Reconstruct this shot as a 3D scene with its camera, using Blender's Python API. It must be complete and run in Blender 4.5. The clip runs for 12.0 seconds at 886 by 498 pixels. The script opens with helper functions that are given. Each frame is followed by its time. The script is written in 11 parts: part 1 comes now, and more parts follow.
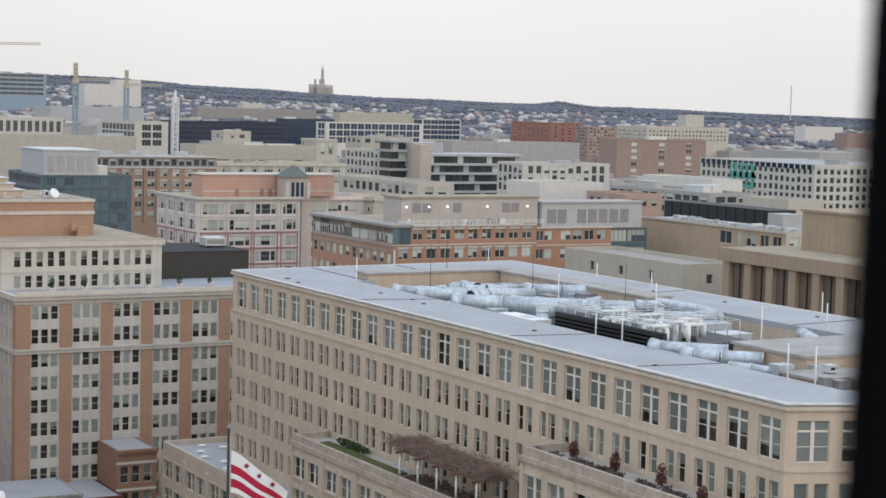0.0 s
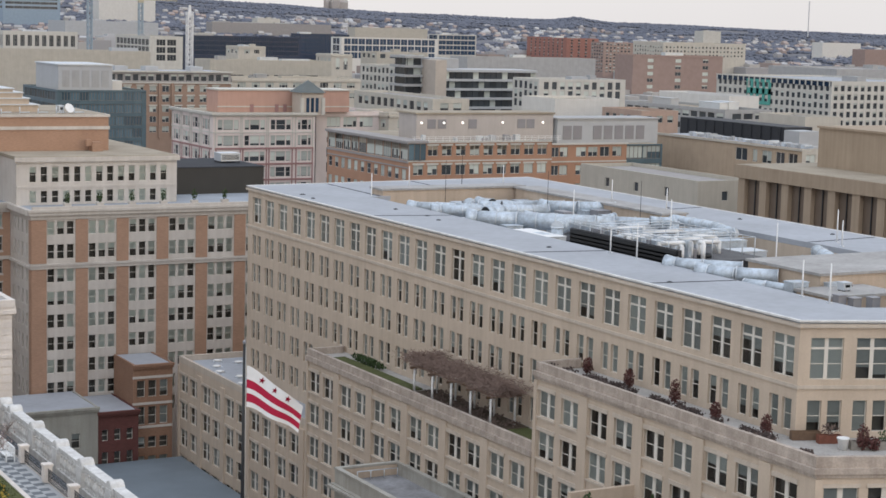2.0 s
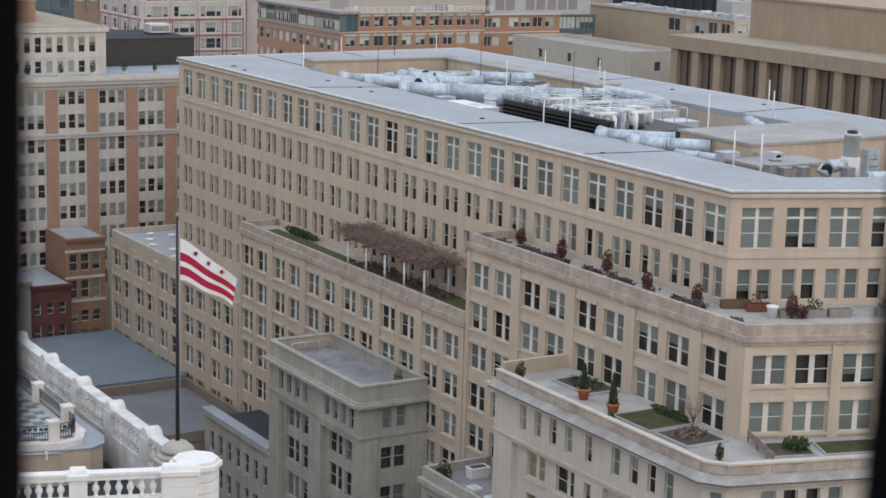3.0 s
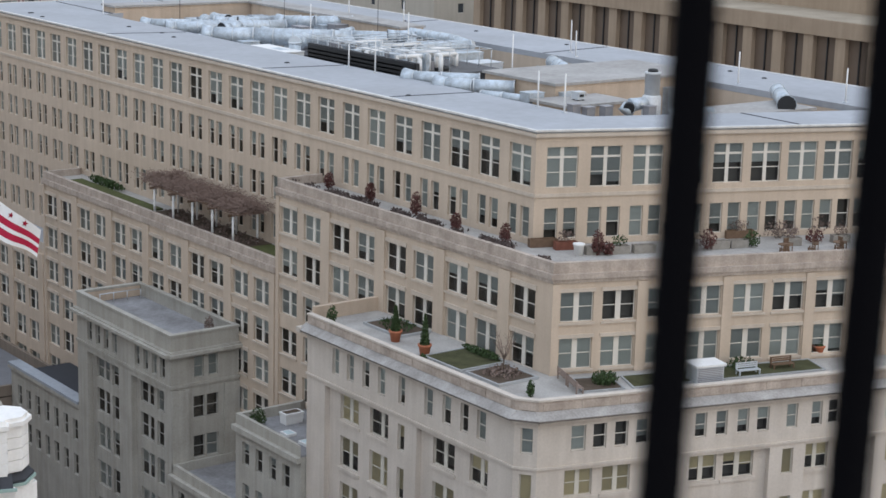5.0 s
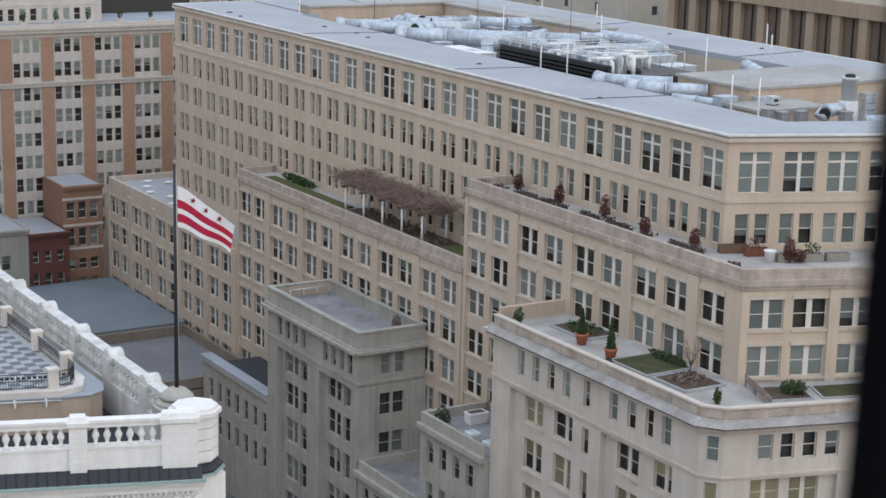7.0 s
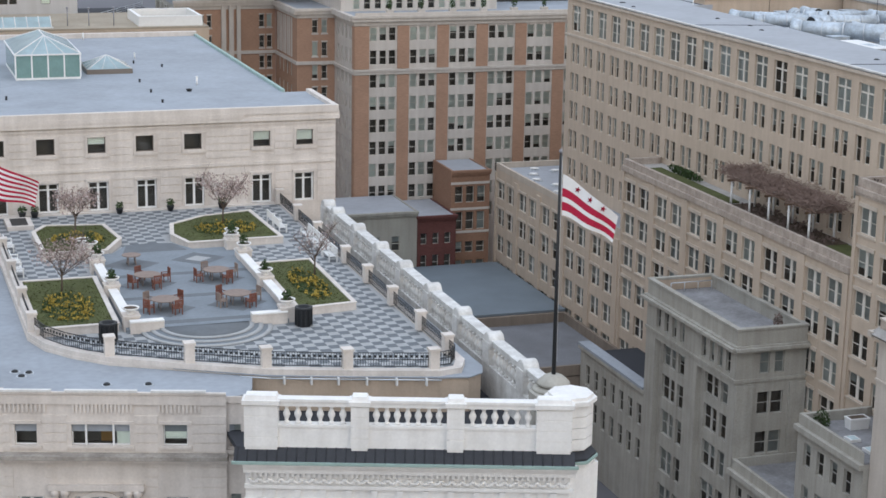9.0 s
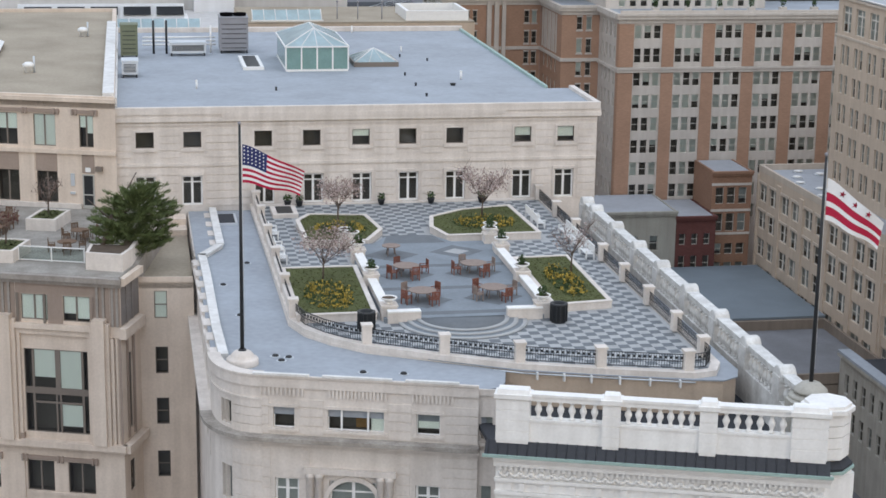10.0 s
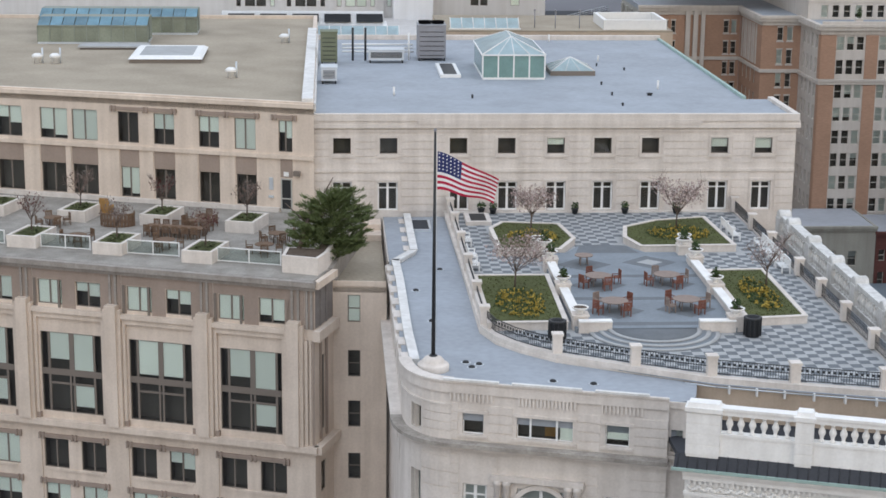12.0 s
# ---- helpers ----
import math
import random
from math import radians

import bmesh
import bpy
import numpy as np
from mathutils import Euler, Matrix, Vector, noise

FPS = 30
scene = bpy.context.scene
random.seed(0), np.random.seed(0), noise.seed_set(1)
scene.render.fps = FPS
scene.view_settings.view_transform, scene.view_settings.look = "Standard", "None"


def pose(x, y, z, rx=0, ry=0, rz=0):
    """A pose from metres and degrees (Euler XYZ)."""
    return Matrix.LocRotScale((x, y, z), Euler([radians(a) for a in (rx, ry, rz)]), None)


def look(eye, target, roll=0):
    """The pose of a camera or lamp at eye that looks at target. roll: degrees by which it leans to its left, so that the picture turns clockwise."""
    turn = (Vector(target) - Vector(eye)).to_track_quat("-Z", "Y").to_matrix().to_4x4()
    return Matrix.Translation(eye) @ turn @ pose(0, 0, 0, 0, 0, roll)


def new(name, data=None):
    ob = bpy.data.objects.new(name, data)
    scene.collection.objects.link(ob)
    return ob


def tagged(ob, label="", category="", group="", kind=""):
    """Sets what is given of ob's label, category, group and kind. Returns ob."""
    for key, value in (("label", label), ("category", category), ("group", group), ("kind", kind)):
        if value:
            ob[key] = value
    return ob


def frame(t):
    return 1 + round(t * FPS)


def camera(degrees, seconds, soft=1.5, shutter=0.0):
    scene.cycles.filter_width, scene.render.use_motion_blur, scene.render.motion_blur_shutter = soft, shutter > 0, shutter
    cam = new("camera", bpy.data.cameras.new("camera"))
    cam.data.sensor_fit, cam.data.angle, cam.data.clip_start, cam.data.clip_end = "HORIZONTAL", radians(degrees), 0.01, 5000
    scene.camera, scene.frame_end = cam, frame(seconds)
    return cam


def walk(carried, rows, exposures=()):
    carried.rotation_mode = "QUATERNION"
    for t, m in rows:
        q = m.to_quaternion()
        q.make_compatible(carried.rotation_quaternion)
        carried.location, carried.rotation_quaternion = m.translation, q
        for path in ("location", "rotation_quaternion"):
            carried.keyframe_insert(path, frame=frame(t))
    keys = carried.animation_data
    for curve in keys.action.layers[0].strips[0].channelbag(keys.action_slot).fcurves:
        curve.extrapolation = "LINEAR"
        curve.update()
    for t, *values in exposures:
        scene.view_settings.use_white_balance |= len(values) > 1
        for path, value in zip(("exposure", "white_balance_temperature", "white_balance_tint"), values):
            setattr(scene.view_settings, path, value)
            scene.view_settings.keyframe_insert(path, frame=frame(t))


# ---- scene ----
cam = camera(27.953, 12.0, soft=1.6)
EYE = 75.0
# focused far away: the wires at arm's length go soft
cam.data.dof.use_dof, cam.data.dof.focus_distance, cam.data.dof.aperture_fstop = True, 160.0, 19.0
# seconds, yaw, pitch, roll, and the few centimetres by which the camera shifts behind the wires (right, ahead)
PATH = [
    (0.0, -29.229, -4.621, 1.433, 0.021, 0.05),
    (0.5, -29.173, -4.759, 1.287, 0.014, 0.06),
    (1.0, -30.136, -5.418, 1.449, 0.0161, 0.06),
    (1.5, -28.919, -6.15, 1.288, 0.012, 0.06),
    (2.0, -28.819, -7.33, 1.554, 0.012, 0.06),
    (2.5, -29.155, -9.006, 1.391, 0.01, 0.06),
    (3.0, -31.109, -11.392, 1.623, 0.001, 0.03),
    (3.5, -33.526, -12.222, 1.698, -0.0126, 0.012),
    (3.7, -34.207, -12.249, 1.66, -0.0108, 0.012),
    (5.5, -37.8, -13.185, 1.549, -0.0008, 0),
    (6.0, -36.31, -13.006, 1.726, -0.003, 0),
    (6.5, -33.953, -12.863, 1.718, -0.0034, 0),
    (7.0, -31.231, -13.129, 1.375, 0.0056, 0.04),
    (7.2, -30.114, -13.291, 1.33, 0.005, 0.06),
    (8.8, -20.047, -13.631, 0.97, 0, 0.26),
    (9.0, -18.636, -13.689, 0.976, 0, 0.26),
    (9.5, -13.323, -13.96, 0.96, 0, 0.26),
    (10.0, -10.127, -13.926, 0.878, 0, 0.26),
    (10.5, -7.612, -13.705, 0.684, 0, 0.26),
    (11.0, -5.062, -13.691, 0.572, 0, 0.26),
    (11.5, -4.074, -13.835, 0.728, 0, 0.26),
    (12.0, -3.747, -13.731, 0.592, 0, 0.26),
]
AX = radians(-29.6 + 90)
ROWS = []
for t, yaw, pitch, roll, right, ahead in PATH:
    ex = math.sin(AX) * right + math.cos(AX) * ahead
    ey = -math.cos(AX) * right + math.sin(AX) * ahead
    ROWS.append((t, pose(0, 0, 0, 0, 0, yaw) @ pose(0, 0, 0, 90 + pitch, 0, 0) @ pose(0, 0, 0, 0, 0, roll), ex, ey))
# the camera's own white balance drifts cooler as it turns to the garden
BALANCE = [(0.0, -0.02, 6420, 10), (2.0, -0.06, 6490, 12), (3.7, -0.06, 6330, 11), (5.5, -0.02, 6250, 11), (7.0, 0.0, 6220, 11), (9.5, 0.0, 6250, 11), (12.0, -0.03, 6300, 11)]
walk(cam, [(t, Matrix.Translation((ex, ey, EYE)) @ m) for t, m, ex, ey in ROWS], BALANCE)

# ---- world and sun ----
world = bpy.data.worlds.new("world")
scene.world = world
world.use_nodes = True
wn = world.node_tree.nodes
wl = world.node_tree.links
bg = wn["Background"]
sky = wn.new("ShaderNodeTexSky")
sky.sky_type = "NISHITA"
sky.sun_disc = False
sky.sun_elevation = radians(14)
sky.sun_rotation = radians(150)
sky.air_density, sky.dust_density, sky.ozone_density = 1.0, 3.0, 1.0
cloud = wn.new("ShaderNodeMix")
cloud.data_type = "RGBA"
cloud.inputs["Factor"].default_value = 0.75
wl.new(sky.outputs["Color"], cloud.inputs["A"])
# an overcast vault: brighter overhead than at the horizon, with faint broad cloud
where = wn.new("ShaderNodeTexCoord")
height = wn.new("ShaderNodeSeparateXYZ")
wl.new(where.outputs["Generated"], height.inputs["Vector"])
vault = wn.new("ShaderNodeValToRGB")
vault.color_ramp.elements[0].position, vault.color_ramp.elements[0].color = 0.0, (8.9, 8.7, 8.6, 1)
vault.color_ramp.elements[1].position, vault.color_ramp.elements[1].color = 0.9, (12.6, 13.9, 15.9, 1)
low_sky = vault.color_ramp.elements.new(0.12)
low_sky.color = (9.3, 9.4, 9.4, 1)
mid_sky = vault.color_ramp.elements.new(0.5)
mid_sky.color = (8.0, 8.5, 9.0, 1)
wl.new(height.outputs["Z"], vault.inputs["Fac"])
billow = wn.new("ShaderNodeTexNoise")
billow.inputs["Scale"].default_value = 3.0
billow.inputs["Detail"].default_value = 3.0
wl.new(where.outputs["Generated"], billow.inputs["Vector"])
shade_range = wn.new("ShaderNodeMapRange")
shade_range.inputs["To Min"].default_value, shade_range.inputs["To Max"].default_value = 0.88, 1.12
wl.new(billow.outputs["Fac"], shade_range.inputs["Value"])
veil = wn.new("ShaderNodeVectorMath")
veil.operation = "SCALE"
wl.new(vault.outputs["Color"], veil.inputs[0])
wl.new(shade_range.outputs["Result"], veil.inputs["Scale"])
wl.new(veil.outputs["Vector"], cloud.inputs["B"])
wl.new(cloud.outputs["Result"], bg.inputs["Color"])
bg.inputs["Strength"].default_value = 0.123
sun_data = bpy.data.lights.new("sun", "SUN")
sun_data.energy, sun_data.angle, sun_data.color = 0.4, radians(40), (1.0, 0.985, 0.955)
sun = new("sun", sun_data)
sun.matrix_world = look((-60, -90, 160), (20, 60, 0))

# ---- materials ----
def material(name, colour, rough=0.8, var=0.12, scale=0.35, fine=6.0, bump=0.15, metal=0.0, spec=0.35, streak=0.0, rand=0.0, brick=None):
    """A weathered surface: broad stains, fine grain, rain streaks and a little relief."""
    m = bpy.data.materials.new(name)
    m.use_nodes = True
    n, l = m.node_tree.nodes, m.node_tree.links
    b = n["Principled BSDF"]
    b.inputs["Roughness"].default_value = rough
    b.inputs["Metallic"].default_value = metal
    b.inputs["Specular IOR Level"].default_value = spec
    geo = n.new("ShaderNodeNewGeometry")

    def noise_at(sc, detail, vector):
        t = n.new("ShaderNodeTexNoise")
        t.inputs["Scale"].default_value = sc
        t.inputs["Detail"].default_value = detail
        l.new(vector, t.inputs["Vector"])
        return t

    def mix(a, fac, amount, dark):
        x = n.new("ShaderNodeMix")
        x.data_type, x.blend_type = "RGBA", "MULTIPLY"
        r = n.new("ShaderNodeMapRange")
        r.inputs["From Min"].default_value, r.inputs["From Max"].default_value = 0.3, 0.7
        r.inputs["To Min"].default_value, r.inputs["To Max"].default_value = 0.0, amount
        l.new(fac, r.inputs["Value"])
        l.new(r.outputs["Result"], x.inputs["Factor"])
        if isinstance(a, tuple):
            x.inputs["A"].default_value = (*a, 1)
        else:
            l.new(a, x.inputs["A"])
        x.inputs["B"].default_value = (*dark, 1)
        return x.outputs["Result"]

    pos = geo.outputs["Position"]
    base = tuple(min(1.0, c * (1 + var * 0.6)) for c in colour)
    big = noise_at(scale, 4, pos)
    small = noise_at(fine, 3, pos)
    out = base
    if brick:
        bt = n.new("ShaderNodeTexNoise")
        bt.inputs["Scale"].default_value = 1.0
        bt.inputs["Detail"].default_value = 0
        mp = n.new("ShaderNodeMapping")
        mp.inputs["Scale"].default_value = brick
        l.new(pos, mp.inputs["Vector"])
        l.new(mp.outputs["Vector"], bt.inputs["Vector"])
        out = mix(out, bt.outputs["Fac"], var * 2.2, (0.45, 0.42, 0.42))
    out = mix(out, big.outputs["Fac"], var * 2.0, (0.5, 0.48, 0.46))
    out = mix(out, small.outputs["Fac"], var * 1.2, (0.45, 0.45, 0.45))
    if streak:
        mp = n.new("ShaderNodeMapping")
        mp.inputs["Scale"].default_value = (1.4, 1.4, 0.09)
        l.new(pos, mp.inputs["Vector"])
        st = noise_at(1.0, 5, mp.outputs["Vector"])
        out = mix(out, st.outputs["Fac"], streak, (0.42, 0.38, 0.34))
    if rand:
        oi = n.new("ShaderNodeObjectInfo")
        out = mix(out, oi.outputs["Random"], rand, (0.35, 0.36, 0.38))
    if isinstance(out, tuple):
        b.inputs["Base Color"].default_value = (*out, 1)
    else:
        l.new(out, b.inputs["Base Color"])
    if bump:
        bp = n.new("ShaderNodeBump")
        bp.inputs["Strength"].default_value = bump
        bp.inputs["Distance"].default_value = 0.05
        l.new(small.outputs["Fac"], bp.inputs["Height"])
        l.new(bp.outputs["Normal"], b.inputs["Normal"])
    return m


def glass(name, tint, clear=0.75, rough=0.04):
    """A window pane: it shows the room behind it and mirrors the sky by Fresnel."""
    m = bpy.data.materials.new(name)
    m.use_nodes = True
    n, l = m.node_tree.nodes, m.node_tree.links
    n.remove(n["Principled BSDF"])
    tr, gl, mx, fr = n.new("ShaderNodeBsdfTransparent"), n.new("ShaderNodeBsdfGlossy"), n.new("ShaderNodeMixShader"), n.new("ShaderNodeFresnel")
    tr.inputs["Color"].default_value = (*tint, 1)
    gl.inputs["Roughness"].default_value = rough
    fr.inputs["IOR"].default_value = 1.55
    l.new(fr.outputs["Fac"], mx.inputs["Fac"])
    l.new(tr.outputs["BSDF"], mx.inputs[1])
    l.new(gl.outputs["BSDF"], mx.inputs[2])
    l.new(mx.outputs["Shader"], n["Material Output"].inputs["Surface"])
    return m


BUFF = material("buff_stone", (0.585, 0.482, 0.382), var=0.10, streak=0.18)
BUFF_LIGHT = material("buff_band", (0.59, 0.512, 0.43), var=0.10, streak=0.22)
LIME = material("limestone", (0.625, 0.565, 0.50), var=0.13, streak=0.22)
GREYSTONE = material("grey_limestone", (0.45, 0.435, 0.39), var=0.19, streak=0.34)
CREAM = material("cream_stone", (0.73, 0.675, 0.625), var=0.15, scale=0.5, streak=0.26)
WHITE = material("white_marble", (0.86, 0.85, 0.83), var=0.10, scale=0.8, streak=0.16)
BRICK = material("orange_brick", (0.44, 0.275, 0.19), var=0.10, brick=(2, 2, 9))
BRICK_RED = material("red_brick", (0.14, 0.055, 0.048), var=0.12, brick=(2, 2, 9))
BRICK_DARK = material("brown_brick", (0.33, 0.195, 0.13), var=0.12, brick=(2, 2, 9))
STONE_WARM = material("warm_stone", (0.73, 0.625, 0.53), var=0.14, streak=0.26)
ROOF = material("grey_roof_membrane", (0.37, 0.388, 0.42), rough=0.7, var=0.16, scale=0.12, fine=1.2)
ROOF_TAN = material("gravel_roof", (0.37, 0.32, 0.25), rough=0.95, var=0.24, scale=0.2, fine=3.5, bump=0.4)
ROOF_WORN = material("worn_grey_roof", (0.29, 0.292, 0.305), rough=0.85, var=0.34, scale=0.45, fine=3)
PARAPET_WHITE = material("weathered_white_stone", (0.76, 0.755, 0.74), var=0.14, scale=0.8, streak=0.3)
ROOF_DARK = material("dark_slate_roof", (0.055, 0.058, 0.066), spec=0.15, rough=0.85, var=0.2, scale=0.15)
PAVE = material("terrace_paving", (0.42, 0.405, 0.385), var=0.3, scale=0.4)
ROOM = material("room_interior", (0.13, 0.12, 0.11), rough=0.9, var=0.1, bump=0)
FRAME = material("window_frame_paint", (0.69, 0.65, 0.585), rough=0.6, var=0.05, bump=0)
FRAME_GREY = material("grey_stone_frame", (0.44, 0.43, 0.40), rough=0.7, var=0.08, bump=0)
FRAME_TAN = material("limestone_window_frame", (0.60, 0.57, 0.50), rough=0.6, var=0.05, bump=0)
FRAME_DARK = material("bronze_frame", (0.20, 0.17, 0.145), rough=0.45, var=0.05, bump=0)
BLIND = material("roller_blind", (0.41, 0.435, 0.43), rough=0.8, var=0.06, rand=0.5, bump=0)
BLIND_PALE = material("pale_grey_green_blind", (0.66, 0.70, 0.665), rough=0.8, var=0.06, rand=0.3, bump=0)
BLIND_MINT = material("pale_mint_blind", (0.92, 0.98, 0.92), rough=0.8, var=0.04, rand=0.2, bump=0)
# tan blinds with the warm light of the rooms put into their colour
BLIND_TAN = material("lit_tan_blind", (0.55, 0.47, 0.31), rough=0.8, var=0.06, rand=0.5, bump=0)
PANE = glass("window_glass", (0.95, 0.98, 0.965))
METAL = material("galvanised_metal", (0.62, 0.66, 0.70), rough=0.45, var=0.12, metal=0.5, bump=0.05)
METAL_DARK = material("dark_metal", (0.004, 0.004, 0.005), rough=0.9, var=0.1, metal=0.0, bump=0, spec=0.03)
CAP = material("tan_parapet_stone", (0.52, 0.445, 0.385), var=0.3, scale=0.8, streak=0.4)


# ---- building blocks ----
PLACED = {}


def thing(name, x, y, z, label, category, group="", turn=0.0):
    ob = new(name)
    ob.empty_display_size = 0.5
    m = pose(x, y, z, 0, 0, turn)
    ob.matrix_basis = m
    PLACED[ob] = m
    return tagged(ob, label, category, group)


def mesh_of(name, bm, *mats):
    me = bpy.data.meshes.new(name)
    bm.to_mesh(me)
    bm.free()
    for m in mats:
        me.materials.append(m)
    return me


def part(name, bm, mats, parent, label="", m=None):
    """Links a bmesh, or a mesh already made, as one object under a thing or part. Its coordinates are the world's, or those of m."""
    mats = mats if isinstance(mats, (tuple, list)) else (mats,)
    me = mesh_of(name, bm, *mats) if isinstance(bm, bmesh.types.BMesh) else bm
    ob = new(name, me)
    w = m if m is not None else Matrix()
    if parent is not None:
        ob.parent = parent
        ob.matrix_basis = PLACED[parent].inverted() @ w
    else:
        ob.matrix_basis = w
    PLACED[ob] = w
    return tagged(ob, label)


def box(bm, x0, x1, y0, y1, z0, z1, mi=0, m=None, top=None):
    """An upright box; top=(dx, dy) draws its top in by that much on each side."""
    tx, ty = top or (0, 0)
    co = [(x0, y0, z0), (x1, y0, z0), (x1, y1, z0), (x0, y1, z0),
          (x0 + tx, y0 + ty, z1), (x1 - tx, y0 + ty, z1), (x1 - tx, y1 - ty, z1), (x0 + tx, y1 - ty, z1)]
    v = [bm.verts.new(m @ Vector(c) if m is not None else c) for c in co]
    for f in ((3, 2, 1, 0), (4, 5, 6, 7), (0, 1, 5, 4), (1, 2, 6, 5), (2, 3, 7, 6), (3, 0, 4, 7)):
        bm.faces.new([v[i] for i in f]).material_index = mi
    return v


def prism(bm, pts, z0, z1, mi=0, mi_top=None):
    """A solid with the plan pts (anticlockwise) from z0 to z1."""
    lo = [bm.verts.new((x, y, z0)) for x, y in pts]
    hi = [bm.verts.new((x, y, z1)) for x, y in pts]
    k = len(pts)
    for i in range(k):
        j = (i + 1) % k
        bm.faces.new((lo[i], lo[j], hi[j], hi[i])).material_index = mi
    bm.faces.new(hi).material_index = mi if mi_top is None else mi_top
    bm.faces.new(lo[::-1]).material_index = mi


def inset(pts, d):
    """The plan drawn in by d (drawn out where d is negative); anticlockwise."""
    out, k = [], len(pts)
    for i in range(k):
        a, b, c = Vector(pts[i - 1]), Vector(pts[i]), Vector(pts[(i + 1) % k])
        e1, e2 = (b - a).normalized(), (c - b).normalized()
        n1, n2 = Vector((-e1.y, e1.x)), Vector((-e2.y, e2.x))
        s = (n1 + n2) / max(0.25, 1 + n1.dot(n2))
        out.append(tuple(b + s * d))
    return out


def ring(bm, pts, d, z0, z1, mi=0, closed=True):
    """A wall of thickness d along the plan pts, inside it; d below nought: outside it. One connected shell."""
    q = inset(pts, d)
    k = len(pts)
    out, inn = (pts, q) if d > 0 else (q, pts)
    v = [[bm.verts.new((x, y, z)) for x, y in line] for line, z in ((out, z0), (out, z1), (inn, z1), (inn, z0))]
    for i in range(k if closed else k - 1):
        j = (i + 1) % k
        for a, b in ((0, 1), (1, 2), (2, 3), (3, 0)):
            bm.faces.new((v[a][i], v[a][j], v[b][j], v[b][i])).material_index = mi
    if not closed:
        bm.faces.new([v[c][0] for c in (0, 1, 2, 3)]).material_index = mi
        bm.faces.new([v[c][-1] for c in (3, 2, 1, 0)]).material_index = mi


def panel_relief(bm, us, vs, cell, back):
    """A panel of cells in one connected mesh: cell(u, v) gives a cell's depth and material, or None for a hole."""
    us, vs = sorted({round(u, 4) for u in us}), sorted({round(v, 4) for v in vs})
    grid = [[cell((a + b) / 2, (c + d) / 2) for c, d in zip(vs, vs[1:])] for a, b in zip(us, us[1:])]
    seen = {}

    def vert(i, j, y):
        key = (i, j, round(y, 4))
        if key not in seen:
            seen[key] = bm.verts.new((us[i], y, vs[j]))
        return seen[key]

    def at(i, j):
        return grid[i][j] if 0 <= i < len(us) - 1 and 0 <= j < len(vs) - 1 else None

    for i in range(len(us) - 1):
        for j in range(len(vs) - 1):
            c = grid[i][j]
            if c is None:
                continue
            y, mi = c
            bm.faces.new((vert(i, j, y), vert(i + 1, j, y), vert(i + 1, j + 1, y), vert(i, j + 1, y))).material_index = mi
            for (di, dj), (p, q) in (((-1, 0), ((i, j), (i, j + 1))), ((1, 0), ((i + 1, j + 1), (i + 1, j))), ((0, -1), ((i + 1, j), (i, j))), ((0, 1), ((i, j + 1), (i + 1, j + 1)))):
                n = at(i + di, j + dj)
                y2 = back if n is None else n[0]
                if y2 > y + 1e-5:
                    bm.faces.new((vert(*p, y), vert(*q, y), vert(*q, y2), vert(*p, y2))).material_index = mi


def bars_mesh(bm, w, h, bars, y=0.0, back=0.09):
    """A window frame made of bars (u0, u1, v0, v1) in one connected mesh."""
    panel_relief(bm, [b for r in bars for b in r[:2]] + [0, w], [b for r in bars for b in r[2:]] + [0, h],
           lambda u, v: (y, 0) if any(r[0] < u < r[1] and r[2] < v < r[3] for r in bars) else None, back)


def along(a, b):
    """The pose of a wall from a to b: x along it, y into the building, z up."""
    d = (Vector(b) - Vector(a)).normalized()
    return Matrix(((d.x, -d.y, 0, a[0]), (d.y, d.x, 0, a[1]), (0, 0, 1, 0), (0, 0, 0, 1)))


def wall_mesh(bm, a, b, z0, z1, rows, deep=0.9, mi=0, mi_room=1):
    """A wall from a to b with openings through it: rows of (sill, head, [(u0, u1), ...]), and a dark room behind each."""
    m = along(a, b)
    length = (Vector(b) - Vector(a)).length

    def quad(u0, u1, v0, v1):
        if u1 - u0 > 1e-4 and v1 - v0 > 1e-4:
            f = bm.faces.new([bm.verts.new(m @ Vector(c)) for c in ((u0, 0, v0), (u1, 0, v0), (u1, 0, v1), (u0, 0, v1))])
            f.material_index = mi

    z = z0
    for sill, head, spans in sorted(rows):
        quad(0, length, z, sill)
        u = 0
        for s0, s1 in sorted(spans):
            quad(u, s0, sill, head)
            p = [[bm.verts.new(m @ Vector((x, d, y))) for x, y in ((s0, sill), (s1, sill), (s1, head), (s0, head))] for d in (0, 0.3, deep)]
            for i in range(4):
                j = (i + 1) % 4
                bm.faces.new((p[0][i], p[0][j], p[1][j], p[1][i])).material_index = mi
                bm.faces.new((p[1][i], p[1][j], p[2][j], p[2][i])).material_index = mi_room
            bm.faces.new(p[2]).material_index = mi_room
            u = s1
        quad(u, length, sill, head)
        z = head
    quad(0, length, z, z1)
    bmesh.ops.remove_doubles(bm, verts=bm.verts[:], dist=0.0005)
    return m


WINDOWS = {}
rnd = random.Random(7)


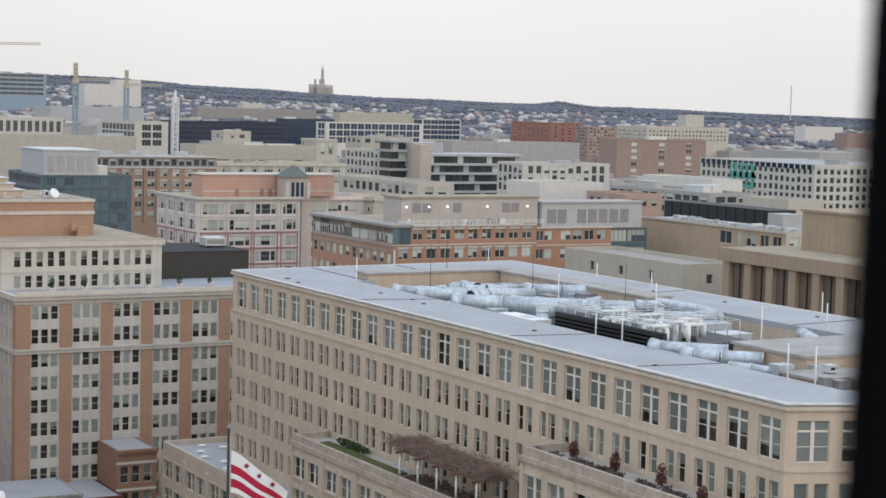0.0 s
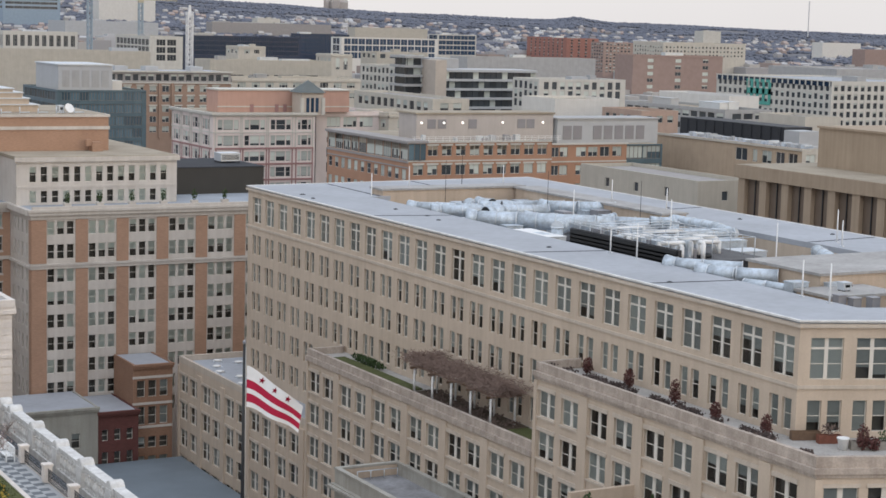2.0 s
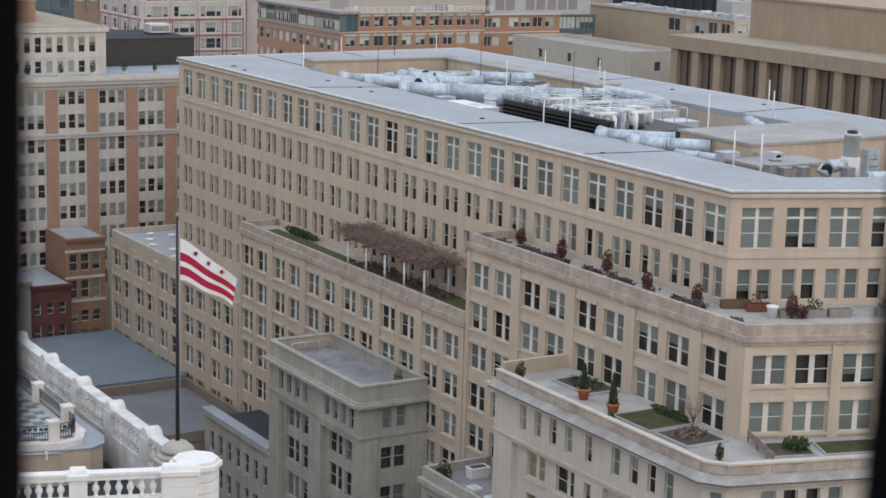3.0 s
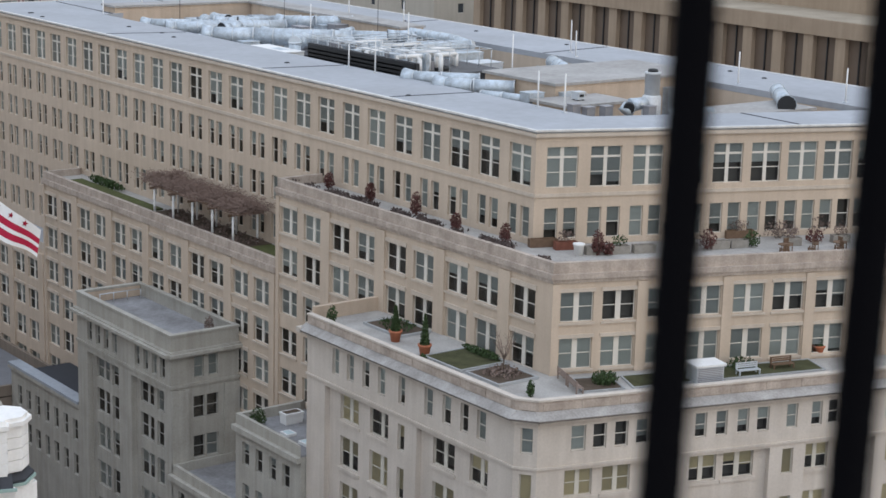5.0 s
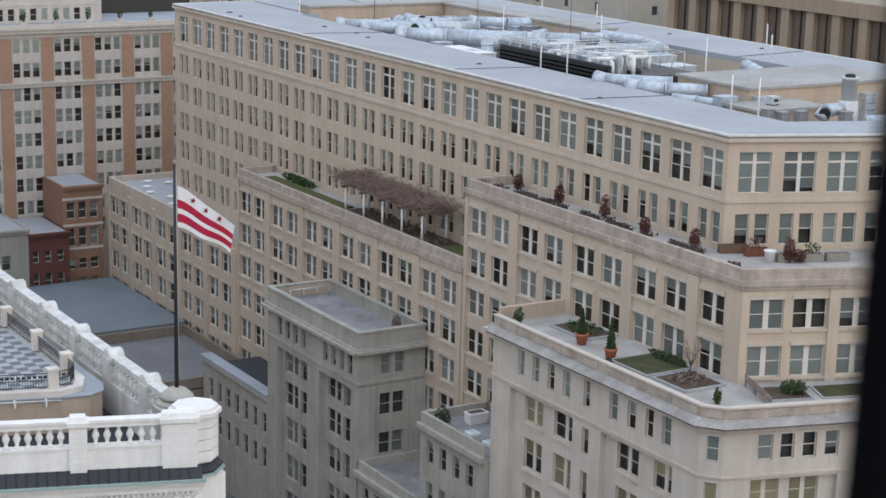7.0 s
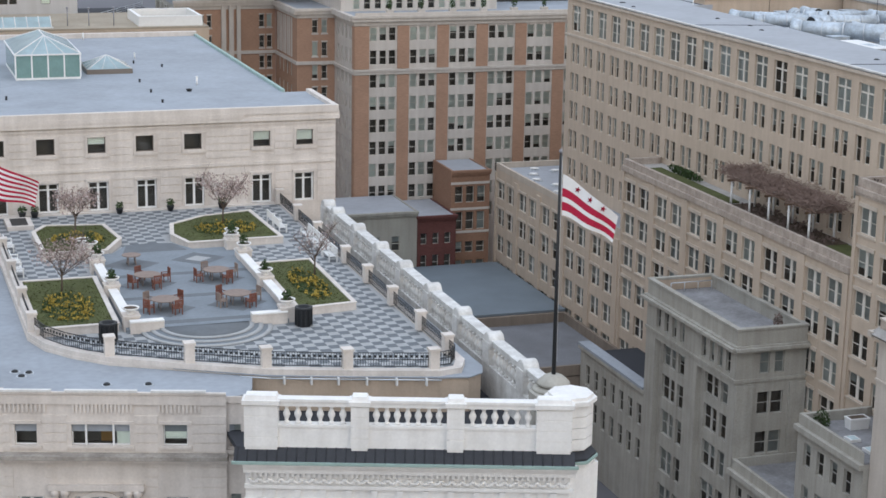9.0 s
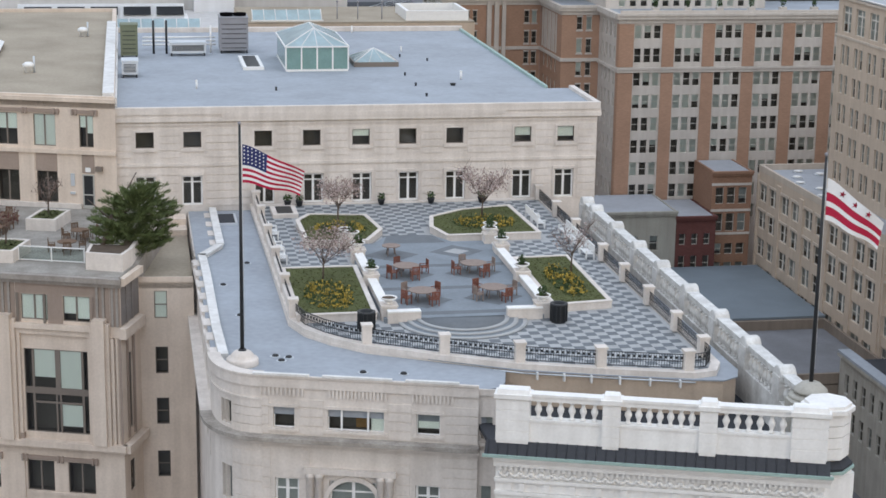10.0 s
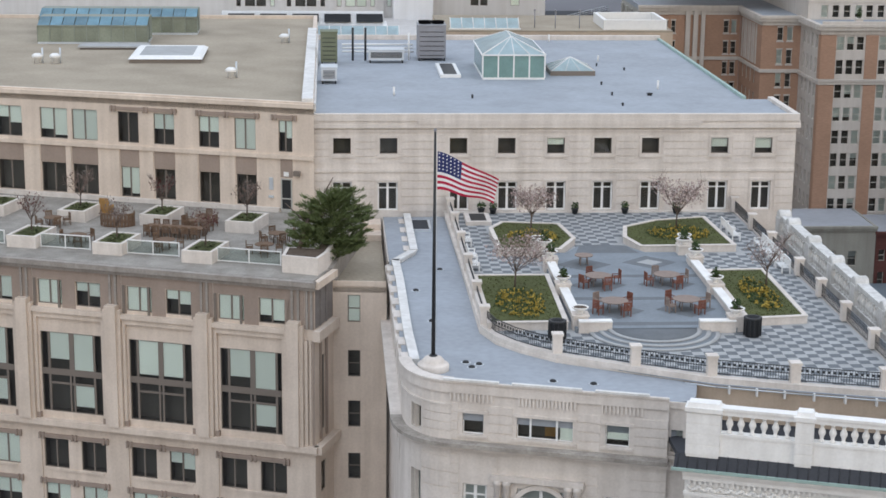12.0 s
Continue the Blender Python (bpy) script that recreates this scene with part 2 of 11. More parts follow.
def window_meshes(w, h, style, frame_mat):
    key = (round(w, 2), round(h, 2), style, frame_mat.name)
    if key in WINDOWS:
        return WINDOWS[key]
    t = 0.14 if style == "french" else 0.06
    bars = [(0, t, 0, h), (w - t, w, 0, h), (t, w - t, 0, t), (t, w - t, h - t, h)]
    if style == "sash":
        bars.append((t, w - t, h * 0.5 - 0.03, h * 0.5 + 0.03))
    elif style == "transom":
        bars += [(w / 2 - 0.16, w / 2 + 0.16, t, h - t), (t, w - t, h * 0.74 - 0.09, h * 0.74 + 0.09), (t, w - t, h * 0.37 - 0.03, h * 0.37 + 0.03)]
    elif style == "twin":
        e = 0.06 if frame_mat is FRAME_DARK else min(0.22, w * 0.08)
        bars.append((w / 2 - e, w / 2 + e, t, h - t))
        if frame_mat is not FRAME_DARK:
            bars.append((t, w - t, h * 0.5 - 0.03, h * 0.5 + 0.03))
    elif style == "grand":
        bars += [(w * c - 0.09, w * c + 0.09, t, h - t) for c in (0.13, 0.87)] + [(w * 0.475 - 0.07, w * 0.525 + 0.07, h * 0.5, h - t)]
        bars += [(w * c - 0.07, w * c + 0.07, t, h * 0.5) for c in (0.47, 0.53)]
        bars += [(t, w - t, h * 0.5 - 0.25, h * 0.5 + 0.25), (w * 0.13, w * 0.87, h * 0.36 - 0.08, h * 0.36 + 0.08)]
    elif style == "french":
        bars += [(w / 2 - 0.1, w / 2 + 0.1, t, h - t), (t, w - t, h * 0.78 - 0.05, h * 0.78 + 0.05)]
    bm = bmesh.new()
    bars_mesh(bm, w, h, bars)
    fr = mesh_of("window", bm, frame_mat)
    bm = bmesh.new()
    v = [bm.verts.new(c) for c in ((t, 0.05, t), (w - t, 0.05, t), (w - t, 0.05, h - t), (t, 0.05, h - t))]
    bm.faces.new(v)
    pane = mesh_of("pane", bm, PANE)
    blinds = []
    for k, drop in enumerate((1.0, 0.72, 0.5, 0.38)):
        bm = bmesh.new()
        lo = t + (h - 2 * t) * (1 - drop)
        halves = ((t, w - t),) if style in ("sash", "plain") else ((t, w / 2 - 0.05), (w / 2 + 0.05, w - t))
        if style == "grand":
            halves, lo = ((w * 0.14, w * 0.47), (w * 0.53, w * 0.86)), h * (0.55 + 0.45 * (0.75 - drop * 0.7))
        for i, (u0, u1) in enumerate(halves):
            low = lo if i == 0 or k % 2 == 0 else max(t, lo - 0.18 * h)
            box(bm, u0, u1, 0.075, 0.09, low, h - t)
        if style == "grand" and k % 2:
            box(bm, w * (0.53 if k == 1 else 0.14), w * (0.86 if k == 1 else 0.47), 0.075, 0.09, h * (0.08 if k == 1 else 0.22), h * 0.34)
        blinds.append(mesh_of("blind", bm, {FRAME_DARK: BLIND_MINT, FRAME_TAN: BLIND_TAN}.get(frame_mat, BLIND)))
    WINDOWS[key] = (fr, pane, blinds)
    return WINDOWS[key]


def window(parent, m, u0, u1, sill, head, style="sash", frame_mat=None, shade=0.6, back=0.22):
    """A window in the opening u0..u1, sill..head of the wall with the pose m."""
    fr, pane, blinds = window_meshes(u1 - u0, head - sill, style, frame_mat or FRAME)
    w = m @ Matrix.Translation((u0, 0.05 if style == "grand" else 0.1 if frame_mat is FRAME_DARK else back, sill))
    ob = part("window", fr, (), parent, "", w)
    part("pane", pane, (), ob, "", w).visible_shadow = False
    if rnd.random() < shade:
        part("blind", rnd.choice(blinds + blinds[:1] * 2 if style != "grand" else blinds), (), ob, "", w)
    return ob


JOINED = {}


def far_window(parent, m, u0, u1, sill, head, style, frame_mat, shade):
    """A window of a far facade: frame, pane and blind in one mesh."""
    fr, pane, blinds = window_meshes(u1 - u0, head - sill, style, frame_mat)
    blind = rnd.choice(blinds + blinds[:1] * 2) if rnd.random() < shade else None
    key = (fr, blind)
    if key not in JOINED:
        bm = bmesh.new()
        for k, me in enumerate((fr, pane, blind)):
            if me is not None:
                n0 = len(bm.faces)
                bm.from_mesh(me)
                bm.faces.ensure_lookup_table()
                for f in bm.faces[n0:]:
                    f.material_index = k
        JOINED[key] = mesh_of("window", bm, frame_mat, PANE, BLIND_PALE)
    return part("window", JOINED[key], (), parent, "", m @ Matrix.Translation((u0, 0.12, sill)))


# ---- more materials and small shapes ----
GRASS = material("lawn_grass", (0.088, 0.10, 0.035), rough=0.95, var=0.3, scale=1.2, fine=14, bump=0.4)
FLOWER = material("yellow_flowers", (0.42, 0.31, 0.06), rough=0.8, var=0.2, scale=2, bump=0)
LEAF = material("dark_green_leaves", (0.05, 0.085, 0.03), rough=0.7, var=0.3, scale=2, bump=0)
COVER = material("olive_ground_cover", (0.095, 0.11, 0.045), rough=0.85, var=0.35, scale=2, bump=0)
PINE = material("pine_needles", (0.115, 0.15, 0.055), rough=0.7, var=0.35, scale=1.2, bump=0)
BARE = material("bare_twigs", (0.20, 0.15, 0.13), rough=0.9, var=0.25, scale=2, bump=0)
BLOSSOM = material("pale_pink_blossom", (0.45, 0.36, 0.34), rough=0.8, var=0.25, scale=3, bump=0)
RUSSET = material("russet_shrub", (0.13, 0.055, 0.05), rough=0.9, var=0.3, scale=3, bump=0)
BARK = material("bark", (0.14, 0.11, 0.09), rough=0.9, var=0.3, scale=3, fine=20)
TERRACOTTA = material("terracotta", (0.42, 0.15, 0.08), rough=0.8, var=0.15, scale=3)
TEAK = material("red_stained_wood", (0.20, 0.075, 0.05), rough=0.55, var=0.25, scale=3, fine=20)
WOOD = material("weathered_wood", (0.165, 0.105, 0.068), rough=0.75, var=0.25, scale=3, fine=20)
WHITE_PAINT = material("white_paint", (0.80, 0.80, 0.79), rough=0.5, var=0.06, scale=2)
IRON = material("black_iron", (0.025, 0.027, 0.03), rough=0.5, var=0.1, bump=0)
MEMBRANE = material("blue_grey_membrane", (0.335, 0.365, 0.405), rough=0.75, var=0.16, scale=0.25, fine=2.0, bump=0.1)
PLAZA = material("bluestone_paving", (0.225, 0.255, 0.285), rough=0.8, var=0.16, scale=0.5, fine=4)
SLATE = material("dark_slate_paving", (0.15, 0.165, 0.18), rough=0.75, var=0.15, scale=1, fine=6)
TILE_PALE = material("pale_paving_tile", (0.39, 0.40, 0.405), rough=0.8, var=0.17, scale=0.8, fine=6)
COPPER = material("green_copper", (0.33, 0.45, 0.42), rough=0.6, var=0.15, scale=1.0)
SOIL = material("planting_soil", (0.10, 0.075, 0.055), rough=0.95, var=0.3, scale=2, fine=12)
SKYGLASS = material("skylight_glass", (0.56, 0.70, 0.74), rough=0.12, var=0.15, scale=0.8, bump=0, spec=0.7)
# darker copy of the roof glass: the upright panes' shade is in the colour
SIDEGLASS_SHADED = material("shaded_skylight_side_glass", (0.19, 0.31, 0.29), rough=0.12, var=0.15, scale=0.8, bump=0, spec=0.7)
OCHRE = material("ochre_upholstery", (0.36, 0.21, 0.075), rough=0.85, var=0.2, scale=2)
TAN_WALL = material("tan_render", (0.56, 0.45, 0.35), var=0.12, streak=0.22)
FLAG_WHITE = material("white_flag_cloth", (0.80, 0.80, 0.80), rough=0.8, var=0.06, scale=2, bump=0)
FLAG_RED = material("red_flag_cloth", (0.44, 0.016, 0.055), rough=0.8, var=0.1, scale=2, bump=0)
FLAG_BLUE = material("blue_flag_cloth", (0.03, 0.04, 0.14), rough=0.8, var=0.1, scale=2, bump=0)


def lathe(bm, profile, segs=12, m=None, mi=0, half=False):
    """A turned solid: profile of (radius, z) from the bottom to the top."""
    n = segs + 1 if half else segs
    turn = math.pi if half else 2 * math.pi
    rings = []
    for r, z in profile:
        ring_v = []
        for i in range(n):
            a = turn * i / segs
            c = Vector((r * math.cos(a), r * math.sin(a), z))
            ring_v.append(bm.verts.new(m @ c if m is not None else c))
        rings.append(ring_v)
    for a, b in zip(rings, rings[1:]):
        for i in range(n - 1 if half else n):
            j = (i + 1) % n
            f = bm.faces.new((a[i], a[j], b[j], b[i]))
            f.material_index, f.smooth = mi, True
    if not half:
        bm.faces.new(rings[-1]).material_index = mi
        bm.faces.new(rings[0][::-1]).material_index = mi


def rod(bm, a, b, r, segs=6, r2=None, mi=0):
    """A round bar from a to b."""
    a, b = Vector(a), Vector(b)
    q = (b - a).to_track_quat("Z", "Y").to_matrix().to_4x4()
    lathe(bm, [(r, 0), (r if r2 is None else r2, (b - a).length)], segs, Matrix.Translation(a) @ q, mi)


def leaves(bm, rg, centre, size, n, leaf, mi=0, flat=False):
    """A loose cloud of small leaf quads filling an ellipsoid."""
    cx, cy, cz = centre
    sx, sy, sz = size
    for _ in range(n):
        while True:
            u = Vector((rg.uniform(-1, 1), rg.uniform(-1, 1), rg.uniform(-1, 1)))
            if u.length <= 1:
                break
        c = Vector((cx + u.x * sx, cy + u.y * sy, cz + u.z * sz))
        q = Euler((rg.uniform(-0.6, 0.6) if flat else rg.uniform(0, 3.1), rg.uniform(-0.6, 0.6) if flat else rg.uniform(0, 3.1), rg.uniform(0, 6.3))).to_matrix()
        s = leaf * rg.uniform(0.6, 1.3)
        v = [bm.verts.new(c + q @ Vector(p)) for p in ((-s, -s * 0.6, 0), (s, -s * 0.6, 0), (s * 0.8, s * 0.6, 0.1 * s), (-s * 0.8, s * 0.6, 0))]
        bm.faces.new(v).material_index = mi


def bare_tree(x, y, z, height, spread, label, leafmat=None, n=260, leaf=0.07, seed=1, name="small_tree", twigs=40):
    """A small tree: a tapered trunk, limbs, twigs and, where it has them, small blossoms or leaves."""
    rg = random.Random(seed)
    ob = thing(name, x, y, z, label, "tree")
    bm = bmesh.new()
    rod(bm, (x, y, z), (x + 0.05, y, z + height * 0.4), 0.075, 8, 0.05)
    part("trunk", bm, BARK, ob)
    bm = bmesh.new()
    tips = []
    for i in range(9):
        a = i * 2.4 + rg.uniform(-0.4, 0.4)
        t = rg.uniform(0.25, 0.4)
        s = Vector((x + 0.03, y, z + height * t))
        e = Vector((x + math.cos(a) * spread * rg.uniform(0.5, 0.9), y + math.sin(a) * spread * rg.uniform(0.5, 0.9), z + height * rg.uniform(0.65, 0.98)))
        rod(bm, s, e, 0.035, 5, 0.012)
        tips.append((s, e))
    for i in range(twigs):
        s, e = rg.choice(tips)
        p = s.lerp(e, rg.uniform(0.35, 1.0))
        d = Vector((rg.uniform(-1, 1), rg.uniform(-1, 1), rg.uniform(0.0, 1.2))).normalized() * rg.uniform(0.3, 0.8) * spread * 0.7
        rod(bm, p, p + d, 0.014, 4, 0.006)
    part("branch_work", bm, BARE, ob)
    if leafmat:
        bm = bmesh.new()
        for s, e in tips:
            p = s.lerp(e, 0.8)
            leaves(bm, rg, p, (spread * 0.42, spread * 0.42, height * 0.17), n // 9, leaf)
        leaves(bm, rg, (x, y, z + height * 0.72), (spread * 0.8, spread * 0.8, height * 0.27), n // 3, leaf)
        part("crown", bm, leafmat, ob)
    return ob


def shrub(x, y, z, r, h, mat, label, seed=3, name="shrub", n=160, leaf=0.09):
    rg = random.Random(seed)
    ob = thing(name, x, y, z, label, "shrub")
    bm = bmesh.new()
    for i in range(7):
        rod(bm, (x, y, z), (x + rg.uniform(-r, r) * 0.7, y + rg.uniform(-r, r) * 0.7, z + h * rg.uniform(0.6, 0.95)), 0.02, 4, 0.008)
    part("stem_work", bm, BARK, ob)
    bm = bmesh.new()
    leaves(bm, rg, (x, y, z + h * 0.55), (r, r, h * 0.48), n, leaf)
    leaves(bm, rg, (x, y, z + h * 0.3), (r * 1.05, r * 1.05, h * 0.3), n // 2, leaf)
    part("foliage", bm, mat, ob)
    return ob

# ---- the large tan office block with its stepped roof terraces ----
L0, R0, S0, N0 = (92.7, 223.7), (92.7, 109.0), (139.0, 91.2), (139.0, 227.0)
office = thing("office_building", 110, 160, 0, "large tan stone office block with stepped roof terraces and paired windows", "building")
TOP = 52.0


def paired(u, w=1.15, gap=0.5):
    return [(u - gap / 2 - w, u - gap / 2), (u + gap / 2, u + gap / 2 + w)]


def facade(owner, a, b, z0, z1, rows, wall_mat, name="wall", deep=0.9, far=False):
    """A wall with its windows: rows of (sill, head, spans, style, share of blinds, frame material)."""
    bm = bmesh.new()
    m = wall_mesh(bm, a, b, z0, z1, [r[:3] for r in rows], deep)
    part(name, bm, (wall_mat, ROOM), owner)
    for sill, head, spans, style, shade, fm in rows:
        for u0, u1 in spans:
            if far:
                far_window(owner, m, u0, u1, sill, head, style, fm, shade)
            else:
                window(owner, m, u0, u1, sill, head, style, fm, shade)
    return m


def recessed_front(owner, a, b, zh, z1, bay_spans, rows_top, rows_bay, rows_flat, mat, depth=0.5):
    """A stone front whose tall bays lie back behind the wall, under a flush upper storey. Rows are in metres along a to b."""
    m = along(a, b)
    length = (Vector(b) - Vector(a)).length
    facade(owner, a, b, zh, z1, rows_top, mat)

    def cut(u0, u1, y, rows, name):
        p, q = m @ Vector((u0, y, 0)), m @ Vector((u1, y, 0))
        own = [(s, h, [(x0 - u0, x1 - u0) for x0, x1 in sp if x0 >= u0 and x1 <= u1], st, sh, fm) for s, h, sp, st, sh, fm in rows]
        facade(owner, p.xy, q.xy, 0, zh, [r for r in own if r[2]], mat, name)

    u = 0.0
    for u0, u1 in bay_spans:
        if u0 > u + 0.05:
            cut(u, u0, 0.0, rows_flat, "pier_wall")
        cut(u0, u1, depth, rows_bay, "bay_wall")
        bm = bmesh.new()
        box(bm, u0 - 0.2, u0, 0.012, depth + 0.02, 0, zh, m=m)
        box(bm, u1, u1 + 0.2, 0.012, depth + 0.02, 0, zh, m=m)
        box(bm, u0 - 0.2, u1 + 0.2, 0.012, depth + 0.02, zh, zh + 0.2, m=m)
        part("bay_reveal", bm, mat, owner)
        u = u1
    if length > u + 0.05:
        cut(u, length, 0.0, rows_flat, "pier_wall")
    return m


def trim(owner, m, spans, mat, name="band"):
    """Projecting courses on a wall: (u0, u1, z0, z1, out)."""
    for u0, u1, v0, v1, out in spans:
        bm = bmesh.new()
        box(bm, u0, u1, -out, 0.02, v0, v1, m=m)
        part(name, bm, mat, owner)


centres = [3.05 + 4.335 * i - 0.0045 * i * i for i in range(27)]
rows = [(47.2, 50.6, [(u - 1.4, u + 1.4) for u in centres], "transom", 0.95, FRAME),
        (42.9, 45.5, [s for u in centres for s in paired(u)], "sash", 0.94, FRAME),
        (39.1, 41.6, [s for u in centres if u < 86 for s in paired(u)], "sash", 0.94, FRAME),
        (35.2, 37.7, [s for u in centres if u < 86 for s in paired(u)], "sash", 0.94, FRAME),
        (31.3, 33.8, [s for u in centres if u < 34 for s in paired(u)], "sash", 0.94, FRAME),
        (27.4, 29.9, [s for u in centres if u < 34 for s in paired(u)], "sash", 0.94, FRAME)]
m = facade(office, L0, R0, 0, TOP - 0.25, rows, BUFF)
trim(office, m, [(-0.3, 114.9, 46.45, 46.75, 0.12), (-0.35, 115, 51.45, 51.75, 0.25)], BUFF_LIGHT)
short = (Vector(S0) - Vector(R0)).length
centres = [2.35 + 3.85 * i - 0.038 * i * i for i in range(14)]
rows = [(47.2, 50.6, [(u - 1.36, u + 1.36) for u in centres], "transom", 0.95, FRAME),
        (42.9, 45.5, [s for u in centres for s in paired(u, 1.18, 0.5)], "sash", 0.93, FRAME)]
m = facade(office, R0, S0, 0, TOP - 0.25, rows, BUFF)
trim(office, m, [(-0.1, short, 46.45, 46.75, 0.12), (-0.1, short, 51.45, 51.75, 0.25)], BUFF_LIGHT)
bm = bmesh.new()
prism(bm, [S0, N0, (138.6, 227.0), (138.6, 91.5)], 0, TOP - 0.25)
prism(bm, [N0, L0, (92.9, 223.3), (138.8, 226.6)], 0, TOP - 0.25)
part("rear_wall", bm, BUFF, office)

# roof: a broad grey ring round a sunken well
outer = [R0, S0, N0, L0]
well = [(101.8, 112.6), (128.0, 103.4), (128.0, 211.0), (102.6, 206.0)]
bm = bmesh.new()
for i in range(4):
    j = (i + 1) % 4
    prism(bm, [outer[i], outer[j], well[j], well[i]], TOP - 0.6, TOP)
ob = part("roof", bm, ROOF, office)
bm = bmesh.new()
ring(bm, inset(outer, -0.22), 0.34, TOP - 0.1, TOP + 0.05)
part("coping", bm, PARAPET_WHITE, office, "white metal roof edge")
# joints, drains and patches of the roof sheet
for (ax_, ay_), (bx_, by_) in (((92.9, 152.0), (101.9, 150.6)), ((92.9, 186.0), (102.2, 184.0)), ((92.9, 130.0), (101.8, 128.9)), ((128.1, 150.0), (138.8, 151.4)), ((128.1, 182.0), (138.8, 183.8)), ((104.0, 206.4), (104.5, 223.8)), ((118.0, 209.2), (118.2, 225.0)), ((115.0, 100.7), (115.2, 107.8))):
    bm = bmesh.new()
    d = Vector((ax_ - bx_, ay_ - by_)).normalized().orthogonal() * 0.12
    prism(bm, [(ax_ + d.x, ay_ + d.y), (bx_ + d.x, by_ + d.y), (bx_ - d.x, by_ - d.y), (ax_ - d.x, ay_ - d.y)][::-1], TOP - 0.02, TOP + 0.03)
    bmesh.ops.recalc_face_normals(bm, faces=bm.faces[:])
    part("roof_joint", bm, ROOF_DARK, office)
spot = random.Random(41)
for i in range(16):
    x0, y0 = (spot.uniform(94, 100.5), spot.uniform(114, 220)) if i % 2 else (spot.uniform(129.5, 137), spot.uniform(104, 220))
    bm = bmesh.new()
    lathe(bm, [(0.3, TOP - 0.01), (0.28, TOP + 0.05), (0.1, TOP + 0.12)], 10, Matrix.Translation((x0, y0, 0)))
    part("roof_drain", bm, IRON, office)
bm = bmesh.new()
prism(bm, inset(well, -0.1), 46.5, 47.0)
part("well_floor", bm, ROOF, office)
bm = bmesh.new()
ring(bm, well, -0.4, 47.0, TOP - 0.62)
part("well_wall", bm, BUFF, office)

# first terrace block
A1, B1, C1 = (87.7, 140.5), (87.7, 100.5), (139.0, 81.4)
pairs9 = [(0.6 + 8.62 * (i // 2) + (i % 2) * 4.0, 3.5 + 8.62 * (i // 2) + (i % 2) * 4.0) for i in range(9)]
def step_rows(spans, levels):
    return [(s, h, spans, "twin", 0.88, FRAME) for s, h in levels]


m = facade(office, A1, B1, 0, 42.4, step_rows(pairs9, [(38.2, 40.7), (34.2, 36.8), (30.3, 32.8)]) + step_rows(pairs9[:4], [(26.4, 28.9), (22.4, 24.9), (18.5, 21.0)]), BUFF)
for z in (26.4, 22.4, 18.5):
    for u0, u1 in pairs9[:4]:
        trim(office, m, [(u0 - 0.12, u1 + 0.12, z - 0.18, z - 0.01, 0.14)], BUFF_LIGHT, "sill")
for u0, u1 in pairs9:
    for z in (40.72, 36.82, 32.82):
        trim(office, m, [(u0 - 0.12, u1 + 0.12, z, z + 0.38, 0.1)], BUFF_LIGHT, "lintel")
    for z in (38.02, 34.02):
        trim(office, m, [(u0 - 0.12, u1 + 0.12, z, z + 0.17, 0.14)], BUFF_LIGHT, "sill")
for k in range(5):
    trim(office, m, [(-0.05 + 8.62 * k - (0.9 if k else 0), 0.5 + 8.62 * k, 0, 41.6, 0.18)], BUFF, "pier")
s1 = [(7.34 * k + a, 7.34 * k + b) for k in range(7) for a, b in ((0.7, 3.45), (4.2, 6.95))]
m2 = facade(office, B1, C1, 0, 42.4, step_rows(s1, [(38.5, 40.9), (34.7, 37.2)]), BUFF)
for u0, u1 in s1:
    for z in (40.92, 37.22):
        trim(office, m2, [(u0 - 0.12, u1 + 0.12, z, z + 0.3, 0.1)], BUFF_LIGHT, "lintel")
    for z in (38.3, 34.5):
        trim(office, m2, [(u0 - 0.12, u1 + 0.12, z, z + 0.17, 0.14)], BUFF_LIGHT, "sill")
for k in range(8):
    trim(office, m2, [(7.34 * k - (0.3 if k else 0.05), 7.34 * k + 0.55, 0, 41.62, 0.2)], BUFF, "pier")
for mm, ln, dz in ((m, 40.1, 0.0), (m2, 54.8, 0.005)):
    trim(office, mm, [(-0.1, ln + 0.1, 41.7 + dz, 42.0 + dz, 0.15), (-0.15, ln + 0.15, 42.0 + dz, 42.44 + dz, 0.3)], CAP, "cornice")
bm = bmesh.new()
prism(bm, [(87.72, 140.5), (92.6, 140.5), (92.6, 140.2), (87.72, 140.2)][::-1], 0, 42.4)
part("side_wall", bm, BUFF, office)
bm = bmesh.new()
prism(bm, inset([A1, B1, C1, S0, R0, (92.7, 140.5)], 0.03), 42.2, 42.42)
part("terrace_floor", bm, PAVE, office)
bm = bmesh.new()
ring(bm, [(92.7, 140.5), A1, B1, C1, (139.0, 84)], 0.45, 42.42, 43.3, closed=False)
part("parapet", bm, CAP, office)

# pergola terrace and the low wing
wing = thing("office_wing", 90, 180, 0, "tan stone lower office wing with a planted pergola terrace", "building")
A2, B2 = (87.7, 192.5), (87.7, 140.52)
pairs12 = [(0.6 + 8.62 * (i // 2) + (i % 2) * 4.0, 3.5 + 8.62 * (i // 2) + (i % 2) * 4.0) for i in range(12)]
m = facade(wing, A2, B2, 0, 34.6, step_rows(pairs12, [(30.3, 32.8), (26.4, 28.9), (22.4, 24.9), (18.5, 21.0), (14.6, 17.1), (10.7, 13.2)]), BUFF)
for u0, u1 in pairs12:
    for z in (32.82, 28.92, 24.92, 21.02):
        trim(wing, m, [(u0 - 0.12, u1 + 0.12, z, z + 0.38, 0.1)], BUFF_LIGHT, "lintel")
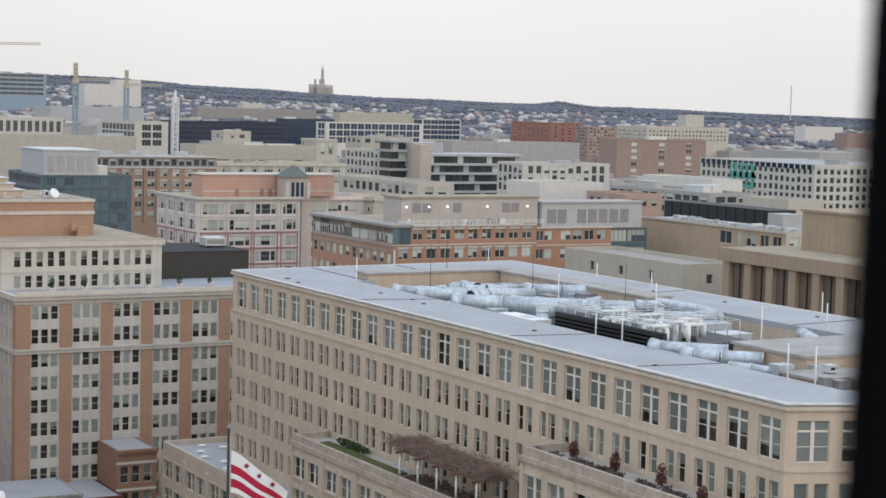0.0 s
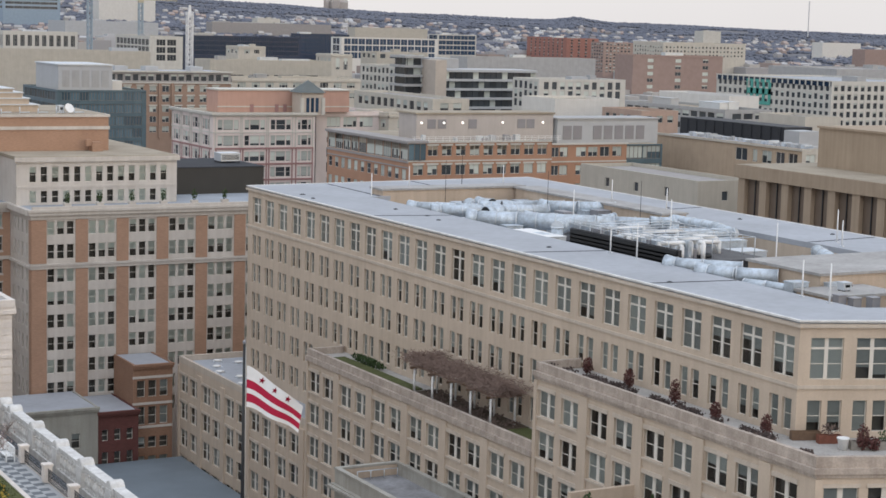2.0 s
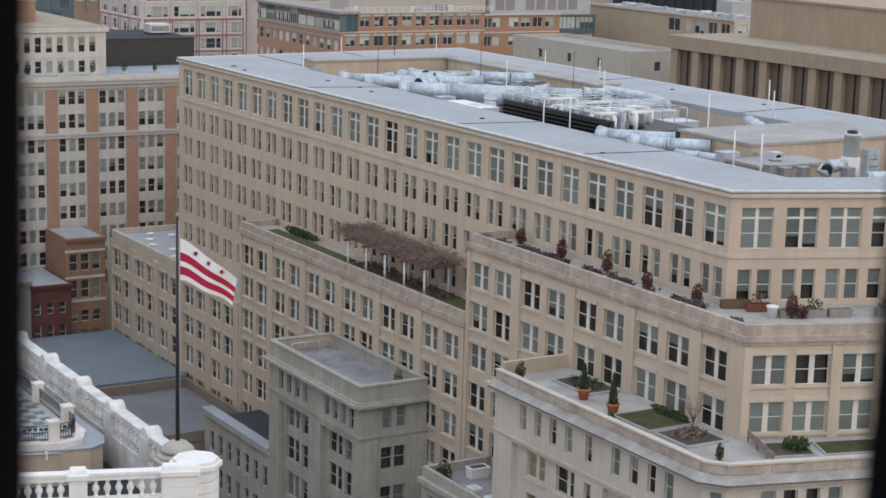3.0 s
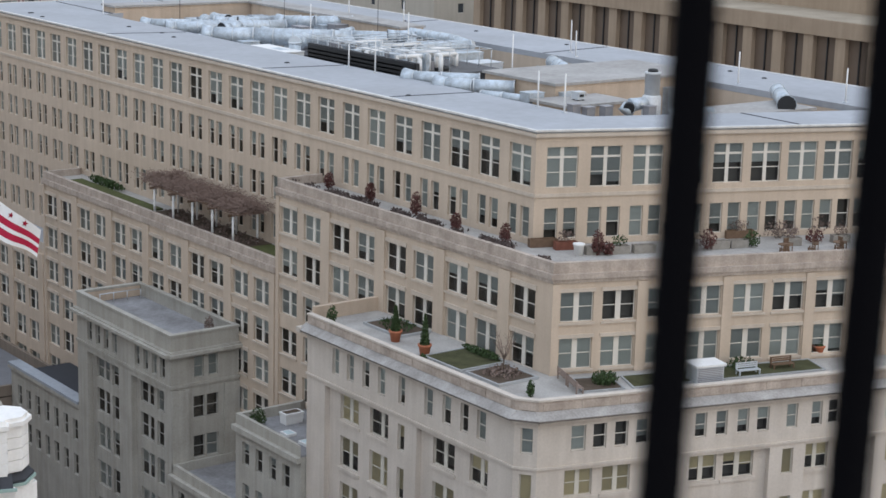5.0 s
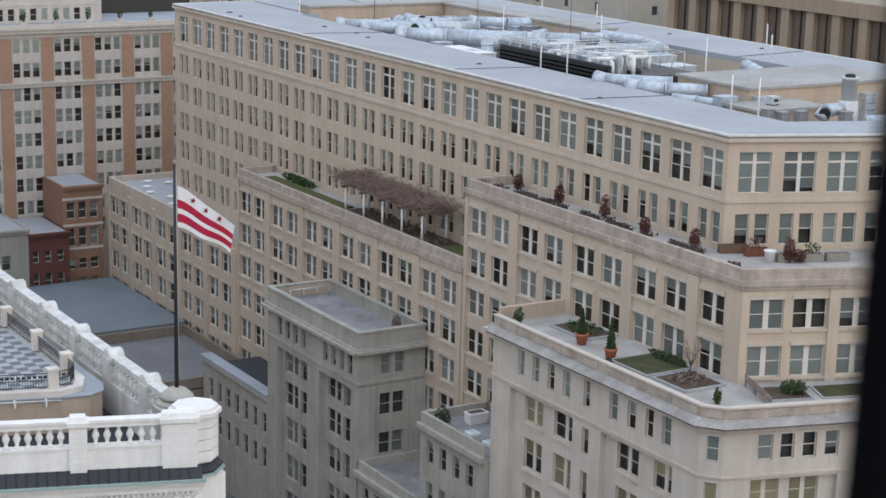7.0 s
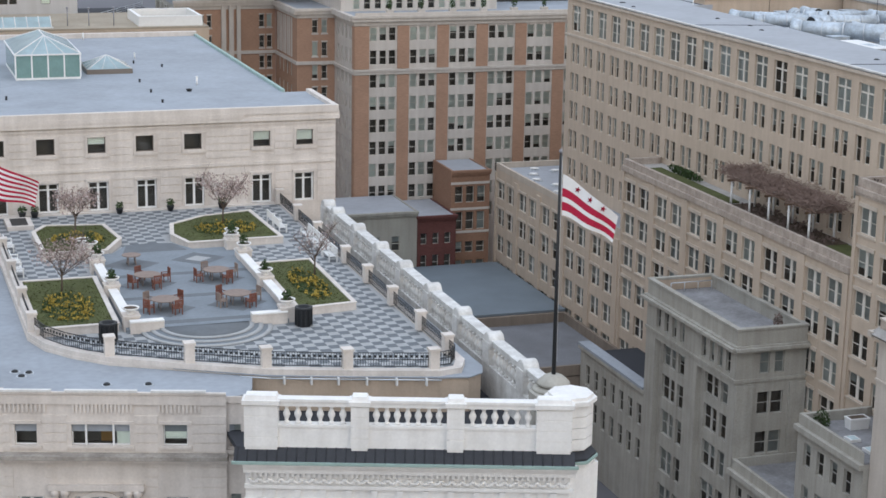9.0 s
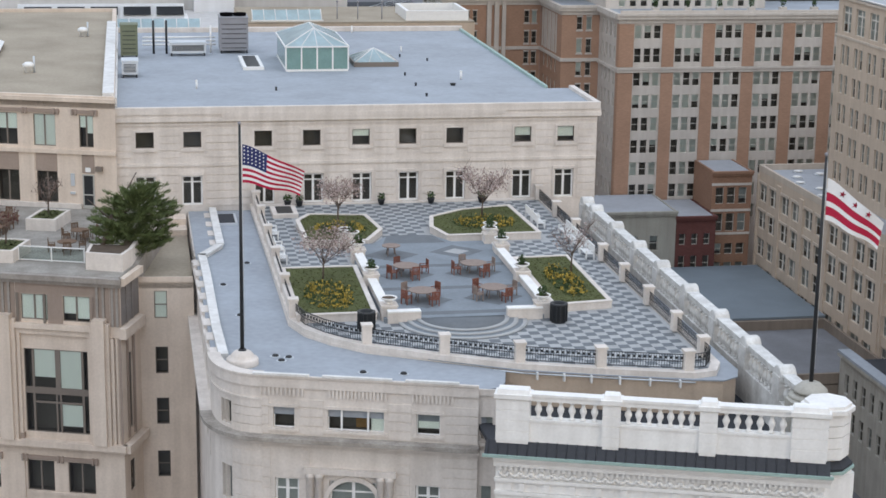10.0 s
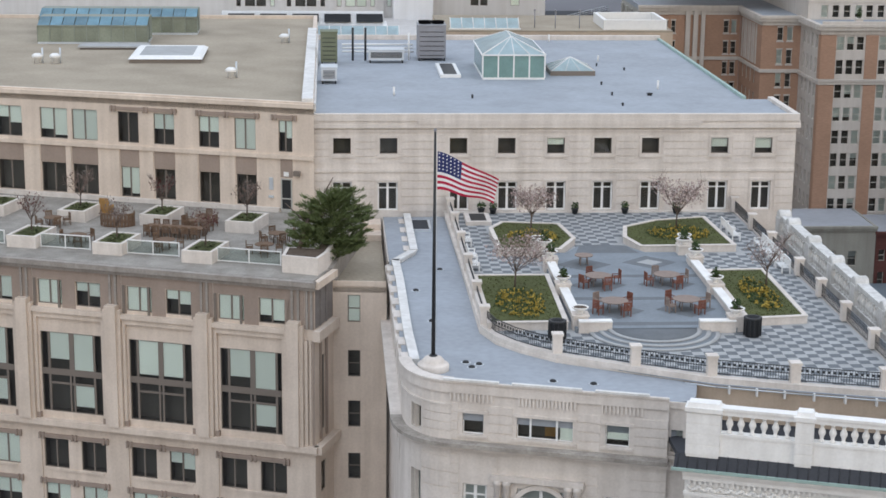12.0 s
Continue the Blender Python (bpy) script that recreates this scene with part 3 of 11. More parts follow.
for u0, u1 in pairs12:
    for z in (30.12, 26.22, 22.22):
        trim(wing, m, [(u0 - 0.12, u1 + 0.12, z, z + 0.17, 0.14)], BUFF_LIGHT, "sill")
for k in range(7):
    trim(wing, m, [(max(0, 8.62 * k - 0.95), min(51.7, 0.5 + 8.62 * k), 0, 33.9, 0.17)], BUFF, "pier")
trim(wing, m, [(-0.1, 52.0, 34.0, 34.6, 0.25)], CAP, "cornice")
bm = bmesh.new()
prism(bm, inset([A2, B2, (92.68, 140.52), (92.68, 192.5)], 0.03), 34.4, 34.62)
part("terrace_floor", bm, PAVE, wing)
bm = bmesh.new()
ring(bm, [(92.68, 192.5), A2, (87.7, 140.9), (92.6, 140.9)], 0.45, 34.62, 35.4, closed=False)
part("parapet", bm, CAP, wing)
A3 = (87.7, 236.5)
pairs10 = pairs12[:10]
m = facade(wing, A3, (87.7, 192.52), 0, 25.8, step_rows(pairs10, [(21.6, 24.1), (17.7, 20.2), (13.8, 16.3), (9.9, 12.4)]), BUFF)
for u0, u1 in pairs10:
    for z in (24.12, 20.22):
        trim(wing, m, [(u0 - 0.12, u1 + 0.12, z, z + 0.36, 0.1)], BUFF_LIGHT, "lintel")
for k in range(6):
    trim(wing, m, [(max(0, 8.62 * k - 0.95), 0.5 + 8.62 * k, 0, 25.2, 0.18)], BUFF, "pier")
bm = bmesh.new()
prism(bm, inset([A3, (87.7, 192.52), (92.68, 192.52), (92.68, 223.9), (104, 224.5), (104, 236.5)], 0.03), 25.6, 25.82)
part("roof", bm, ROOF, wing)
for vx, vy in ((92.6, 234.0), (91.0, 230.2), (90.0, 226.5), (91.4, 222.5), (89.8, 218.0), (95.0, 232.0)):
    v = thing("roof_cowl", vx, vy, 25.82, "round white vent cowl on the low wing roof", "vent", "wing roof cowls")
    bm = bmesh.new()
    lathe(bm, [(0.4, 0), (0.4, 0.12), (0.62, 0.18), (0.62, 0.26), (0.2, 0.34)], 14, Matrix.Translation((vx, vy, 25.82)))
    part("cowl", bm, WHITE, v)
    bm = bmesh.new()
    box(bm, vx - 0.7, vx + 0.7, vy - 0.7, vy + 0.7, 25.82, 25.9)
    part("curb", bm, METAL, v)
bm = bmesh.new()
ring(bm, [(104, 236.5), A3, (87.7, 192.6)], 0.45, 25.82, 26.6, closed=False)
part("parapet", bm, BUFF_LIGHT, wing)
bm = bmesh.new()
prism(bm, [(104, 236.5), A3, (88, 236.2), (104, 236.2)], 0, 25.8)
part("side_wall", bm, BUFF, wing)

# ---- the limestone front below it ----
STAINED = material("rain_stained_limestone", (0.42, 0.39, 0.355), var=0.4, scale=0.7, streak=0.3)
front = thing("limestone_front", 84, 110, 0, "pale limestone office front with a planted roof terrace", "building")
A4, B4, C4, D4 = (80.5, 124.0), (80.5, 95.9), (81.6, 94.5), (139.0, 78.0)
SMALL_A = [(3.9, 4.9), (6.1, 7.1), (8.35, 9.35), (10.55, 11.6), (13.45, 14.35), (16.95, 18.05), (19.3, 20.4), (21.6, 22.6), (23.65, 24.75)]
BIG_A = [(4.5, 7.2), (8.85, 12.0), (17.6, 20.4), (22.3, 25.0)]
LEVELS_A = ((26.6, 28.85), (22.45, 25.15), (18.3, 21.0), (14.2, 16.9))
mA4 = recessed_front(front, A4, B4, 29.2, 33.4, [(2.8, 12.15), (16.0, 25.15)], [(30.55, 32.85, SMALL_A, "sash", 0.8, FRAME)],
                     [(s, h, BIG_A, "twin", 0.75, FRAME_TAN) for s, h in LEVELS_A], [(s, h, [(13.45, 14.4)], "plain", 0.7, FRAME_TAN) for s, h in LEVELS_A], LIME)
mC4 = facade(front, B4, C4, 0, 33.4, [(30.72, 32.7, [(0.5, 1.42)], "sash", 0.8, FRAME), (26.8, 29.1, [(0.5, 1.42)], "plain", 0.8, FRAME_TAN)], LIME)
fr_small = [(2.75, 3.94), (4.56, 5.66), (6.36, 7.46), (8.15, 9.25), (13.18, 14.18), (15.0, 16.0), (16.88, 17.89), (18.62, 19.7), (21.27, 22.26), (23.53, 24.5), (25.07, 26.1), (26.97, 27.9), (30.4, 31.3)] + [(33.1 + 1.9 * i, 34.15 + 1.9 * i) for i in range(12)]
fr_big = [(2.55, 4.85), (5.7, 8.05), (12.98, 15.5), (16.1, 18.8), (23.4, 25.6), (26.3, 28.6)] + [(33.3 + 3.6 * i, 35.9 + 3.6 * i) for i in range(6)]
LEVELS_D = ((26.95, 29.05), (22.7, 25.1), (18.5, 20.9))
mD4 = recessed_front(front, C4, D4, 29.25, 33.4, [(2.3, 9.35), (12.85, 19.95), (23.2, 29.65), (33.1, 54.5)], [(30.72, 32.7, fr_small, "sash", 0.6, FRAME)],
                     [(s, h, fr_big, "twin", 0.85, FRAME_TAN) for s, h in LEVELS_D], [(s, h, [(21.1, 22.1), (30.7, 31.6)], "plain", 0.7, FRAME_TAN) for s, h in LEVELS_D], LIME)
flen = (Vector(D4) - Vector(C4)).length
LEDGE = material("weathered_grey_ledge", (0.40, 0.385, 0.37), var=0.35, scale=0.6, streak=0.2)
# dark colour for a thin strip that paints the shadow under the ledge
DRIP_SHADOW = material("dark_drip_shadow", (0.17, 0.15, 0.135), var=0.3, scale=1.2)


def sloped_ledge(owner, m, u0, u1, z0, z1, out, mat):
    """A course whose top falls outward from the wall."""
    bm = bmesh.new()
    p = [[bm.verts.new(m @ Vector((u, y, z))) for y, z in ((0.02, z0), (-out, z0), (-out, z0 + 0.05), (0.02, z1))] for u in (u0, u1)]
    for i in range(4):
        bm.faces.new((p[0][i], p[0][(i + 1) % 4], p[1][(i + 1) % 4], p[1][i]))
    bm.faces.new(p[0][::-1])
    bm.faces.new(p[1])
    bmesh.ops.recalc_face_normals(bm, faces=bm.faces[:])
    part("ledge", bm, mat, owner)


for mm, ln, dz in ((mA4, 28.1, 0.0), (mC4, 1.78, 0.008), (mD4, flen, 0.004)):
    trim(front, mm, [(-0.05, ln + 0.05, 29.5 + dz, 29.68 + dz, 0.14), (-0.1, ln + 0.1, 33.2 + dz, 33.42 + dz, 0.5)], LIME, "cornice")
    trim(front, mm, [(-0.25, ln + 0.25, 33.42 + dz, 33.54 + dz, 0.76)], DRIP_SHADOW, "drip_edge")
    sloped_ledge(front, mm, -0.25, ln + 0.25, 33.54 + dz, 34.05 + dz, 0.8, LEDGE)
    n = max(1, int(ln / 3.1))
    for i in range(n):
        u = ln * (i + 0.5) / n
        trim(front, mm, [(u - 1.2 if ln > 3 else u - 0.6, u + 1.2 if ln > 3 else u + 0.6, 34.12, 34.68, 0.05)], CAP, "parapet_panel")
    bm = bmesh.new()
    box(bm, 0.0, ln, 0.003 + dz, 0.4, 33.4, 34.8 + dz, m=mm)
    part("parapet", bm, CAP, front)
    bm = bmesh.new()
    box(bm, -0.04, ln + 0.04, -0.08, 0.46, 34.8 + dz, 34.95 + dz, m=mm)
    part("coping", bm, LIME, front)
for z in (25.7, 21.55, 17.4):
    for u0, u1 in BIG_A:
        trim(front, mA4 @ Matrix.Translation((0, 0.5, 0)), [(u0 - 0.2, u1 + 0.2, z + 0.55, z + 0.8, 0.12)], LIME, "sill")
for z in (26.55, 22.3):
    for u0, u1 in fr_big[:6]:
        trim(front, mD4 @ Matrix.Translation((0, 0.5, 0)), [(u0 - 0.2, u1 + 0.2, z + 0.1, z + 0.35, 0.12)], LIME, "sill")
bm = bmesh.new()
prism(bm, inset([A4, B4, C4, D4, C1, B1, (87.69, 124.0)], 0.05), 34.0, 34.3)
part("terrace_floor", bm, PAVE, front)
bm = bmesh.new()
box(bm, 80.52, 87.6, 123.6, 123.99, 0, 33.4)
part("side_wall", bm, LIME, front)
bm = bmesh.new()
box(bm, 80.95, 87.6, 123.5, 123.95, 33.4, 35.5)
part("return_wall", bm, TAN_WALL, front, "tan rendered parapet return")
trim(front, along((87.6, 124.0), (80.5, 124.0)), [(0, 7.9, 33.3, 33.75, 0.6)], LIME, "cornice")

# stone tower
T = [(80.0, 168.0), (80.0, 147.5), (87.65, 147.5), (87.65, 168.0)]
quad_a = [(2.4, 3.4), (4.3, 5.3), (6.2, 7.2), (8.1, 9.1), (13.0, 14.0), (14.8, 15.8), (16.6, 17.6), (18.3, 19.3)]
quad_b = [(3.2, 6.2), (6.8, 9.2), (13.0, 15.9), (16.5, 18.95)]
mT = recessed_front(front, T[0], T[1], 21.2, 25.0, [(2.3, 9.45), (12.15, 19.3)], [(22.5, 24.6, quad_a, "sash", 0.5, FRAME_GREY)],
                    [(s, s + h, quad_b, "twin", 0.6, FRAME_GREY) for s, h in ((18.6, 2.3), (14.9, 2.6), (10.9, 2.7), (6.7, 2.7), (2.5, 2.7))], [], GREYSTONE, 0.6)
mT2 = facade(front, T[1], T[2], 0, 25.0, [(22.6, 24.8, [(2.6, 3.65), (4.2, 5.25)], "sash", 0.2, FRAME_GREY)] + [(s, s + 2.3, [(2.5, 3.8), (4.0, 5.3)], "sash", 0.3, FRAME_GREY) for s in (18.4, 14.3, 10.2)], GREYSTONE)
for mm, ln, dz in ((mT, 20.5, 0.0), (mT2, 7.65, 0.005)):
    trim(front, mm, [(-0.1, ln + 0.1, 21.85 + dz, 22.15 + dz, 0.15), (-0.25, ln + 0.2, 24.9 + dz, 25.15 + dz, 0.4), (-0.4, ln + 0.3, 25.15 + dz, 25.45 + dz, 0.75), (-0.2, ln + 0.1, 25.45 + dz, 25.6 + dz, 0.4)], GREYSTONE, "cornice")
for u0, u1 in ((0, 1.9), (5.9, 7.65)):
    trim(front, mT2, [(u0, u1, 0, 21.6, 0.25)], GREYSTONE, "pier")
bm = bmesh.new()
prism(bm, inset(T, 0.06), 25.02, 25.9)
part("tower_roof", bm, ROOF_WORN, front)
bm = bmesh.new()
box(bm, 80.45, 87.2, 167.45, 167.55, 25.92, 27.05)
part("parapet_lining", bm, TAN_WALL, front)
bm = bmesh.new()
box(bm, 80.5, 82.0, 160.0, 167.4, 25.9, 26.15)
part("roof_kerb", bm, ROOF_WORN, front)
bm = bmesh.new()
for k in range(4):
    rod(bm, (82.0 + 1.6 * k, 166.6, 25.9), (82.0 + 1.6 * k, 166.6, 26.9), 0.05)
rod(bm, (82.0, 166.6, 26.9), (86.8, 166.6, 26.9), 0.05)
part("guard_rail", bm, METAL, front)
bm = bmesh.new()
ring(bm, T, 0.4, 25.6, 27.1)
part("parapet", bm, GREYSTONE, front)
bm = bmesh.new()
ring(bm, inset(T, -0.1), 0.6, 27.1, 27.3)
part("coping", bm, GREYSTONE, front)
bm = bmesh.new()
box(bm, 80.4, 87.6, 167.9, 168.2, 0, 26.8)
part("rear_wall", bm, TAN_WALL, front)
# two lower steps between the tower and the front
for y0, y1, zt, nm in ((124.1, 135.2, 22.9, "upper"), (135.3, 147.4, 14.2, "lower")):
    ml = facade(front, (80.0, y1), (80.0, y0), 0, zt - 1.0, [(zt - 4.6, zt - 2.4, [(1.2 + 2.3 * i, 2.4 + 2.3 * i) for i in range(4)], "sash", 0.3, FRAME_GREY), (zt - 8.8, zt - 6.4, [(1.2 + 2.3 * i, 2.4 + 2.3 * i) for i in range(4)], "sash", 0.3, FRAME_GREY)], GREYSTONE)
    trim(front, ml, [(-0.1, y1 - y0 + 0.05, zt - 1.5, zt - 1.0, 0.45)], GREYSTONE, "cornice")
    bm = bmesh.new()
    prism(bm, inset([(80.0, y1), (80.0, y0), (87.6, y0), (87.6, y1)], 0.05), zt - 1.2, zt - 0.9)
    part("step_roof", bm, ROOF_WORN, front)
    bm = bmesh.new()
    ring(bm, [(87.6, y1), (80.0, y1), (80.0, y0)], 0.4, zt - 1.0, zt, closed=False)
    part("parapet", bm, GREYSTONE, front)
    bm = bmesh.new()
    box(bm, 80.1, 87.6, y1 - 0.3, y1, 0, zt - 1.0)
    part("side_wall", bm, GREYSTONE, front)
    bm = bmesh.new()
    box(bm, 80.02, 87.6, y0 + 0.02, y0 + 0.3, 0, zt - 1.02)
    part("side_wall", bm, GREYSTONE, front)

# ---- the lookout and its safety wires ----
lookout = thing("lookout_tower", 0, 0, 0, "grey stone lookout tower with a broad sill", "tower")
bm = bmesh.new()
box(bm, -3.2, 0.55, -3.2, 0.55, 0, EYE - 1.75)
part("shaft", bm, GREYSTONE, lookout)
# out-of-view mass, added to block low sky and darken the street walls
bm = bmesh.new()
prism(bm, [(-58, -62), (60, -62), (60, 18), (-58, 18)], 0, 41)
part("base_block", bm, GREYSTONE, lookout, "unseen broad block below the lookout, added to shade the street")
bm = bmesh.new()
box(bm, -3.3, 0.6, -3.3, 0.6, EYE - 1.75, EYE - 1.6)
part("sill", bm, GREYSTONE, lookout)
a = AX
for side, d in ((-0.082, 0.30), (-0.1215, 0.31), (0.0593, 0.30)):
    wx, wy = math.cos(a) * d - math.sin(a) * side, math.sin(a) * d + math.cos(a) * side
    bm = bmesh.new()
    rows_v = []
    for i in range(301):
        # three strands twisted into one rope that leans a little
        z, tw = 0.002 * (i - 150), i * 0.75
        ox, oy = wx + 0.016 * z * math.sin(a), wy - 0.016 * z * math.cos(a)
        ring_r = [0.0042 + 0.0001 * math.cos(3 * (q * math.pi / 7 + tw)) for q in range(14)]
        rows_v.append([bm.verts.new((ox + r * math.cos(q * math.pi / 7), oy + r * math.sin(q * math.pi / 7), EYE + z)) for q, r in enumerate(ring_r)])
    for lo, hi in zip(rows_v, rows_v[1:]):
        for q in range(14):
            bm.faces.new((lo[q], lo[(q + 1) % 14], hi[(q + 1) % 14], hi[q]))
    part("wire", bm, METAL_DARK, lookout, "dark twisted steel safety wire")

# ---- the cream corner building with the roof garden ----
garden = thing("corner_building", 22, 120, 0, "cream stone corner building with a balustraded roof garden", "building")
ZD, ZM = 42.0, 41.6


def rusticated(owner, m, spans, z0, z1, course=0.62, gap=0.1, out=0.05, mat=None):
    """Coursed stone piers: each pier is a stack of slightly proud blocks."""
    for u0, u1 in spans:
        n = max(1, round((z1 - z0) / course))
        h = (z1 - z0) / n
        for i in range(n):
            bm = bmesh.new()
            box(bm, u0, u1, -out, 0.01, z0 + i * h + gap / 2, z0 + (i + 1) * h - gap / 2, m=m)
            part("stone_course", bm, mat or CREAM, owner)


# upper storeys behind the garden
WX0, WY = -1.2, 148.3
up = [0.45, 4.38, 10.3, 14.4, 18.6, 22.62, 26.71, 32.68, 36.48]
dn = [0.3, 4.2, 10.25, 14.4, 18.55, 22.6, 26.68, 32.54, 36.3]
m = facade(garden, (WX0, WY), (40.0, WY), 0, 49.6, [
    (47.05, 48.4, [(x - WX0, x - WX0 + 1.5) for x in up], "plain", 0.0, FRAME_DARK),
    (42.12, 44.65, [(x - WX0, x - WX0 + 1.72) for x in dn], "french", 0.0, WHITE_PAINT)], CREAM)
for x, low in ((up[7], 47.62), (up[8], 47.5), (up[4], 47.8)):
    bm = bmesh.new()
    box(bm, x - WX0 + 0.07, x - WX0 + 1.43, 0.2, 0.215, low, 48.34, m=m)
    part("blind", bm, BLIND_MINT, garden)
edges = [-1.2] + [v for x in up for v in (x - 0.35, x + 1.85)] + [40.0]
rusticated(garden, m, [(a - WX0 + 0.02, b - WX0 - 0.02) for a, b in zip(edges[::2], edges[1::2]) if b - a > 0.4], 46.2, 48.7, out=0.06)
edges = [-1.2] + [v for x in dn for v in (x - 0.3, x + 2.02)] + [40.0]
rusticated(garden, m, [(a - WX0 + 0.02, b - WX0 - 0.02) for a, b in zip(edges[::2], edges[1::2]) if b - a > 0.4], 42.0, 45.4, out=0.06)
for x in up:
    trim(garden, m, [(x - WX0 - 0.2, x - WX0 + 1.7, 46.75, 47.02, 0.14)], CREAM, "sill")
    trim(garden, m, [(x - WX0 - 0.18, x - WX0, 47.05, 48.55, 0.08), (x - WX0 + 1.5, x - WX0 + 1.68, 47.05, 48.55, 0.08), (x - WX0 - 0.18, x - WX0 + 1.68, 48.42, 48.6, 0.1)], CREAM, "surround")
for x in dn:
    trim(garden, m, [(x - WX0 - 0.16, x - WX0, 42.05, 44.85, 0.09), (x - WX0 + 1.72, x - WX0 + 1.88, 42.05, 44.85, 0.09), (x - WX0 - 0.16, x - WX0 + 1.88, 44.68, 44.9, 0.12)], CREAM, "surround")
trim(garden, m, [(0, 41.2, 45.5, 45.75, 0.12), (0, 41.2, 48.95, 49.15, 0.1), (-0.1, 41.5, 49.3, 49.62, 0.3), (8.8, 33.0, 49.62, 50.0, 0.34), (-0.1, 41.5, 49.62, 49.9, 0.2)], CREAM, "cornice")
bm = bmesh.new()
prism(bm, [(40, 148.3), (40.0, 158.0), (39.7, 158.0), (39.7, 148.6)], 0, 49.6)
prism(bm, [(40, 158.0), (37.8, 158.0), (37.8, 201.5), (37.5, 201.5), (37.5, 157.7), (40.0, 157.7)][::-1], 0, 49.6)
part("side_wall", bm, CREAM, garden)
bm = bmesh.new()
prism(bm, [(-1.2, 148.4), (39.9, 148.4), (39.9, 157.9), (37.78, 157.9), (37.78, 201.4), (-1.2, 201.4)], 49.6, 50.2)
part("roof", bm, MEMBRANE, garden)
for k, (a, b, w) in enumerate((((-1.2, 148.0), (40.2, 148.0), 0.5), ((39.7, 148.5), (39.7, 157.6), 0.5))):
    bm = bmesh.new()
    mm = along(a, b)
    box(bm, 0, (Vector(b) - Vector(a)).length, 0 if k == 0 else -0.5, w if k == 0 else 0.0, 49.9, 50.5, m=mm)
    part("parapet", bm, CREAM, garden)
bm = bmesh.new()
box(bm, 37.5, 37.8, 157.9, 200.9, 50.2, 50.45)
part("coping", bm, COPPER, garden, "green copper roof edge")
bm = bmesh.new()
box(bm, -1.2, 37.8, 200.9, 201.6, 50.2, 50.7)
part("parapet", bm, CREAM, garden)
bm = bmesh.new()
box(bm, -2.2, -1.0, 150.5, 200.0, 49.0, 51.0)
part("party_wall", bm, WHITE, garden, "white painted party wall")

# skylight pavilion and pyramid on the roof
pav = thing("glass_pavilion", 18, 174, 50.2, "hipped glass roof pavilion with pale frames", "skylight")
x0, x1, y0, y1, z0, z1, zt = 14.9, 20.9, 170.0, 181.0, 50.2, 52.5, 54.0
bm = bmesh.new()
box(bm, x0, x1, y0, y1, z0, z0 + 0.2)
part("kerb", bm, WHITE_PAINT, pav)
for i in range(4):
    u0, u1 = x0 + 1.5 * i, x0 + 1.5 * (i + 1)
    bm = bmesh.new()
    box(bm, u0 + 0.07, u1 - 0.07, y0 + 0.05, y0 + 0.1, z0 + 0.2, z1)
    part("glass_panel", bm, SIDEGLASS_SHADED, pav)
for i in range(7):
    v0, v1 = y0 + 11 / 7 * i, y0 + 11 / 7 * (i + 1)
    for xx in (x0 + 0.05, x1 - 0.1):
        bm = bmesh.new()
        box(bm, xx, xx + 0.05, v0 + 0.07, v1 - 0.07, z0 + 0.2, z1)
        part("glass_panel", bm, SIDEGLASS_SHADED, pav)
bm = bmesh.new()
for i in range(5):
    u = x0 + 1.5 * i
    box(bm, u - 0.07, u + 0.07, y0, y0 + 0.14, z0 + 0.2, z1)
box(bm, x0 - 0.1, x1 + 0.1, y0 - 0.1, y0 + 0.15, z1, z1 + 0.14)
box(bm, x0 - 0.1, x0 + 0.15, y0 + 0.16, y1 + 0.1, z1, z1 + 0.14)
box(bm, x1 - 0.15, x1 + 0.1, y0 + 0.16, y1 + 0.1, z1, z1 + 0.14)
part("frame", bm, WHITE_PAINT, pav)
cx = (x0 + x1) / 2
ridge_a, ridge_b = Vector((cx, y0 + 3.2, zt)), Vector((cx, y1 - 3.2, zt))
for quad in (((x0, y0), (x1, y0), ridge_a), ((x1, y1), (x0, y1), ridge_b), ((x1, y0), (x1, y1), ridge_b, ridge_a), ((x0, y1), (x0, y0), ridge_a, ridge_b)):
    bm = bmesh.new()
    vs = [bm.verts.new((*p, z1 + 0.14) if len(p) == 2 else p) for p in quad]
    bm.faces.new(vs)
    bmesh.ops.solidify(bm, geom=bm.faces[:], thickness=0.06)
    part("roof_glass", bm, SKYGLASS, pav)
hips = [((*p, z1 + 0.16), ridge_a, 0.06) for p in ((x0, y0), (x1, y0))] + [((*p, z1 + 0.16), ridge_b, 0.06) for p in ((x0, y1), (x1, y1))] + [(ridge_a, ridge_b, 0.06)]
hips += [((x0 + 1.5 * i, y0, z1 + 0.16), ridge_a.lerp(Vector((x0 + 1.5 * i, y0, z1)), 0.02), 0.045) for i in range(1, 4)]
for p, q, r in hips:
    bm = bmesh.new()
    rod(bm, p, q, r)
    part("roof_bar", bm, WHITE_PAINT, pav)

pyr = thing("pyramid_skylight", 24, 175, 50.2, "small glass pyramid skylight on a low kerb", "skylight")
bm = bmesh.new()
box(bm, 21.8, 26.2, 172.6, 177.4, 50.2, 50.65)
part("kerb", bm, FRAME_DARK, pyr)
apex = Vector((24, 175, 51.75))
cs = [(21.9, 172.7), (26.1, 172.7), (26.1, 177.3), (21.9, 177.3)]
for i in range(4):
    bm = bmesh.new()
    a, b = cs[i], cs[(i + 1) % 4]
    bm.faces.new([bm.verts.new((*a, 50.66)), bm.verts.new((*b, 50.66)), bm.verts.new(apex)])
    bmesh.ops.solidify(bm, geom=bm.faces[:], thickness=0.05)
    part("glass_panel", bm, SKYGLASS, pyr)
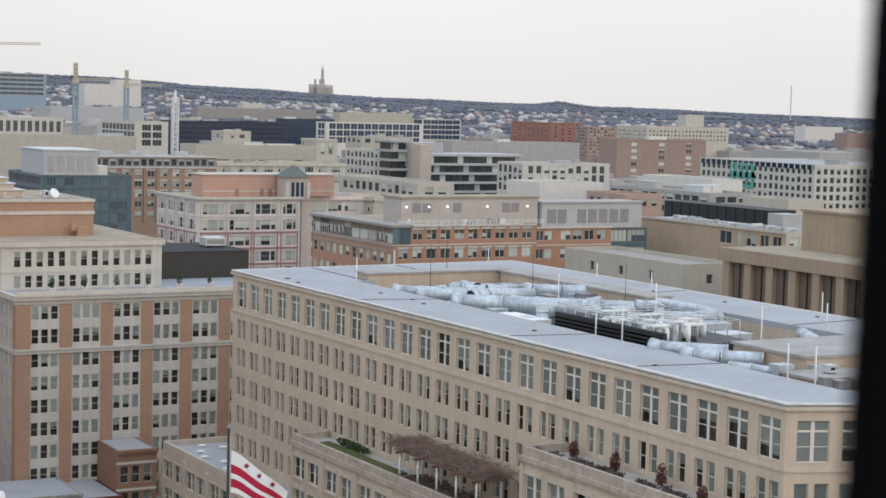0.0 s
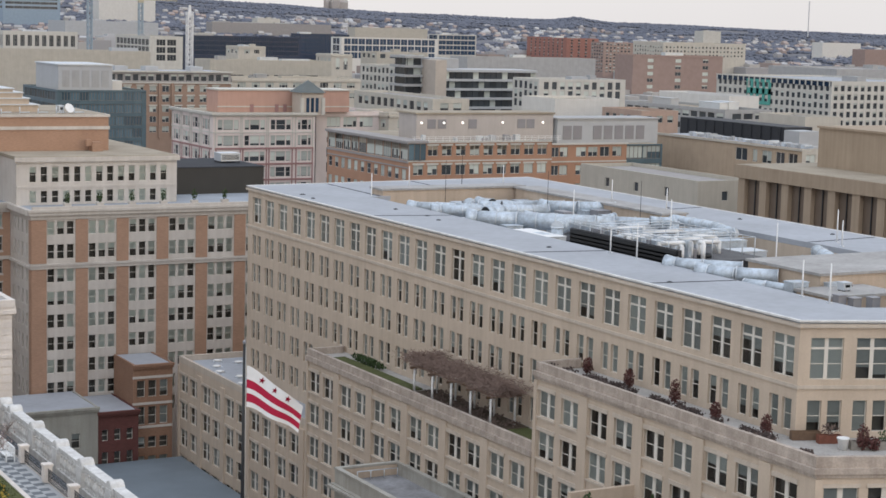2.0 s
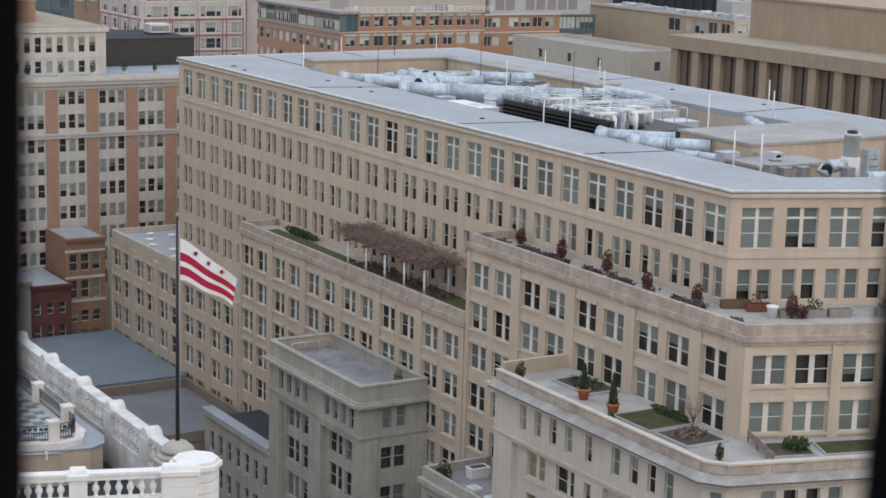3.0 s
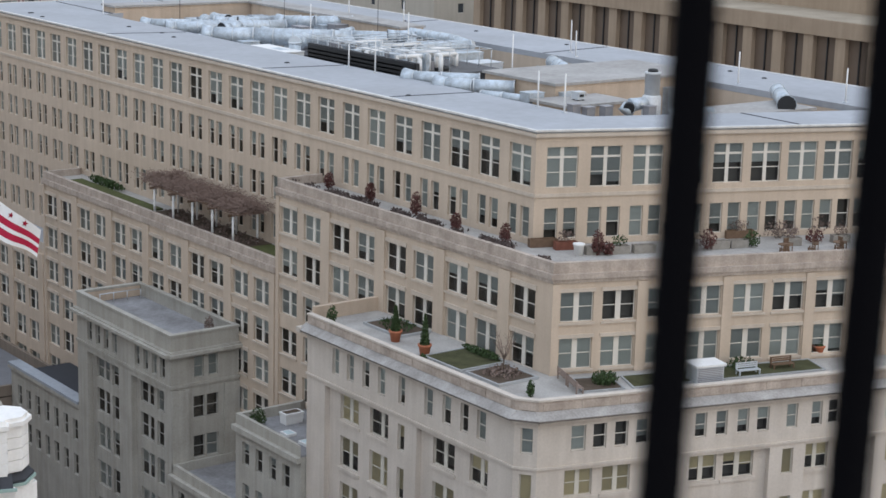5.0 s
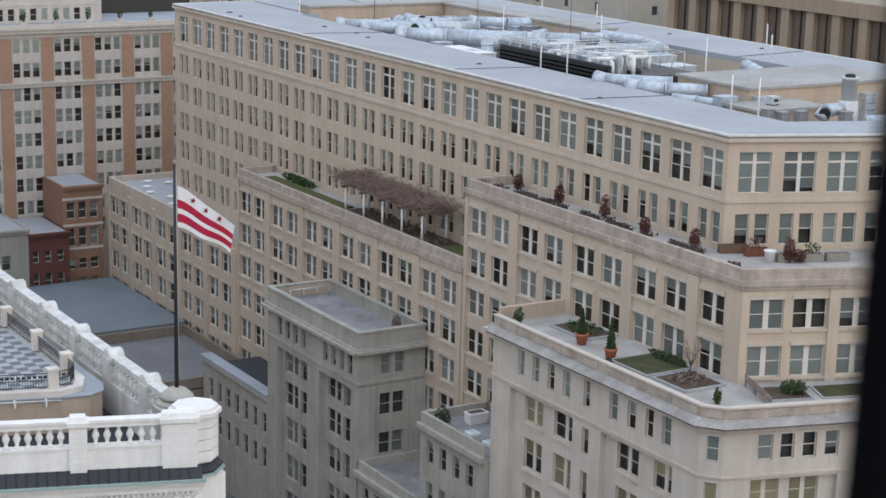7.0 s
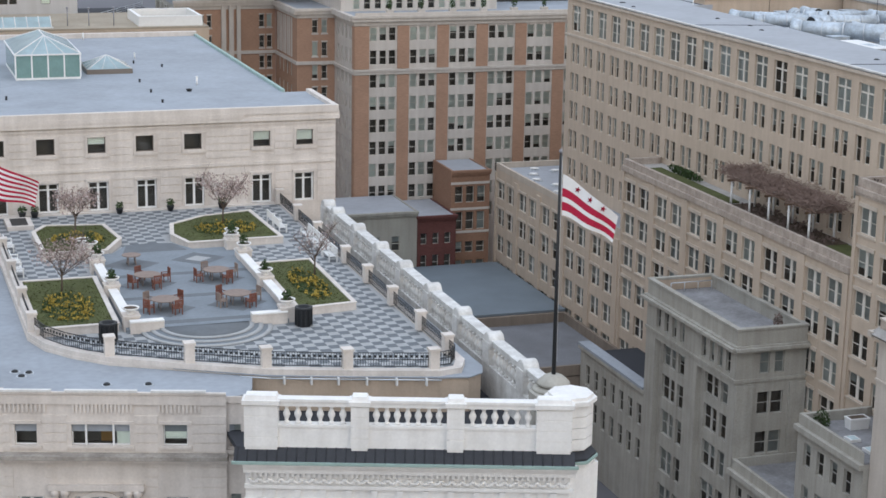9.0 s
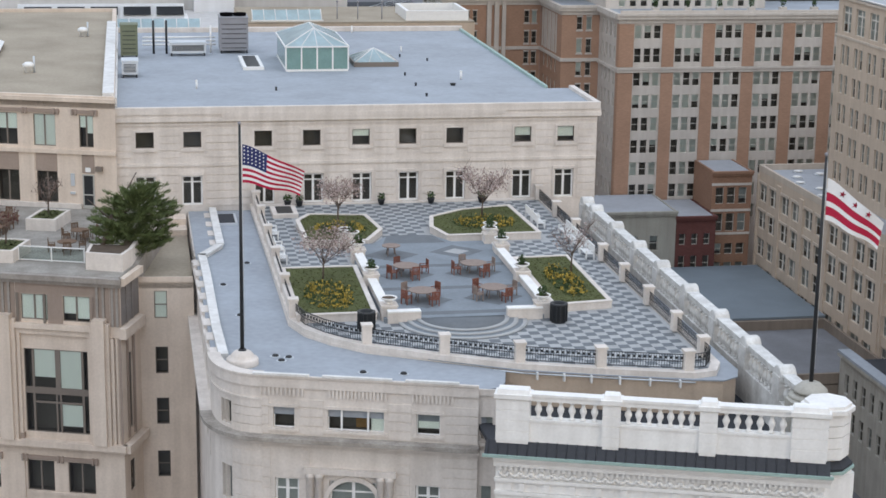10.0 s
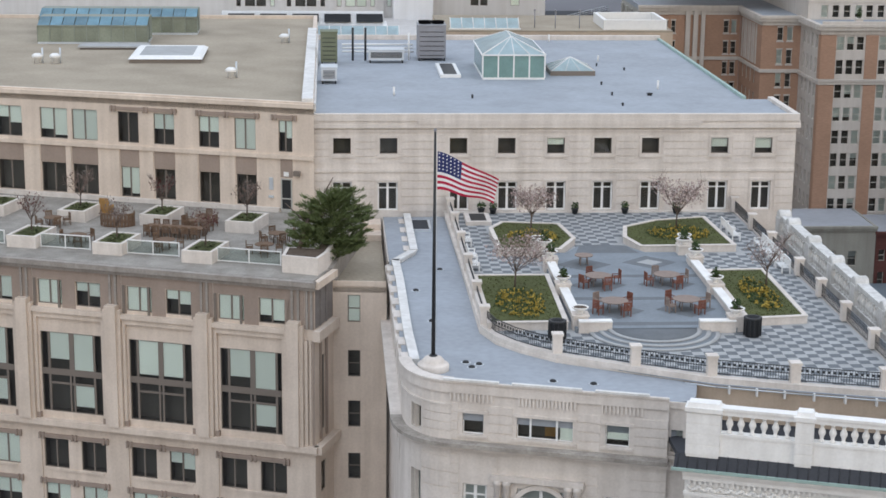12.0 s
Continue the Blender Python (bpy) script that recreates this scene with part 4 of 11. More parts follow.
bm = bmesh.new()
for c in cs:
    rod(bm, (*c, 50.68), apex, 0.05)
for a, b in zip(cs, cs[1:] + cs[:1]):
    for t in (0.33, 0.67):
        p = Vector((a[0] + (b[0] - a[0]) * t, a[1] + (b[1] - a[1]) * t, 50.68))
        rod(bm, p, p.lerp(apex, 0.96), 0.03)
part("bars", bm, WHITE_PAINT, pyr)


def roof_unit(x, y, w, d, h, z, mat, label, fans=0, legs=0.3):
    ob = thing("roof_unit", x + w / 2, y + d / 2, z, label, "air handler")
    bm = bmesh.new()
    box(bm, x, x + w, y, y + d, z + legs, z + h)
    box(bm, x - 0.05, x + w + 0.05, y - 0.05, y + d + 0.05, z + h, z + h + 0.1)
    part("casing", bm, mat, ob)
    bm = bmesh.new()
    for px in (x + 0.15, x + w - 0.15):
        for py in (y + 0.15, y + d - 0.15):
            box(bm, px - 0.08, px + 0.08, py - 0.08, py + 0.08, z, z + legs)
    part("base_frame", bm, IRON, ob)
    bm = bmesh.new()
    for i in range(6):
        v = z + legs + 0.25 + i * (h - legs - 0.4) / 6
        box(bm, x + 0.2, x + w - 0.2, y - 0.03, y + 0.01, v, v + 0.06)
    part("louvre", bm, IRON, ob)
    for i in range(fans):
        bm = bmesh.new()
        lathe(bm, [(w * 0.22, 0), (w * 0.24, 0.3), (w * 0.2, 0.3), (w * 0.18, 0.1)], 14, Matrix.Translation((x + w * (0.27 + 0.46 * (i % 2)), y + d * 0.5, z + h + 0.1)))
        part("fan_cowl", bm, METAL_DARK, ob)
    return ob


GREY_UNIT = material("grey_unit_paint", (0.28, 0.28, 0.30), rough=0.5, var=0.08, scale=1)
GREEN_UNIT = material("olive_unit_paint", (0.16, 0.18, 0.12), rough=0.6, var=0.08, scale=1)
roof_unit(9.3, 183.2, 2.9, 3.0, 3.6, 50.2, GREY_UNIT, "tall grey rooftop cooling unit with two fans", fans=2)
roof_unit(-0.7, 180.0, 1.7, 2.0, 3.3, 50.2, GREEN_UNIT, "olive green rooftop unit beside the party wall")
roof_unit(-0.6, 167.0, 1.5, 2.4, 1.5, 50.2, METAL, "low galvanised rooftop air unit")
roof_unit(4.2, 181.5, 3.6, 1.6, 1.3, 50.2, METAL, "long galvanised rooftop pipe rack unit")
pipes = thing("pipe_stack", 4, 184, 50.2, "tall dark pipes and white pipework on the roof", "pipes")
for px in (2.6, 3.9):
    bm = bmesh.new()
    rod(bm, (px, 183.5, 50.2), (px, 183.5, 53.6), 0.12, 10)
    part("flue", bm, IRON, pipes)
bm = bmesh.new()
for k in range(3):
    rod(bm, (1.5, 186 + k * 0.6, 50.8 + 0.3 * k), (9.0, 186 + k * 0.6, 50.8 + 0.3 * k), 0.1, 8)
rod(bm, (8.4, 184, 50.2), (8.4, 184, 53.0), 0.1, 8)
part("pipework", bm, WHITE_PAINT, pipes)
lowroof = thing("roof_hatch", 11.8, 175, 50.2, "roof hatch with white kerbs and a black sheet for its dark inside", "roof hatch")
bm = bmesh.new()
box(bm, 10.9, 12.9, 171.2, 179.5, 50.2, 50.5)
part("kerb", bm, WHITE_PAINT, lowroof)
# black sheet on the solid kerb, painting the darkness of an open hatch
bm = bmesh.new()
box(bm, 11.25, 12.55, 171.6, 179.1, 50.5, 50.52)
part("opening", bm, IRON, lowroof)
for vx, vy, vh, vr, white in ((6.0, 160, 0.7, 0.13, True), (13.0, 158.5, 0.25, 0.12, False), (28.05, 183.3, 0.5, 0.11, True), (27.35, 179.5, 0.22, 0.11, False), (30.8, 163.8, 0.75, 0.14, True), (24.9, 199.6, 0.7, 0.13, True), (29.7, 176.5, 0.2, 0.12, False), (25.93, 166.7, 0.22, 0.12, False), (25.93, 160.2, 0.22, 0.12, False), (25.95, 154.2, 0.2, 0.13, False), (29.4, 160.2, 0.16, 0.3, False)):
    v = thing("roof_vent", vx, vy, 50.2, "short white vent pipe on the grey roof" if white else "small dark vent stub on the grey roof", "vent", "roof vents")
    bm = bmesh.new()
    rod(bm, (vx, vy, 50.2), (vx, vy, 50.2 + vh), vr * 0.75, 8)
    part("pipe", bm, WHITE_PAINT if white else IRON, v)
    bm = bmesh.new()
    lathe(bm, [(vr, 0), (vr, 0.05), (0.04, 0.1)], 10, Matrix.Translation((vx, vy, 50.2 + vh)))
    part("cap", bm, WHITE_PAINT if white else IRON, v)

# lower roof around the garden, and the outer walls
bm = bmesh.new()
prism(bm, [(20.0, 148.2), (20.0, 93.2), (37.2, 87.7), (38.6, 88.5), (38.8, 90.0), (38.6, 148.2)], 39.2, 39.5)
part("lower_roof", bm, ROOF_DARK, garden)
left_deck = [(4.7, 148.2), (4.7, 106.6), (5.3, 104.4), (6.4, 103.0), (7.6, 102.0), (20.0, 98.4), (21.4, 98.8), (21.8, 99.7), (22.6, 103.2), (15.6, 107.4), (11.2, 113.0), (10.6, 148.2)]
bm = bmesh.new()
prism(bm, left_deck, 39.5, ZM)
part("membrane_roof", bm, MEMBRANE, garden)
deck = [(10.0, 148.2), (10.2, 113.2), (11.0, 110.6), (12.4, 108.6), (14.4, 106.6), (19.0, 103.9), (23.2, 101.7), (28.0, 100.1), (33.2, 98.6), (34.6, 98.9), (35.3, 100.4), (35.2, 148.2)]
base = deck[:5] + [(23.2, 101.5), (28.0, 99.95), (33.2, 98.35), (34.9, 98.0), (35.9, 98.6), (36.35, 99.9), (36.3, 101.4), (36.0, 148.2)]
bm = bmesh.new()
prism(bm, base, 39.5, 41.66)
part("deck_wall", bm, TAN_WALL, garden)
bm = bmesh.new()
prism(bm, inset(base, -0.1), 41.68, 41.76)
part("deck_ledge", bm, MEMBRANE, garden, "blue-grey metal ledge round the deck")
bm = bmesh.new()
prism(bm, inset(deck, 0.05), 41.76, ZD)
part("deck_floor", bm, TILE_PALE, garden)
bm = bmesh.new()
ring(bm, inset(deck, -0.16), 0.56, 41.76, ZD + 0.12)
part("deck_kerb", bm, CREAM, garden)
bm = bmesh.new()
ring(bm, [(10.0, 148.1), *deck[1:5], (22.8, 102.0)], -0.2, ZM, 41.8, closed=False)
part("deck_plinth", bm, CREAM, garden)
# a gutter pipe on white brackets along the tan wall
edge_line = [(21.6, 102.1), (23.3, 101.2), (28.0, 99.7), (33.2, 98.1)]
bm = bmesh.new()
for a, b in zip(edge_line, edge_line[1:]):
    rod(bm, (*a, 41.62), (*b, 41.62), 0.05, 6)
part("gutter_pipe", bm, METAL, garden)
for a, b, n in ((edge_line[1], edge_line[2], 3), (edge_line[2], edge_line[3], 3)):
    for i in range(n):
        p = Vector(a).lerp(Vector(b), (i + 0.5) / n)
        bm = bmesh.new()
        box(bm, p.x - 0.05, p.x + 0.05, p.y - 0.08, p.y + 0.2, 41.25, 41.72)
        part("pipe_bracket", bm, WHITE_PAINT, garden)

for vx, vy in ((8.9, 105.6), (9.4, 106.2), (8.6, 106.6), (13.6, 102.6), (16.0, 102.0), (6.3, 124.0), (7.0, 116.0), (6.6, 136.0), (8.4, 130.0)):
    v = thing("roof_drain", vx, vy, ZM, "small black drain on the grey roof membrane", "drain", "roof drains")
    bm = bmesh.new()
    lathe(bm, [(0.22, 0), (0.22, 0.06), (0.15, 0.14), (0.05, 0.17)], 10, Matrix.Translation((vx, vy, ZM)))
    part("dome", bm, IRON, v)
    bm = bmesh.new()
    lathe(bm, [(0.32, 0), (0.32, 0.03)], 10, Matrix.Translation((vx, vy, ZM)))
    part("flange", bm, METAL, v)

# left side wall with its white parapet
mL = facade(garden, (4.6, 133.0), (4.6, 106.6), 0, 41.5, [(38.5, 40.0, [(3.0 + 4 * i, 4.2 + 4 * i) for i in range(6)], "sash", 0.4, FRAME),
                                                     (34.0, 36.4, [(3.0 + 4 * i, 4.2 + 4 * i) for i in range(6)], "sash", 0.4, FRAME)], CREAM)
trim(garden, mL, [(-0.1, 26.4, 37.7, 38.1, 0.7)], CREAM, "cornice")
bm = bmesh.new()
prism(bm, [(4.6, 148.2), (4.6, 133.0), (5.0, 133.0), (5.0, 148.2)], 0, 41.5)
part("wall", bm, CREAM, garden)
for (a, b) in (((6.0, 148.0), (6.0, 135.2)), ((6.0, 135.2), (4.45, 132.0)), ((4.45, 132.0), (4.55, 126)), ((4.55, 126), (4.55, 119.5)), ((4.55, 119.5), (4.55, 113)), ((4.55, 113), (4.7, 106.4))):
    mm = along(a, b)
    ln = (Vector(b) - Vector(a)).length
    bm = bmesh.new()
    box(bm, 0, ln, 0.42, 0.9, 41.3, 41.82, m=mm)
    box(bm, -0.02, ln + 0.02, 0.38, 0.98, 41.82, 41.97, m=mm)
    part("parapet", bm, PARAPET_WHITE, garden)
    bm = bmesh.new()
    box(bm, 0, ln, -0.12, 0.42, 41.1, 41.42, m=mm)
    part("outer_ledge", bm, CREAM, garden)
    for u in [ln * (i + 0.5) / max(1, round(ln / 3.2)) for i in range(max(1, round(ln / 3.2)))]:
        bm = bmesh.new()
        box(bm, u - 0.8, u + 0.8, -0.08, 0.4, 41.42, 41.66, m=mm)
        part("parapet_block", bm, CREAM, garden)

# rounded corner under the flagpole
P0, P1, P2 = Vector((4.6, 106.6)), Vector((4.6, 102.75)), Vector((7.4, 101.9))
bend = [tuple(P0 * (1 - t) ** 2 + P1 * 2 * t * (1 - t) + P2 * t * t) for t in [i / 8 for i in range(9)]]
for i, (a, b) in enumerate(zip(bend, bend[1:])):
    seg = (Vector(b) - Vector(a)).length
    facade(garden, a, b, 0, 41.3, [(s, h, [(0.2, seg - 0.004) if i == 3 else (0.004, seg - 0.12)], "plain", 0.4, FRAME) for s, h in ((38.5, 40.0), (33.6, 35.8))] if i in (3, 4) else [], CREAM, "corner_wall")


def round_course(pts, out, deep, z0, z1, name, mat):
    """A course that follows the rounded corner, out before the wall and deep behind it."""
    ext = [(4.6, 107.6)] + pts + [(8.4, 101.6)]
    o, q = inset(ext, -out)[1:-1], inset(ext, deep)[1:-1]
    bm = bmesh.new()
    prism(bm, o + q[::-1], z0, z1)
    part(name, bm, mat, garden)


round_course(bend, 0.45, 0.0, 37.755, 38.005, "cornice", CREAM)
round_course(bend, 0.75, 0.0, 38.005, 38.256, "cornice", STAINED)
round_course(bend, 0.1, 0.0, 40.4, 40.52, "string_course", CREAM)
round_course(bend, 0.14, 0.5, 41.255, 41.905, "parapet", CREAM)
round_course(bend, 0.22, 0.58, 41.905, 42.026, "coping", CREAM)
for k in range(4):
    round_course(bend[5:], 0.05, 0.0, 38.25 + 0.55 * k, 38.75 + 0.55 * k, "stone_course", CREAM)
    round_course(bend[5:], 0.05, 0.0, 33.2 + 1.0 * k, 34.12 + 1.0 * k, "stone_course", CREAM)
bm = bmesh.new()
lathe(bm, [(1.0, 41.3), (1.0, 41.95), (0.92, 42.05), (0.74, 42.07), (0.7, 42.22), (0.52, 42.42), (0.3, 42.5)], 24, Matrix.Translation((6.47, 105.25, 0)))
part("pole_base", bm, CREAM, garden)

# front facade
FA, FB = (7.4, 101.9), (19.9, 98.1)
fl = (Vector(FB) - Vector(FA)).length
mF = facade(garden, FA, FB, 0, 41.3, [
    (38.68, 40.0, [(0.68, 1.98), (4.0, 7.42), (9.36, 10.78)], "plain", 0.0, WHITE_PAINT),
    (32.2, 35.5, [(0.75, 2.25), (4.1, 7.0), (9.35, 10.85)], "french", 0.6, WHITE_PAINT)], CREAM)
bm = bmesh.new()
box(bm, 9.45, 10.7, 0.3, 0.315, 39.05, 39.95, m=mF)
box(bm, 6.6, 7.35, 0.3, 0.315, 38.75, 39.95, m=mF)
part("blind", bm, BLIND_MINT, garden)
bm = bmesh.new()
box(bm, 5.6, 6.4, 0.8, 0.815, 38.7, 39.95, m=mF)
part("curtain", bm, OCHRE, garden, "ochre curtain behind the glass")
for u in (4.85, 6.45):
    trim(garden, mF, [(u - 0.06, u + 0.06, 38.7, 39.98, -0.08)], WHITE_PAINT, "mullion")
trim(garden, mF, [(-0.2, fl, 41.25, 41.9, 0.12), (-0.2, fl, 41.9, 42.02, 0.2), (-0.3, fl + 0.1, 37.75, 38.0, 0.45)], CREAM, "cornice")
trim(garden, mF, [(-0.3, fl + 0.1, 38.0, 38.25, 0.75)], STAINED, "cornice")
for u0, u1, nn in ((-0.2, 2.6, 11), (4.0, 7.6, 16), (9.0, 11.6, 11)):
    trim(garden, mF, [(u0 - 0.3, u1 + 0.3, 42.02, 42.16, 0.24)], PARAPET_WHITE, "coping_block")
    for i in range(nn):
        u = u0 + (u1 - u0) * (i + 0.3) / nn
        trim(garden, mF, [(u, u + 0.13, 40.75, 41.25, 0.1)], CREAM, "dentil")
rusticated(garden, mF, [(0.0, 0.4), (2.3, 3.75), (7.7, 9.05), (11.1, fl - 0.02)], 38.3, 40.6, course=0.6, out=0.05)
for u0, u1 in ((0.4, 2.25), (3.75, 7.65), (9.1, 11.05)):
    trim(garden, mF, [(u0, u1, 38.5, 38.66, 0.12), (u0, u1, 40.02, 40.2, 0.08)], CREAM, "surround")
rusticated(garden, mF, [(0.0, 0.5), (2.4, 2.9), (8.2, 9.0), (11.0, fl - 0.02)], 31, 37.4, course=0.62, out=0.05)
for u in (2.95, 3.5, 7.25, 7.8):
    bm = bmesh.new()
    lathe(bm, [(0.22, 30), (0.22, 35.6), (0.3, 35.7), (0.3, 35.95)], 12, mF @ Matrix.Translation((u, -0.1, 0)))
    part("column", bm, CREAM, garden)
trim(garden, mF, [(2.6, 8.2, 35.95, 36.3, 0.35)], CREAM, "lintel")
for i in range(14):
    bm = bmesh.new()
    a0, a1 = math.pi * i / 14, math.pi * (i + 1) / 14
    cs = [(5.55 + r * math.cos(a), 34.0 + r * math.sin(a)) for a, r in ((a0, 1.55), (a1, 1.55), (a1, 1.85), (a0, 1.85))]
    lo = [bm.verts.new(mF @ Vector((u, -0.12, v))) for u, v in cs]
    hi = [bm.verts.new(mF @ Vector((u, 0.02, v))) for u, v in cs]
    for q in range(4):
        bm.faces.new((lo[q], lo[(q + 1) % 4], hi[(q + 1) % 4], hi[q]))
    bm.faces.new(lo)
    part("arch_stone", bm, CREAM, garden)
# recessed narrow bay between the front and the white corner
mN = facade(garden, (19.95, 98.4), (21.7, 97.87), 0, 41.3, [(38.6, 39.95, [(0.18, 0.88)], "sash", 1.0, FRAME), (33.0, 35.6, [(0.18, 0.88)], "sash", 0.8, FRAME)], CREAM)
trim(garden, mN, [(-0.1, 1.75, 41.3, 41.7, 0.1), (0, 1.75, 38.15, 38.4, 0.15), (0, 1.75, 37.5, 37.9, 0.2)], CREAM, "cornice")
bm = bmesh.new()
prism(bm, [(19.9, 92.95), (20.3, 92.85), (22.0, 97.7), (21.7, 97.8)], 0, 39.3)
part("corner_side_wall", bm, WHITE, garden)

# white marble corner with the balustrade
WA, WB = (19.9, 92.9), (37.2, 87.1)
wl_ = (Vector(WB) - Vector(WA)).length
mW = facade(garden, WA, WB, 0, 39.3, [(33.5, 36.9, [(3.3 + 5.0 * i, 5.6 + 5.0 * i) for i in range(3)], "french", 0.2, BARK)], WHITE)
bm = bmesh.new()
prism(bm, [WB, (39.4, 88.3), (39.4, 92.0), (38.5, 92), (38.5, 89)], 0, 39.3)
prism(bm, [(39.4, 92.0), (39.4, 148.2), (39.0, 148.2), (39.0, 92)], 0, 40.6)
part("corner_wall", bm, WHITE, garden)
trim(garden, mW, [(-0.1, wl_ + 0.3, 39.05, 39.4, 0.3), (-0.05, wl_ + 0.2, 38.1, 38.3, 0.2), (-0.05, wl_ + 0.2, 37.3, 37.5, 0.15)], WHITE, "moulding")
relief = random.Random(31)
for i in range(24):
    u = 0.6 + i * 0.72
    trim(garden, mW, [(u, u + 0.35, 37.55, 38.05, 0.08 + 0.08 * (i % 2))], WHITE, "carved_block")
for i in range(60):
    u = 0.2 + i * 0.3
    trim(garden, mW, [(u, u + 0.15, 38.82, 39.05, 0.22)], WHITE, "bracket")
for c in (4.45, 9.45, 14.45):
    for i in range(14):
        bm = bmesh.new()
        a0, a1 = math.pi * i / 14, math.pi * (i + 1) / 14
        cs = [(c + r * math.cos(a), 35.9 + r * math.sin(a)) for a, r in ((a0, 1.2), (a1, 1.2), (a1, 1.65), (a0, 1.65))]
        lo = [bm.verts.new(mW @ Vector((u, -0.18, v))) for u, v in cs]
        hi = [bm.verts.new(mW @ Vector((u, 0.02, v))) for u, v in cs]
        for q in range(4):
            bm.faces.new((lo[q], lo[(q + 1) % 4], hi[(q + 1) % 4], hi[q]))
        bm.faces.new(lo)
        part("arch_stone", bm, WHITE, garden)
for i in range(40):
    u, v = relief.uniform(0.3, wl_ - 0.6), relief.uniform(35.0, 37.1)
    if min(abs(u - c) for c in (4.45, 9.45, 14.45)) > 1.9:
        bm = bmesh.new()
        lathe(bm, [(0.02, 0), (0.2, 0.05), (0.14, 0.14), (0.03, 0.17)], 8, mW @ Matrix.Translation((u, 0, v)) @ pose(0, 0, 0, 90, 0, 0))
        part("carving", bm, WHITE, garden)
# slate skirt with a green copper gutter over carved mouldings
bm = bmesh.new()
co = [(-0.6, -0.68, 39.86), (wl_ + 0.2, -0.68, 39.86), (wl_ + 0.2, 0.0, 40.5), (-0.6, 0.0, 40.5), (-0.6, 0.0, 39.6), (wl_ + 0.2, 0, 39.6)]
v = [bm.verts.new(mW @ Vector(c)) for c in co]
for f in ((0, 1, 2, 3), (0, 3, 4), (1, 5, 2), (4, 5, 1, 0)):
    bm.faces.new([v[i] for i in f])
part("skirt_roof", bm, ROOF_DARK, garden, "dark slate skirt roof")
for i in range(34):
    u = -0.4 + i * 0.55
    bm = bmesh.new()
    rod(bm, mW @ Vector((u, -0.68, 39.88)), mW @ Vector((u, 0.0, 40.52)), 0.035, 4)
    part("seam", bm, ROOF_DARK, garden)
bm = bmesh.new()
box(bm, -0.7, wl_ + 0.4, -0.78, -0.62, 39.72, 39.88, m=mW)
part("gutter", bm, COPPER, garden, "green copper gutter")
for v0, v1, out in ((39.4, 39.55, 0.45), (39.55, 39.72, 0.62)):
    trim(garden, mW, [(-0.1, wl_ + 0.35, v0, v1, out)], WHITE, "moulding")
octo = lambda cx_, cy_, r: [(cx_ + r * math.cos(radians(22.5 + 45 * k)), cy_ + r * math.sin(radians(22.5 + 45 * k))) for k in range(8)]
bm = bmesh.new()
lathe(bm, [(1.85, 39.7), (1.9, 39.86), (1.3, 40.45), (1.2, 40.45)], 8, Matrix.Translation((37.6, 89.2, 0)) @ pose(0, 0, 0, 0, 0, 22.5))
for f in bm.faces:
    f.smooth = False
part("corner_skirt", bm, ROOF_DARK, garden)
bm = bmesh.new()
prism(bm, octo(37.6, 89.2, 1.98), 39.55, 39.7)
part("corner_gutter", bm, COPPER, garden)
bm = bmesh.new()
prism(bm, octo(37.6, 89.2, 1.8), 39.3, 39.55)
part("corner_moulding", bm, WHITE, garden)
for i in range(30):
    u = 0.5 + i * 0.6
    bm = bmesh.new()
    for k in range(5):
        a = math.pi * (k + 0.5) / 5
        lathe(bm, [(0.02, 0), (0.13, 0.04), (0.1, 0.12), (0.02, 0.15)], 7, mW @ Matrix.Translation((u + 0.26 * math.cos(a), -0.02, 38.66 - 0.22 * math.sin(a))) @ pose(0, 0, 0, 90, 0, 0))
    part("swag", bm, WHITE, garden)

# balustrade: pedestals, plinths, rails and turned balusters
BAL = [(0.07, 0), (0.17, 0.02), (0.17, 0.08), (0.09, 0.14), (0.12, 0.3), (0.2, 0.48), (0.2, 0.6), (0.1, 0.82), (0.09, 0.9), (0.15, 0.96), (0.15, 1.03), (0.1, 1.05)]
bm = bmesh.new()
lathe(bm, BAL, 10)
baluster = mesh_of("baluster", bm, WHITE)
peds = [(0.0, 1.8), (5.95, 6.85), (11.3, 12.2), (16.3, 18.2)]
for u0, u1 in peds:
    bm = bmesh.new()
    box(bm, u0, u1, -0.15, 0.75, 40.4, 43.05, m=mW)
    part("pedestal", bm, WHITE, garden)
    for k in range(4):
        bm = bmesh.new()
        box(bm, u0 - 0.04, u1 + 0.04, -0.19, 0.79, 40.55 + 0.62 * k, 41.1 + 0.62 * k, m=mW)
        part("pedestal_course", bm, WHITE, garden)
    bm = bmesh.new()
    box(bm, u0 - 0.15, u1 + 0.15, -0.3, 0.9, 43.05, 43.3, m=mW)
    part("pedestal_cap", bm, WHITE, garden)
    bm = bmesh.new()
    box(bm, u0 - 0.05, u1 + 0.05, -0.2, 0.8, 43.3, 43.55, m=mW, top=(0.1, 0.1))
    part("pedestal_top", bm, WHITE, garden)
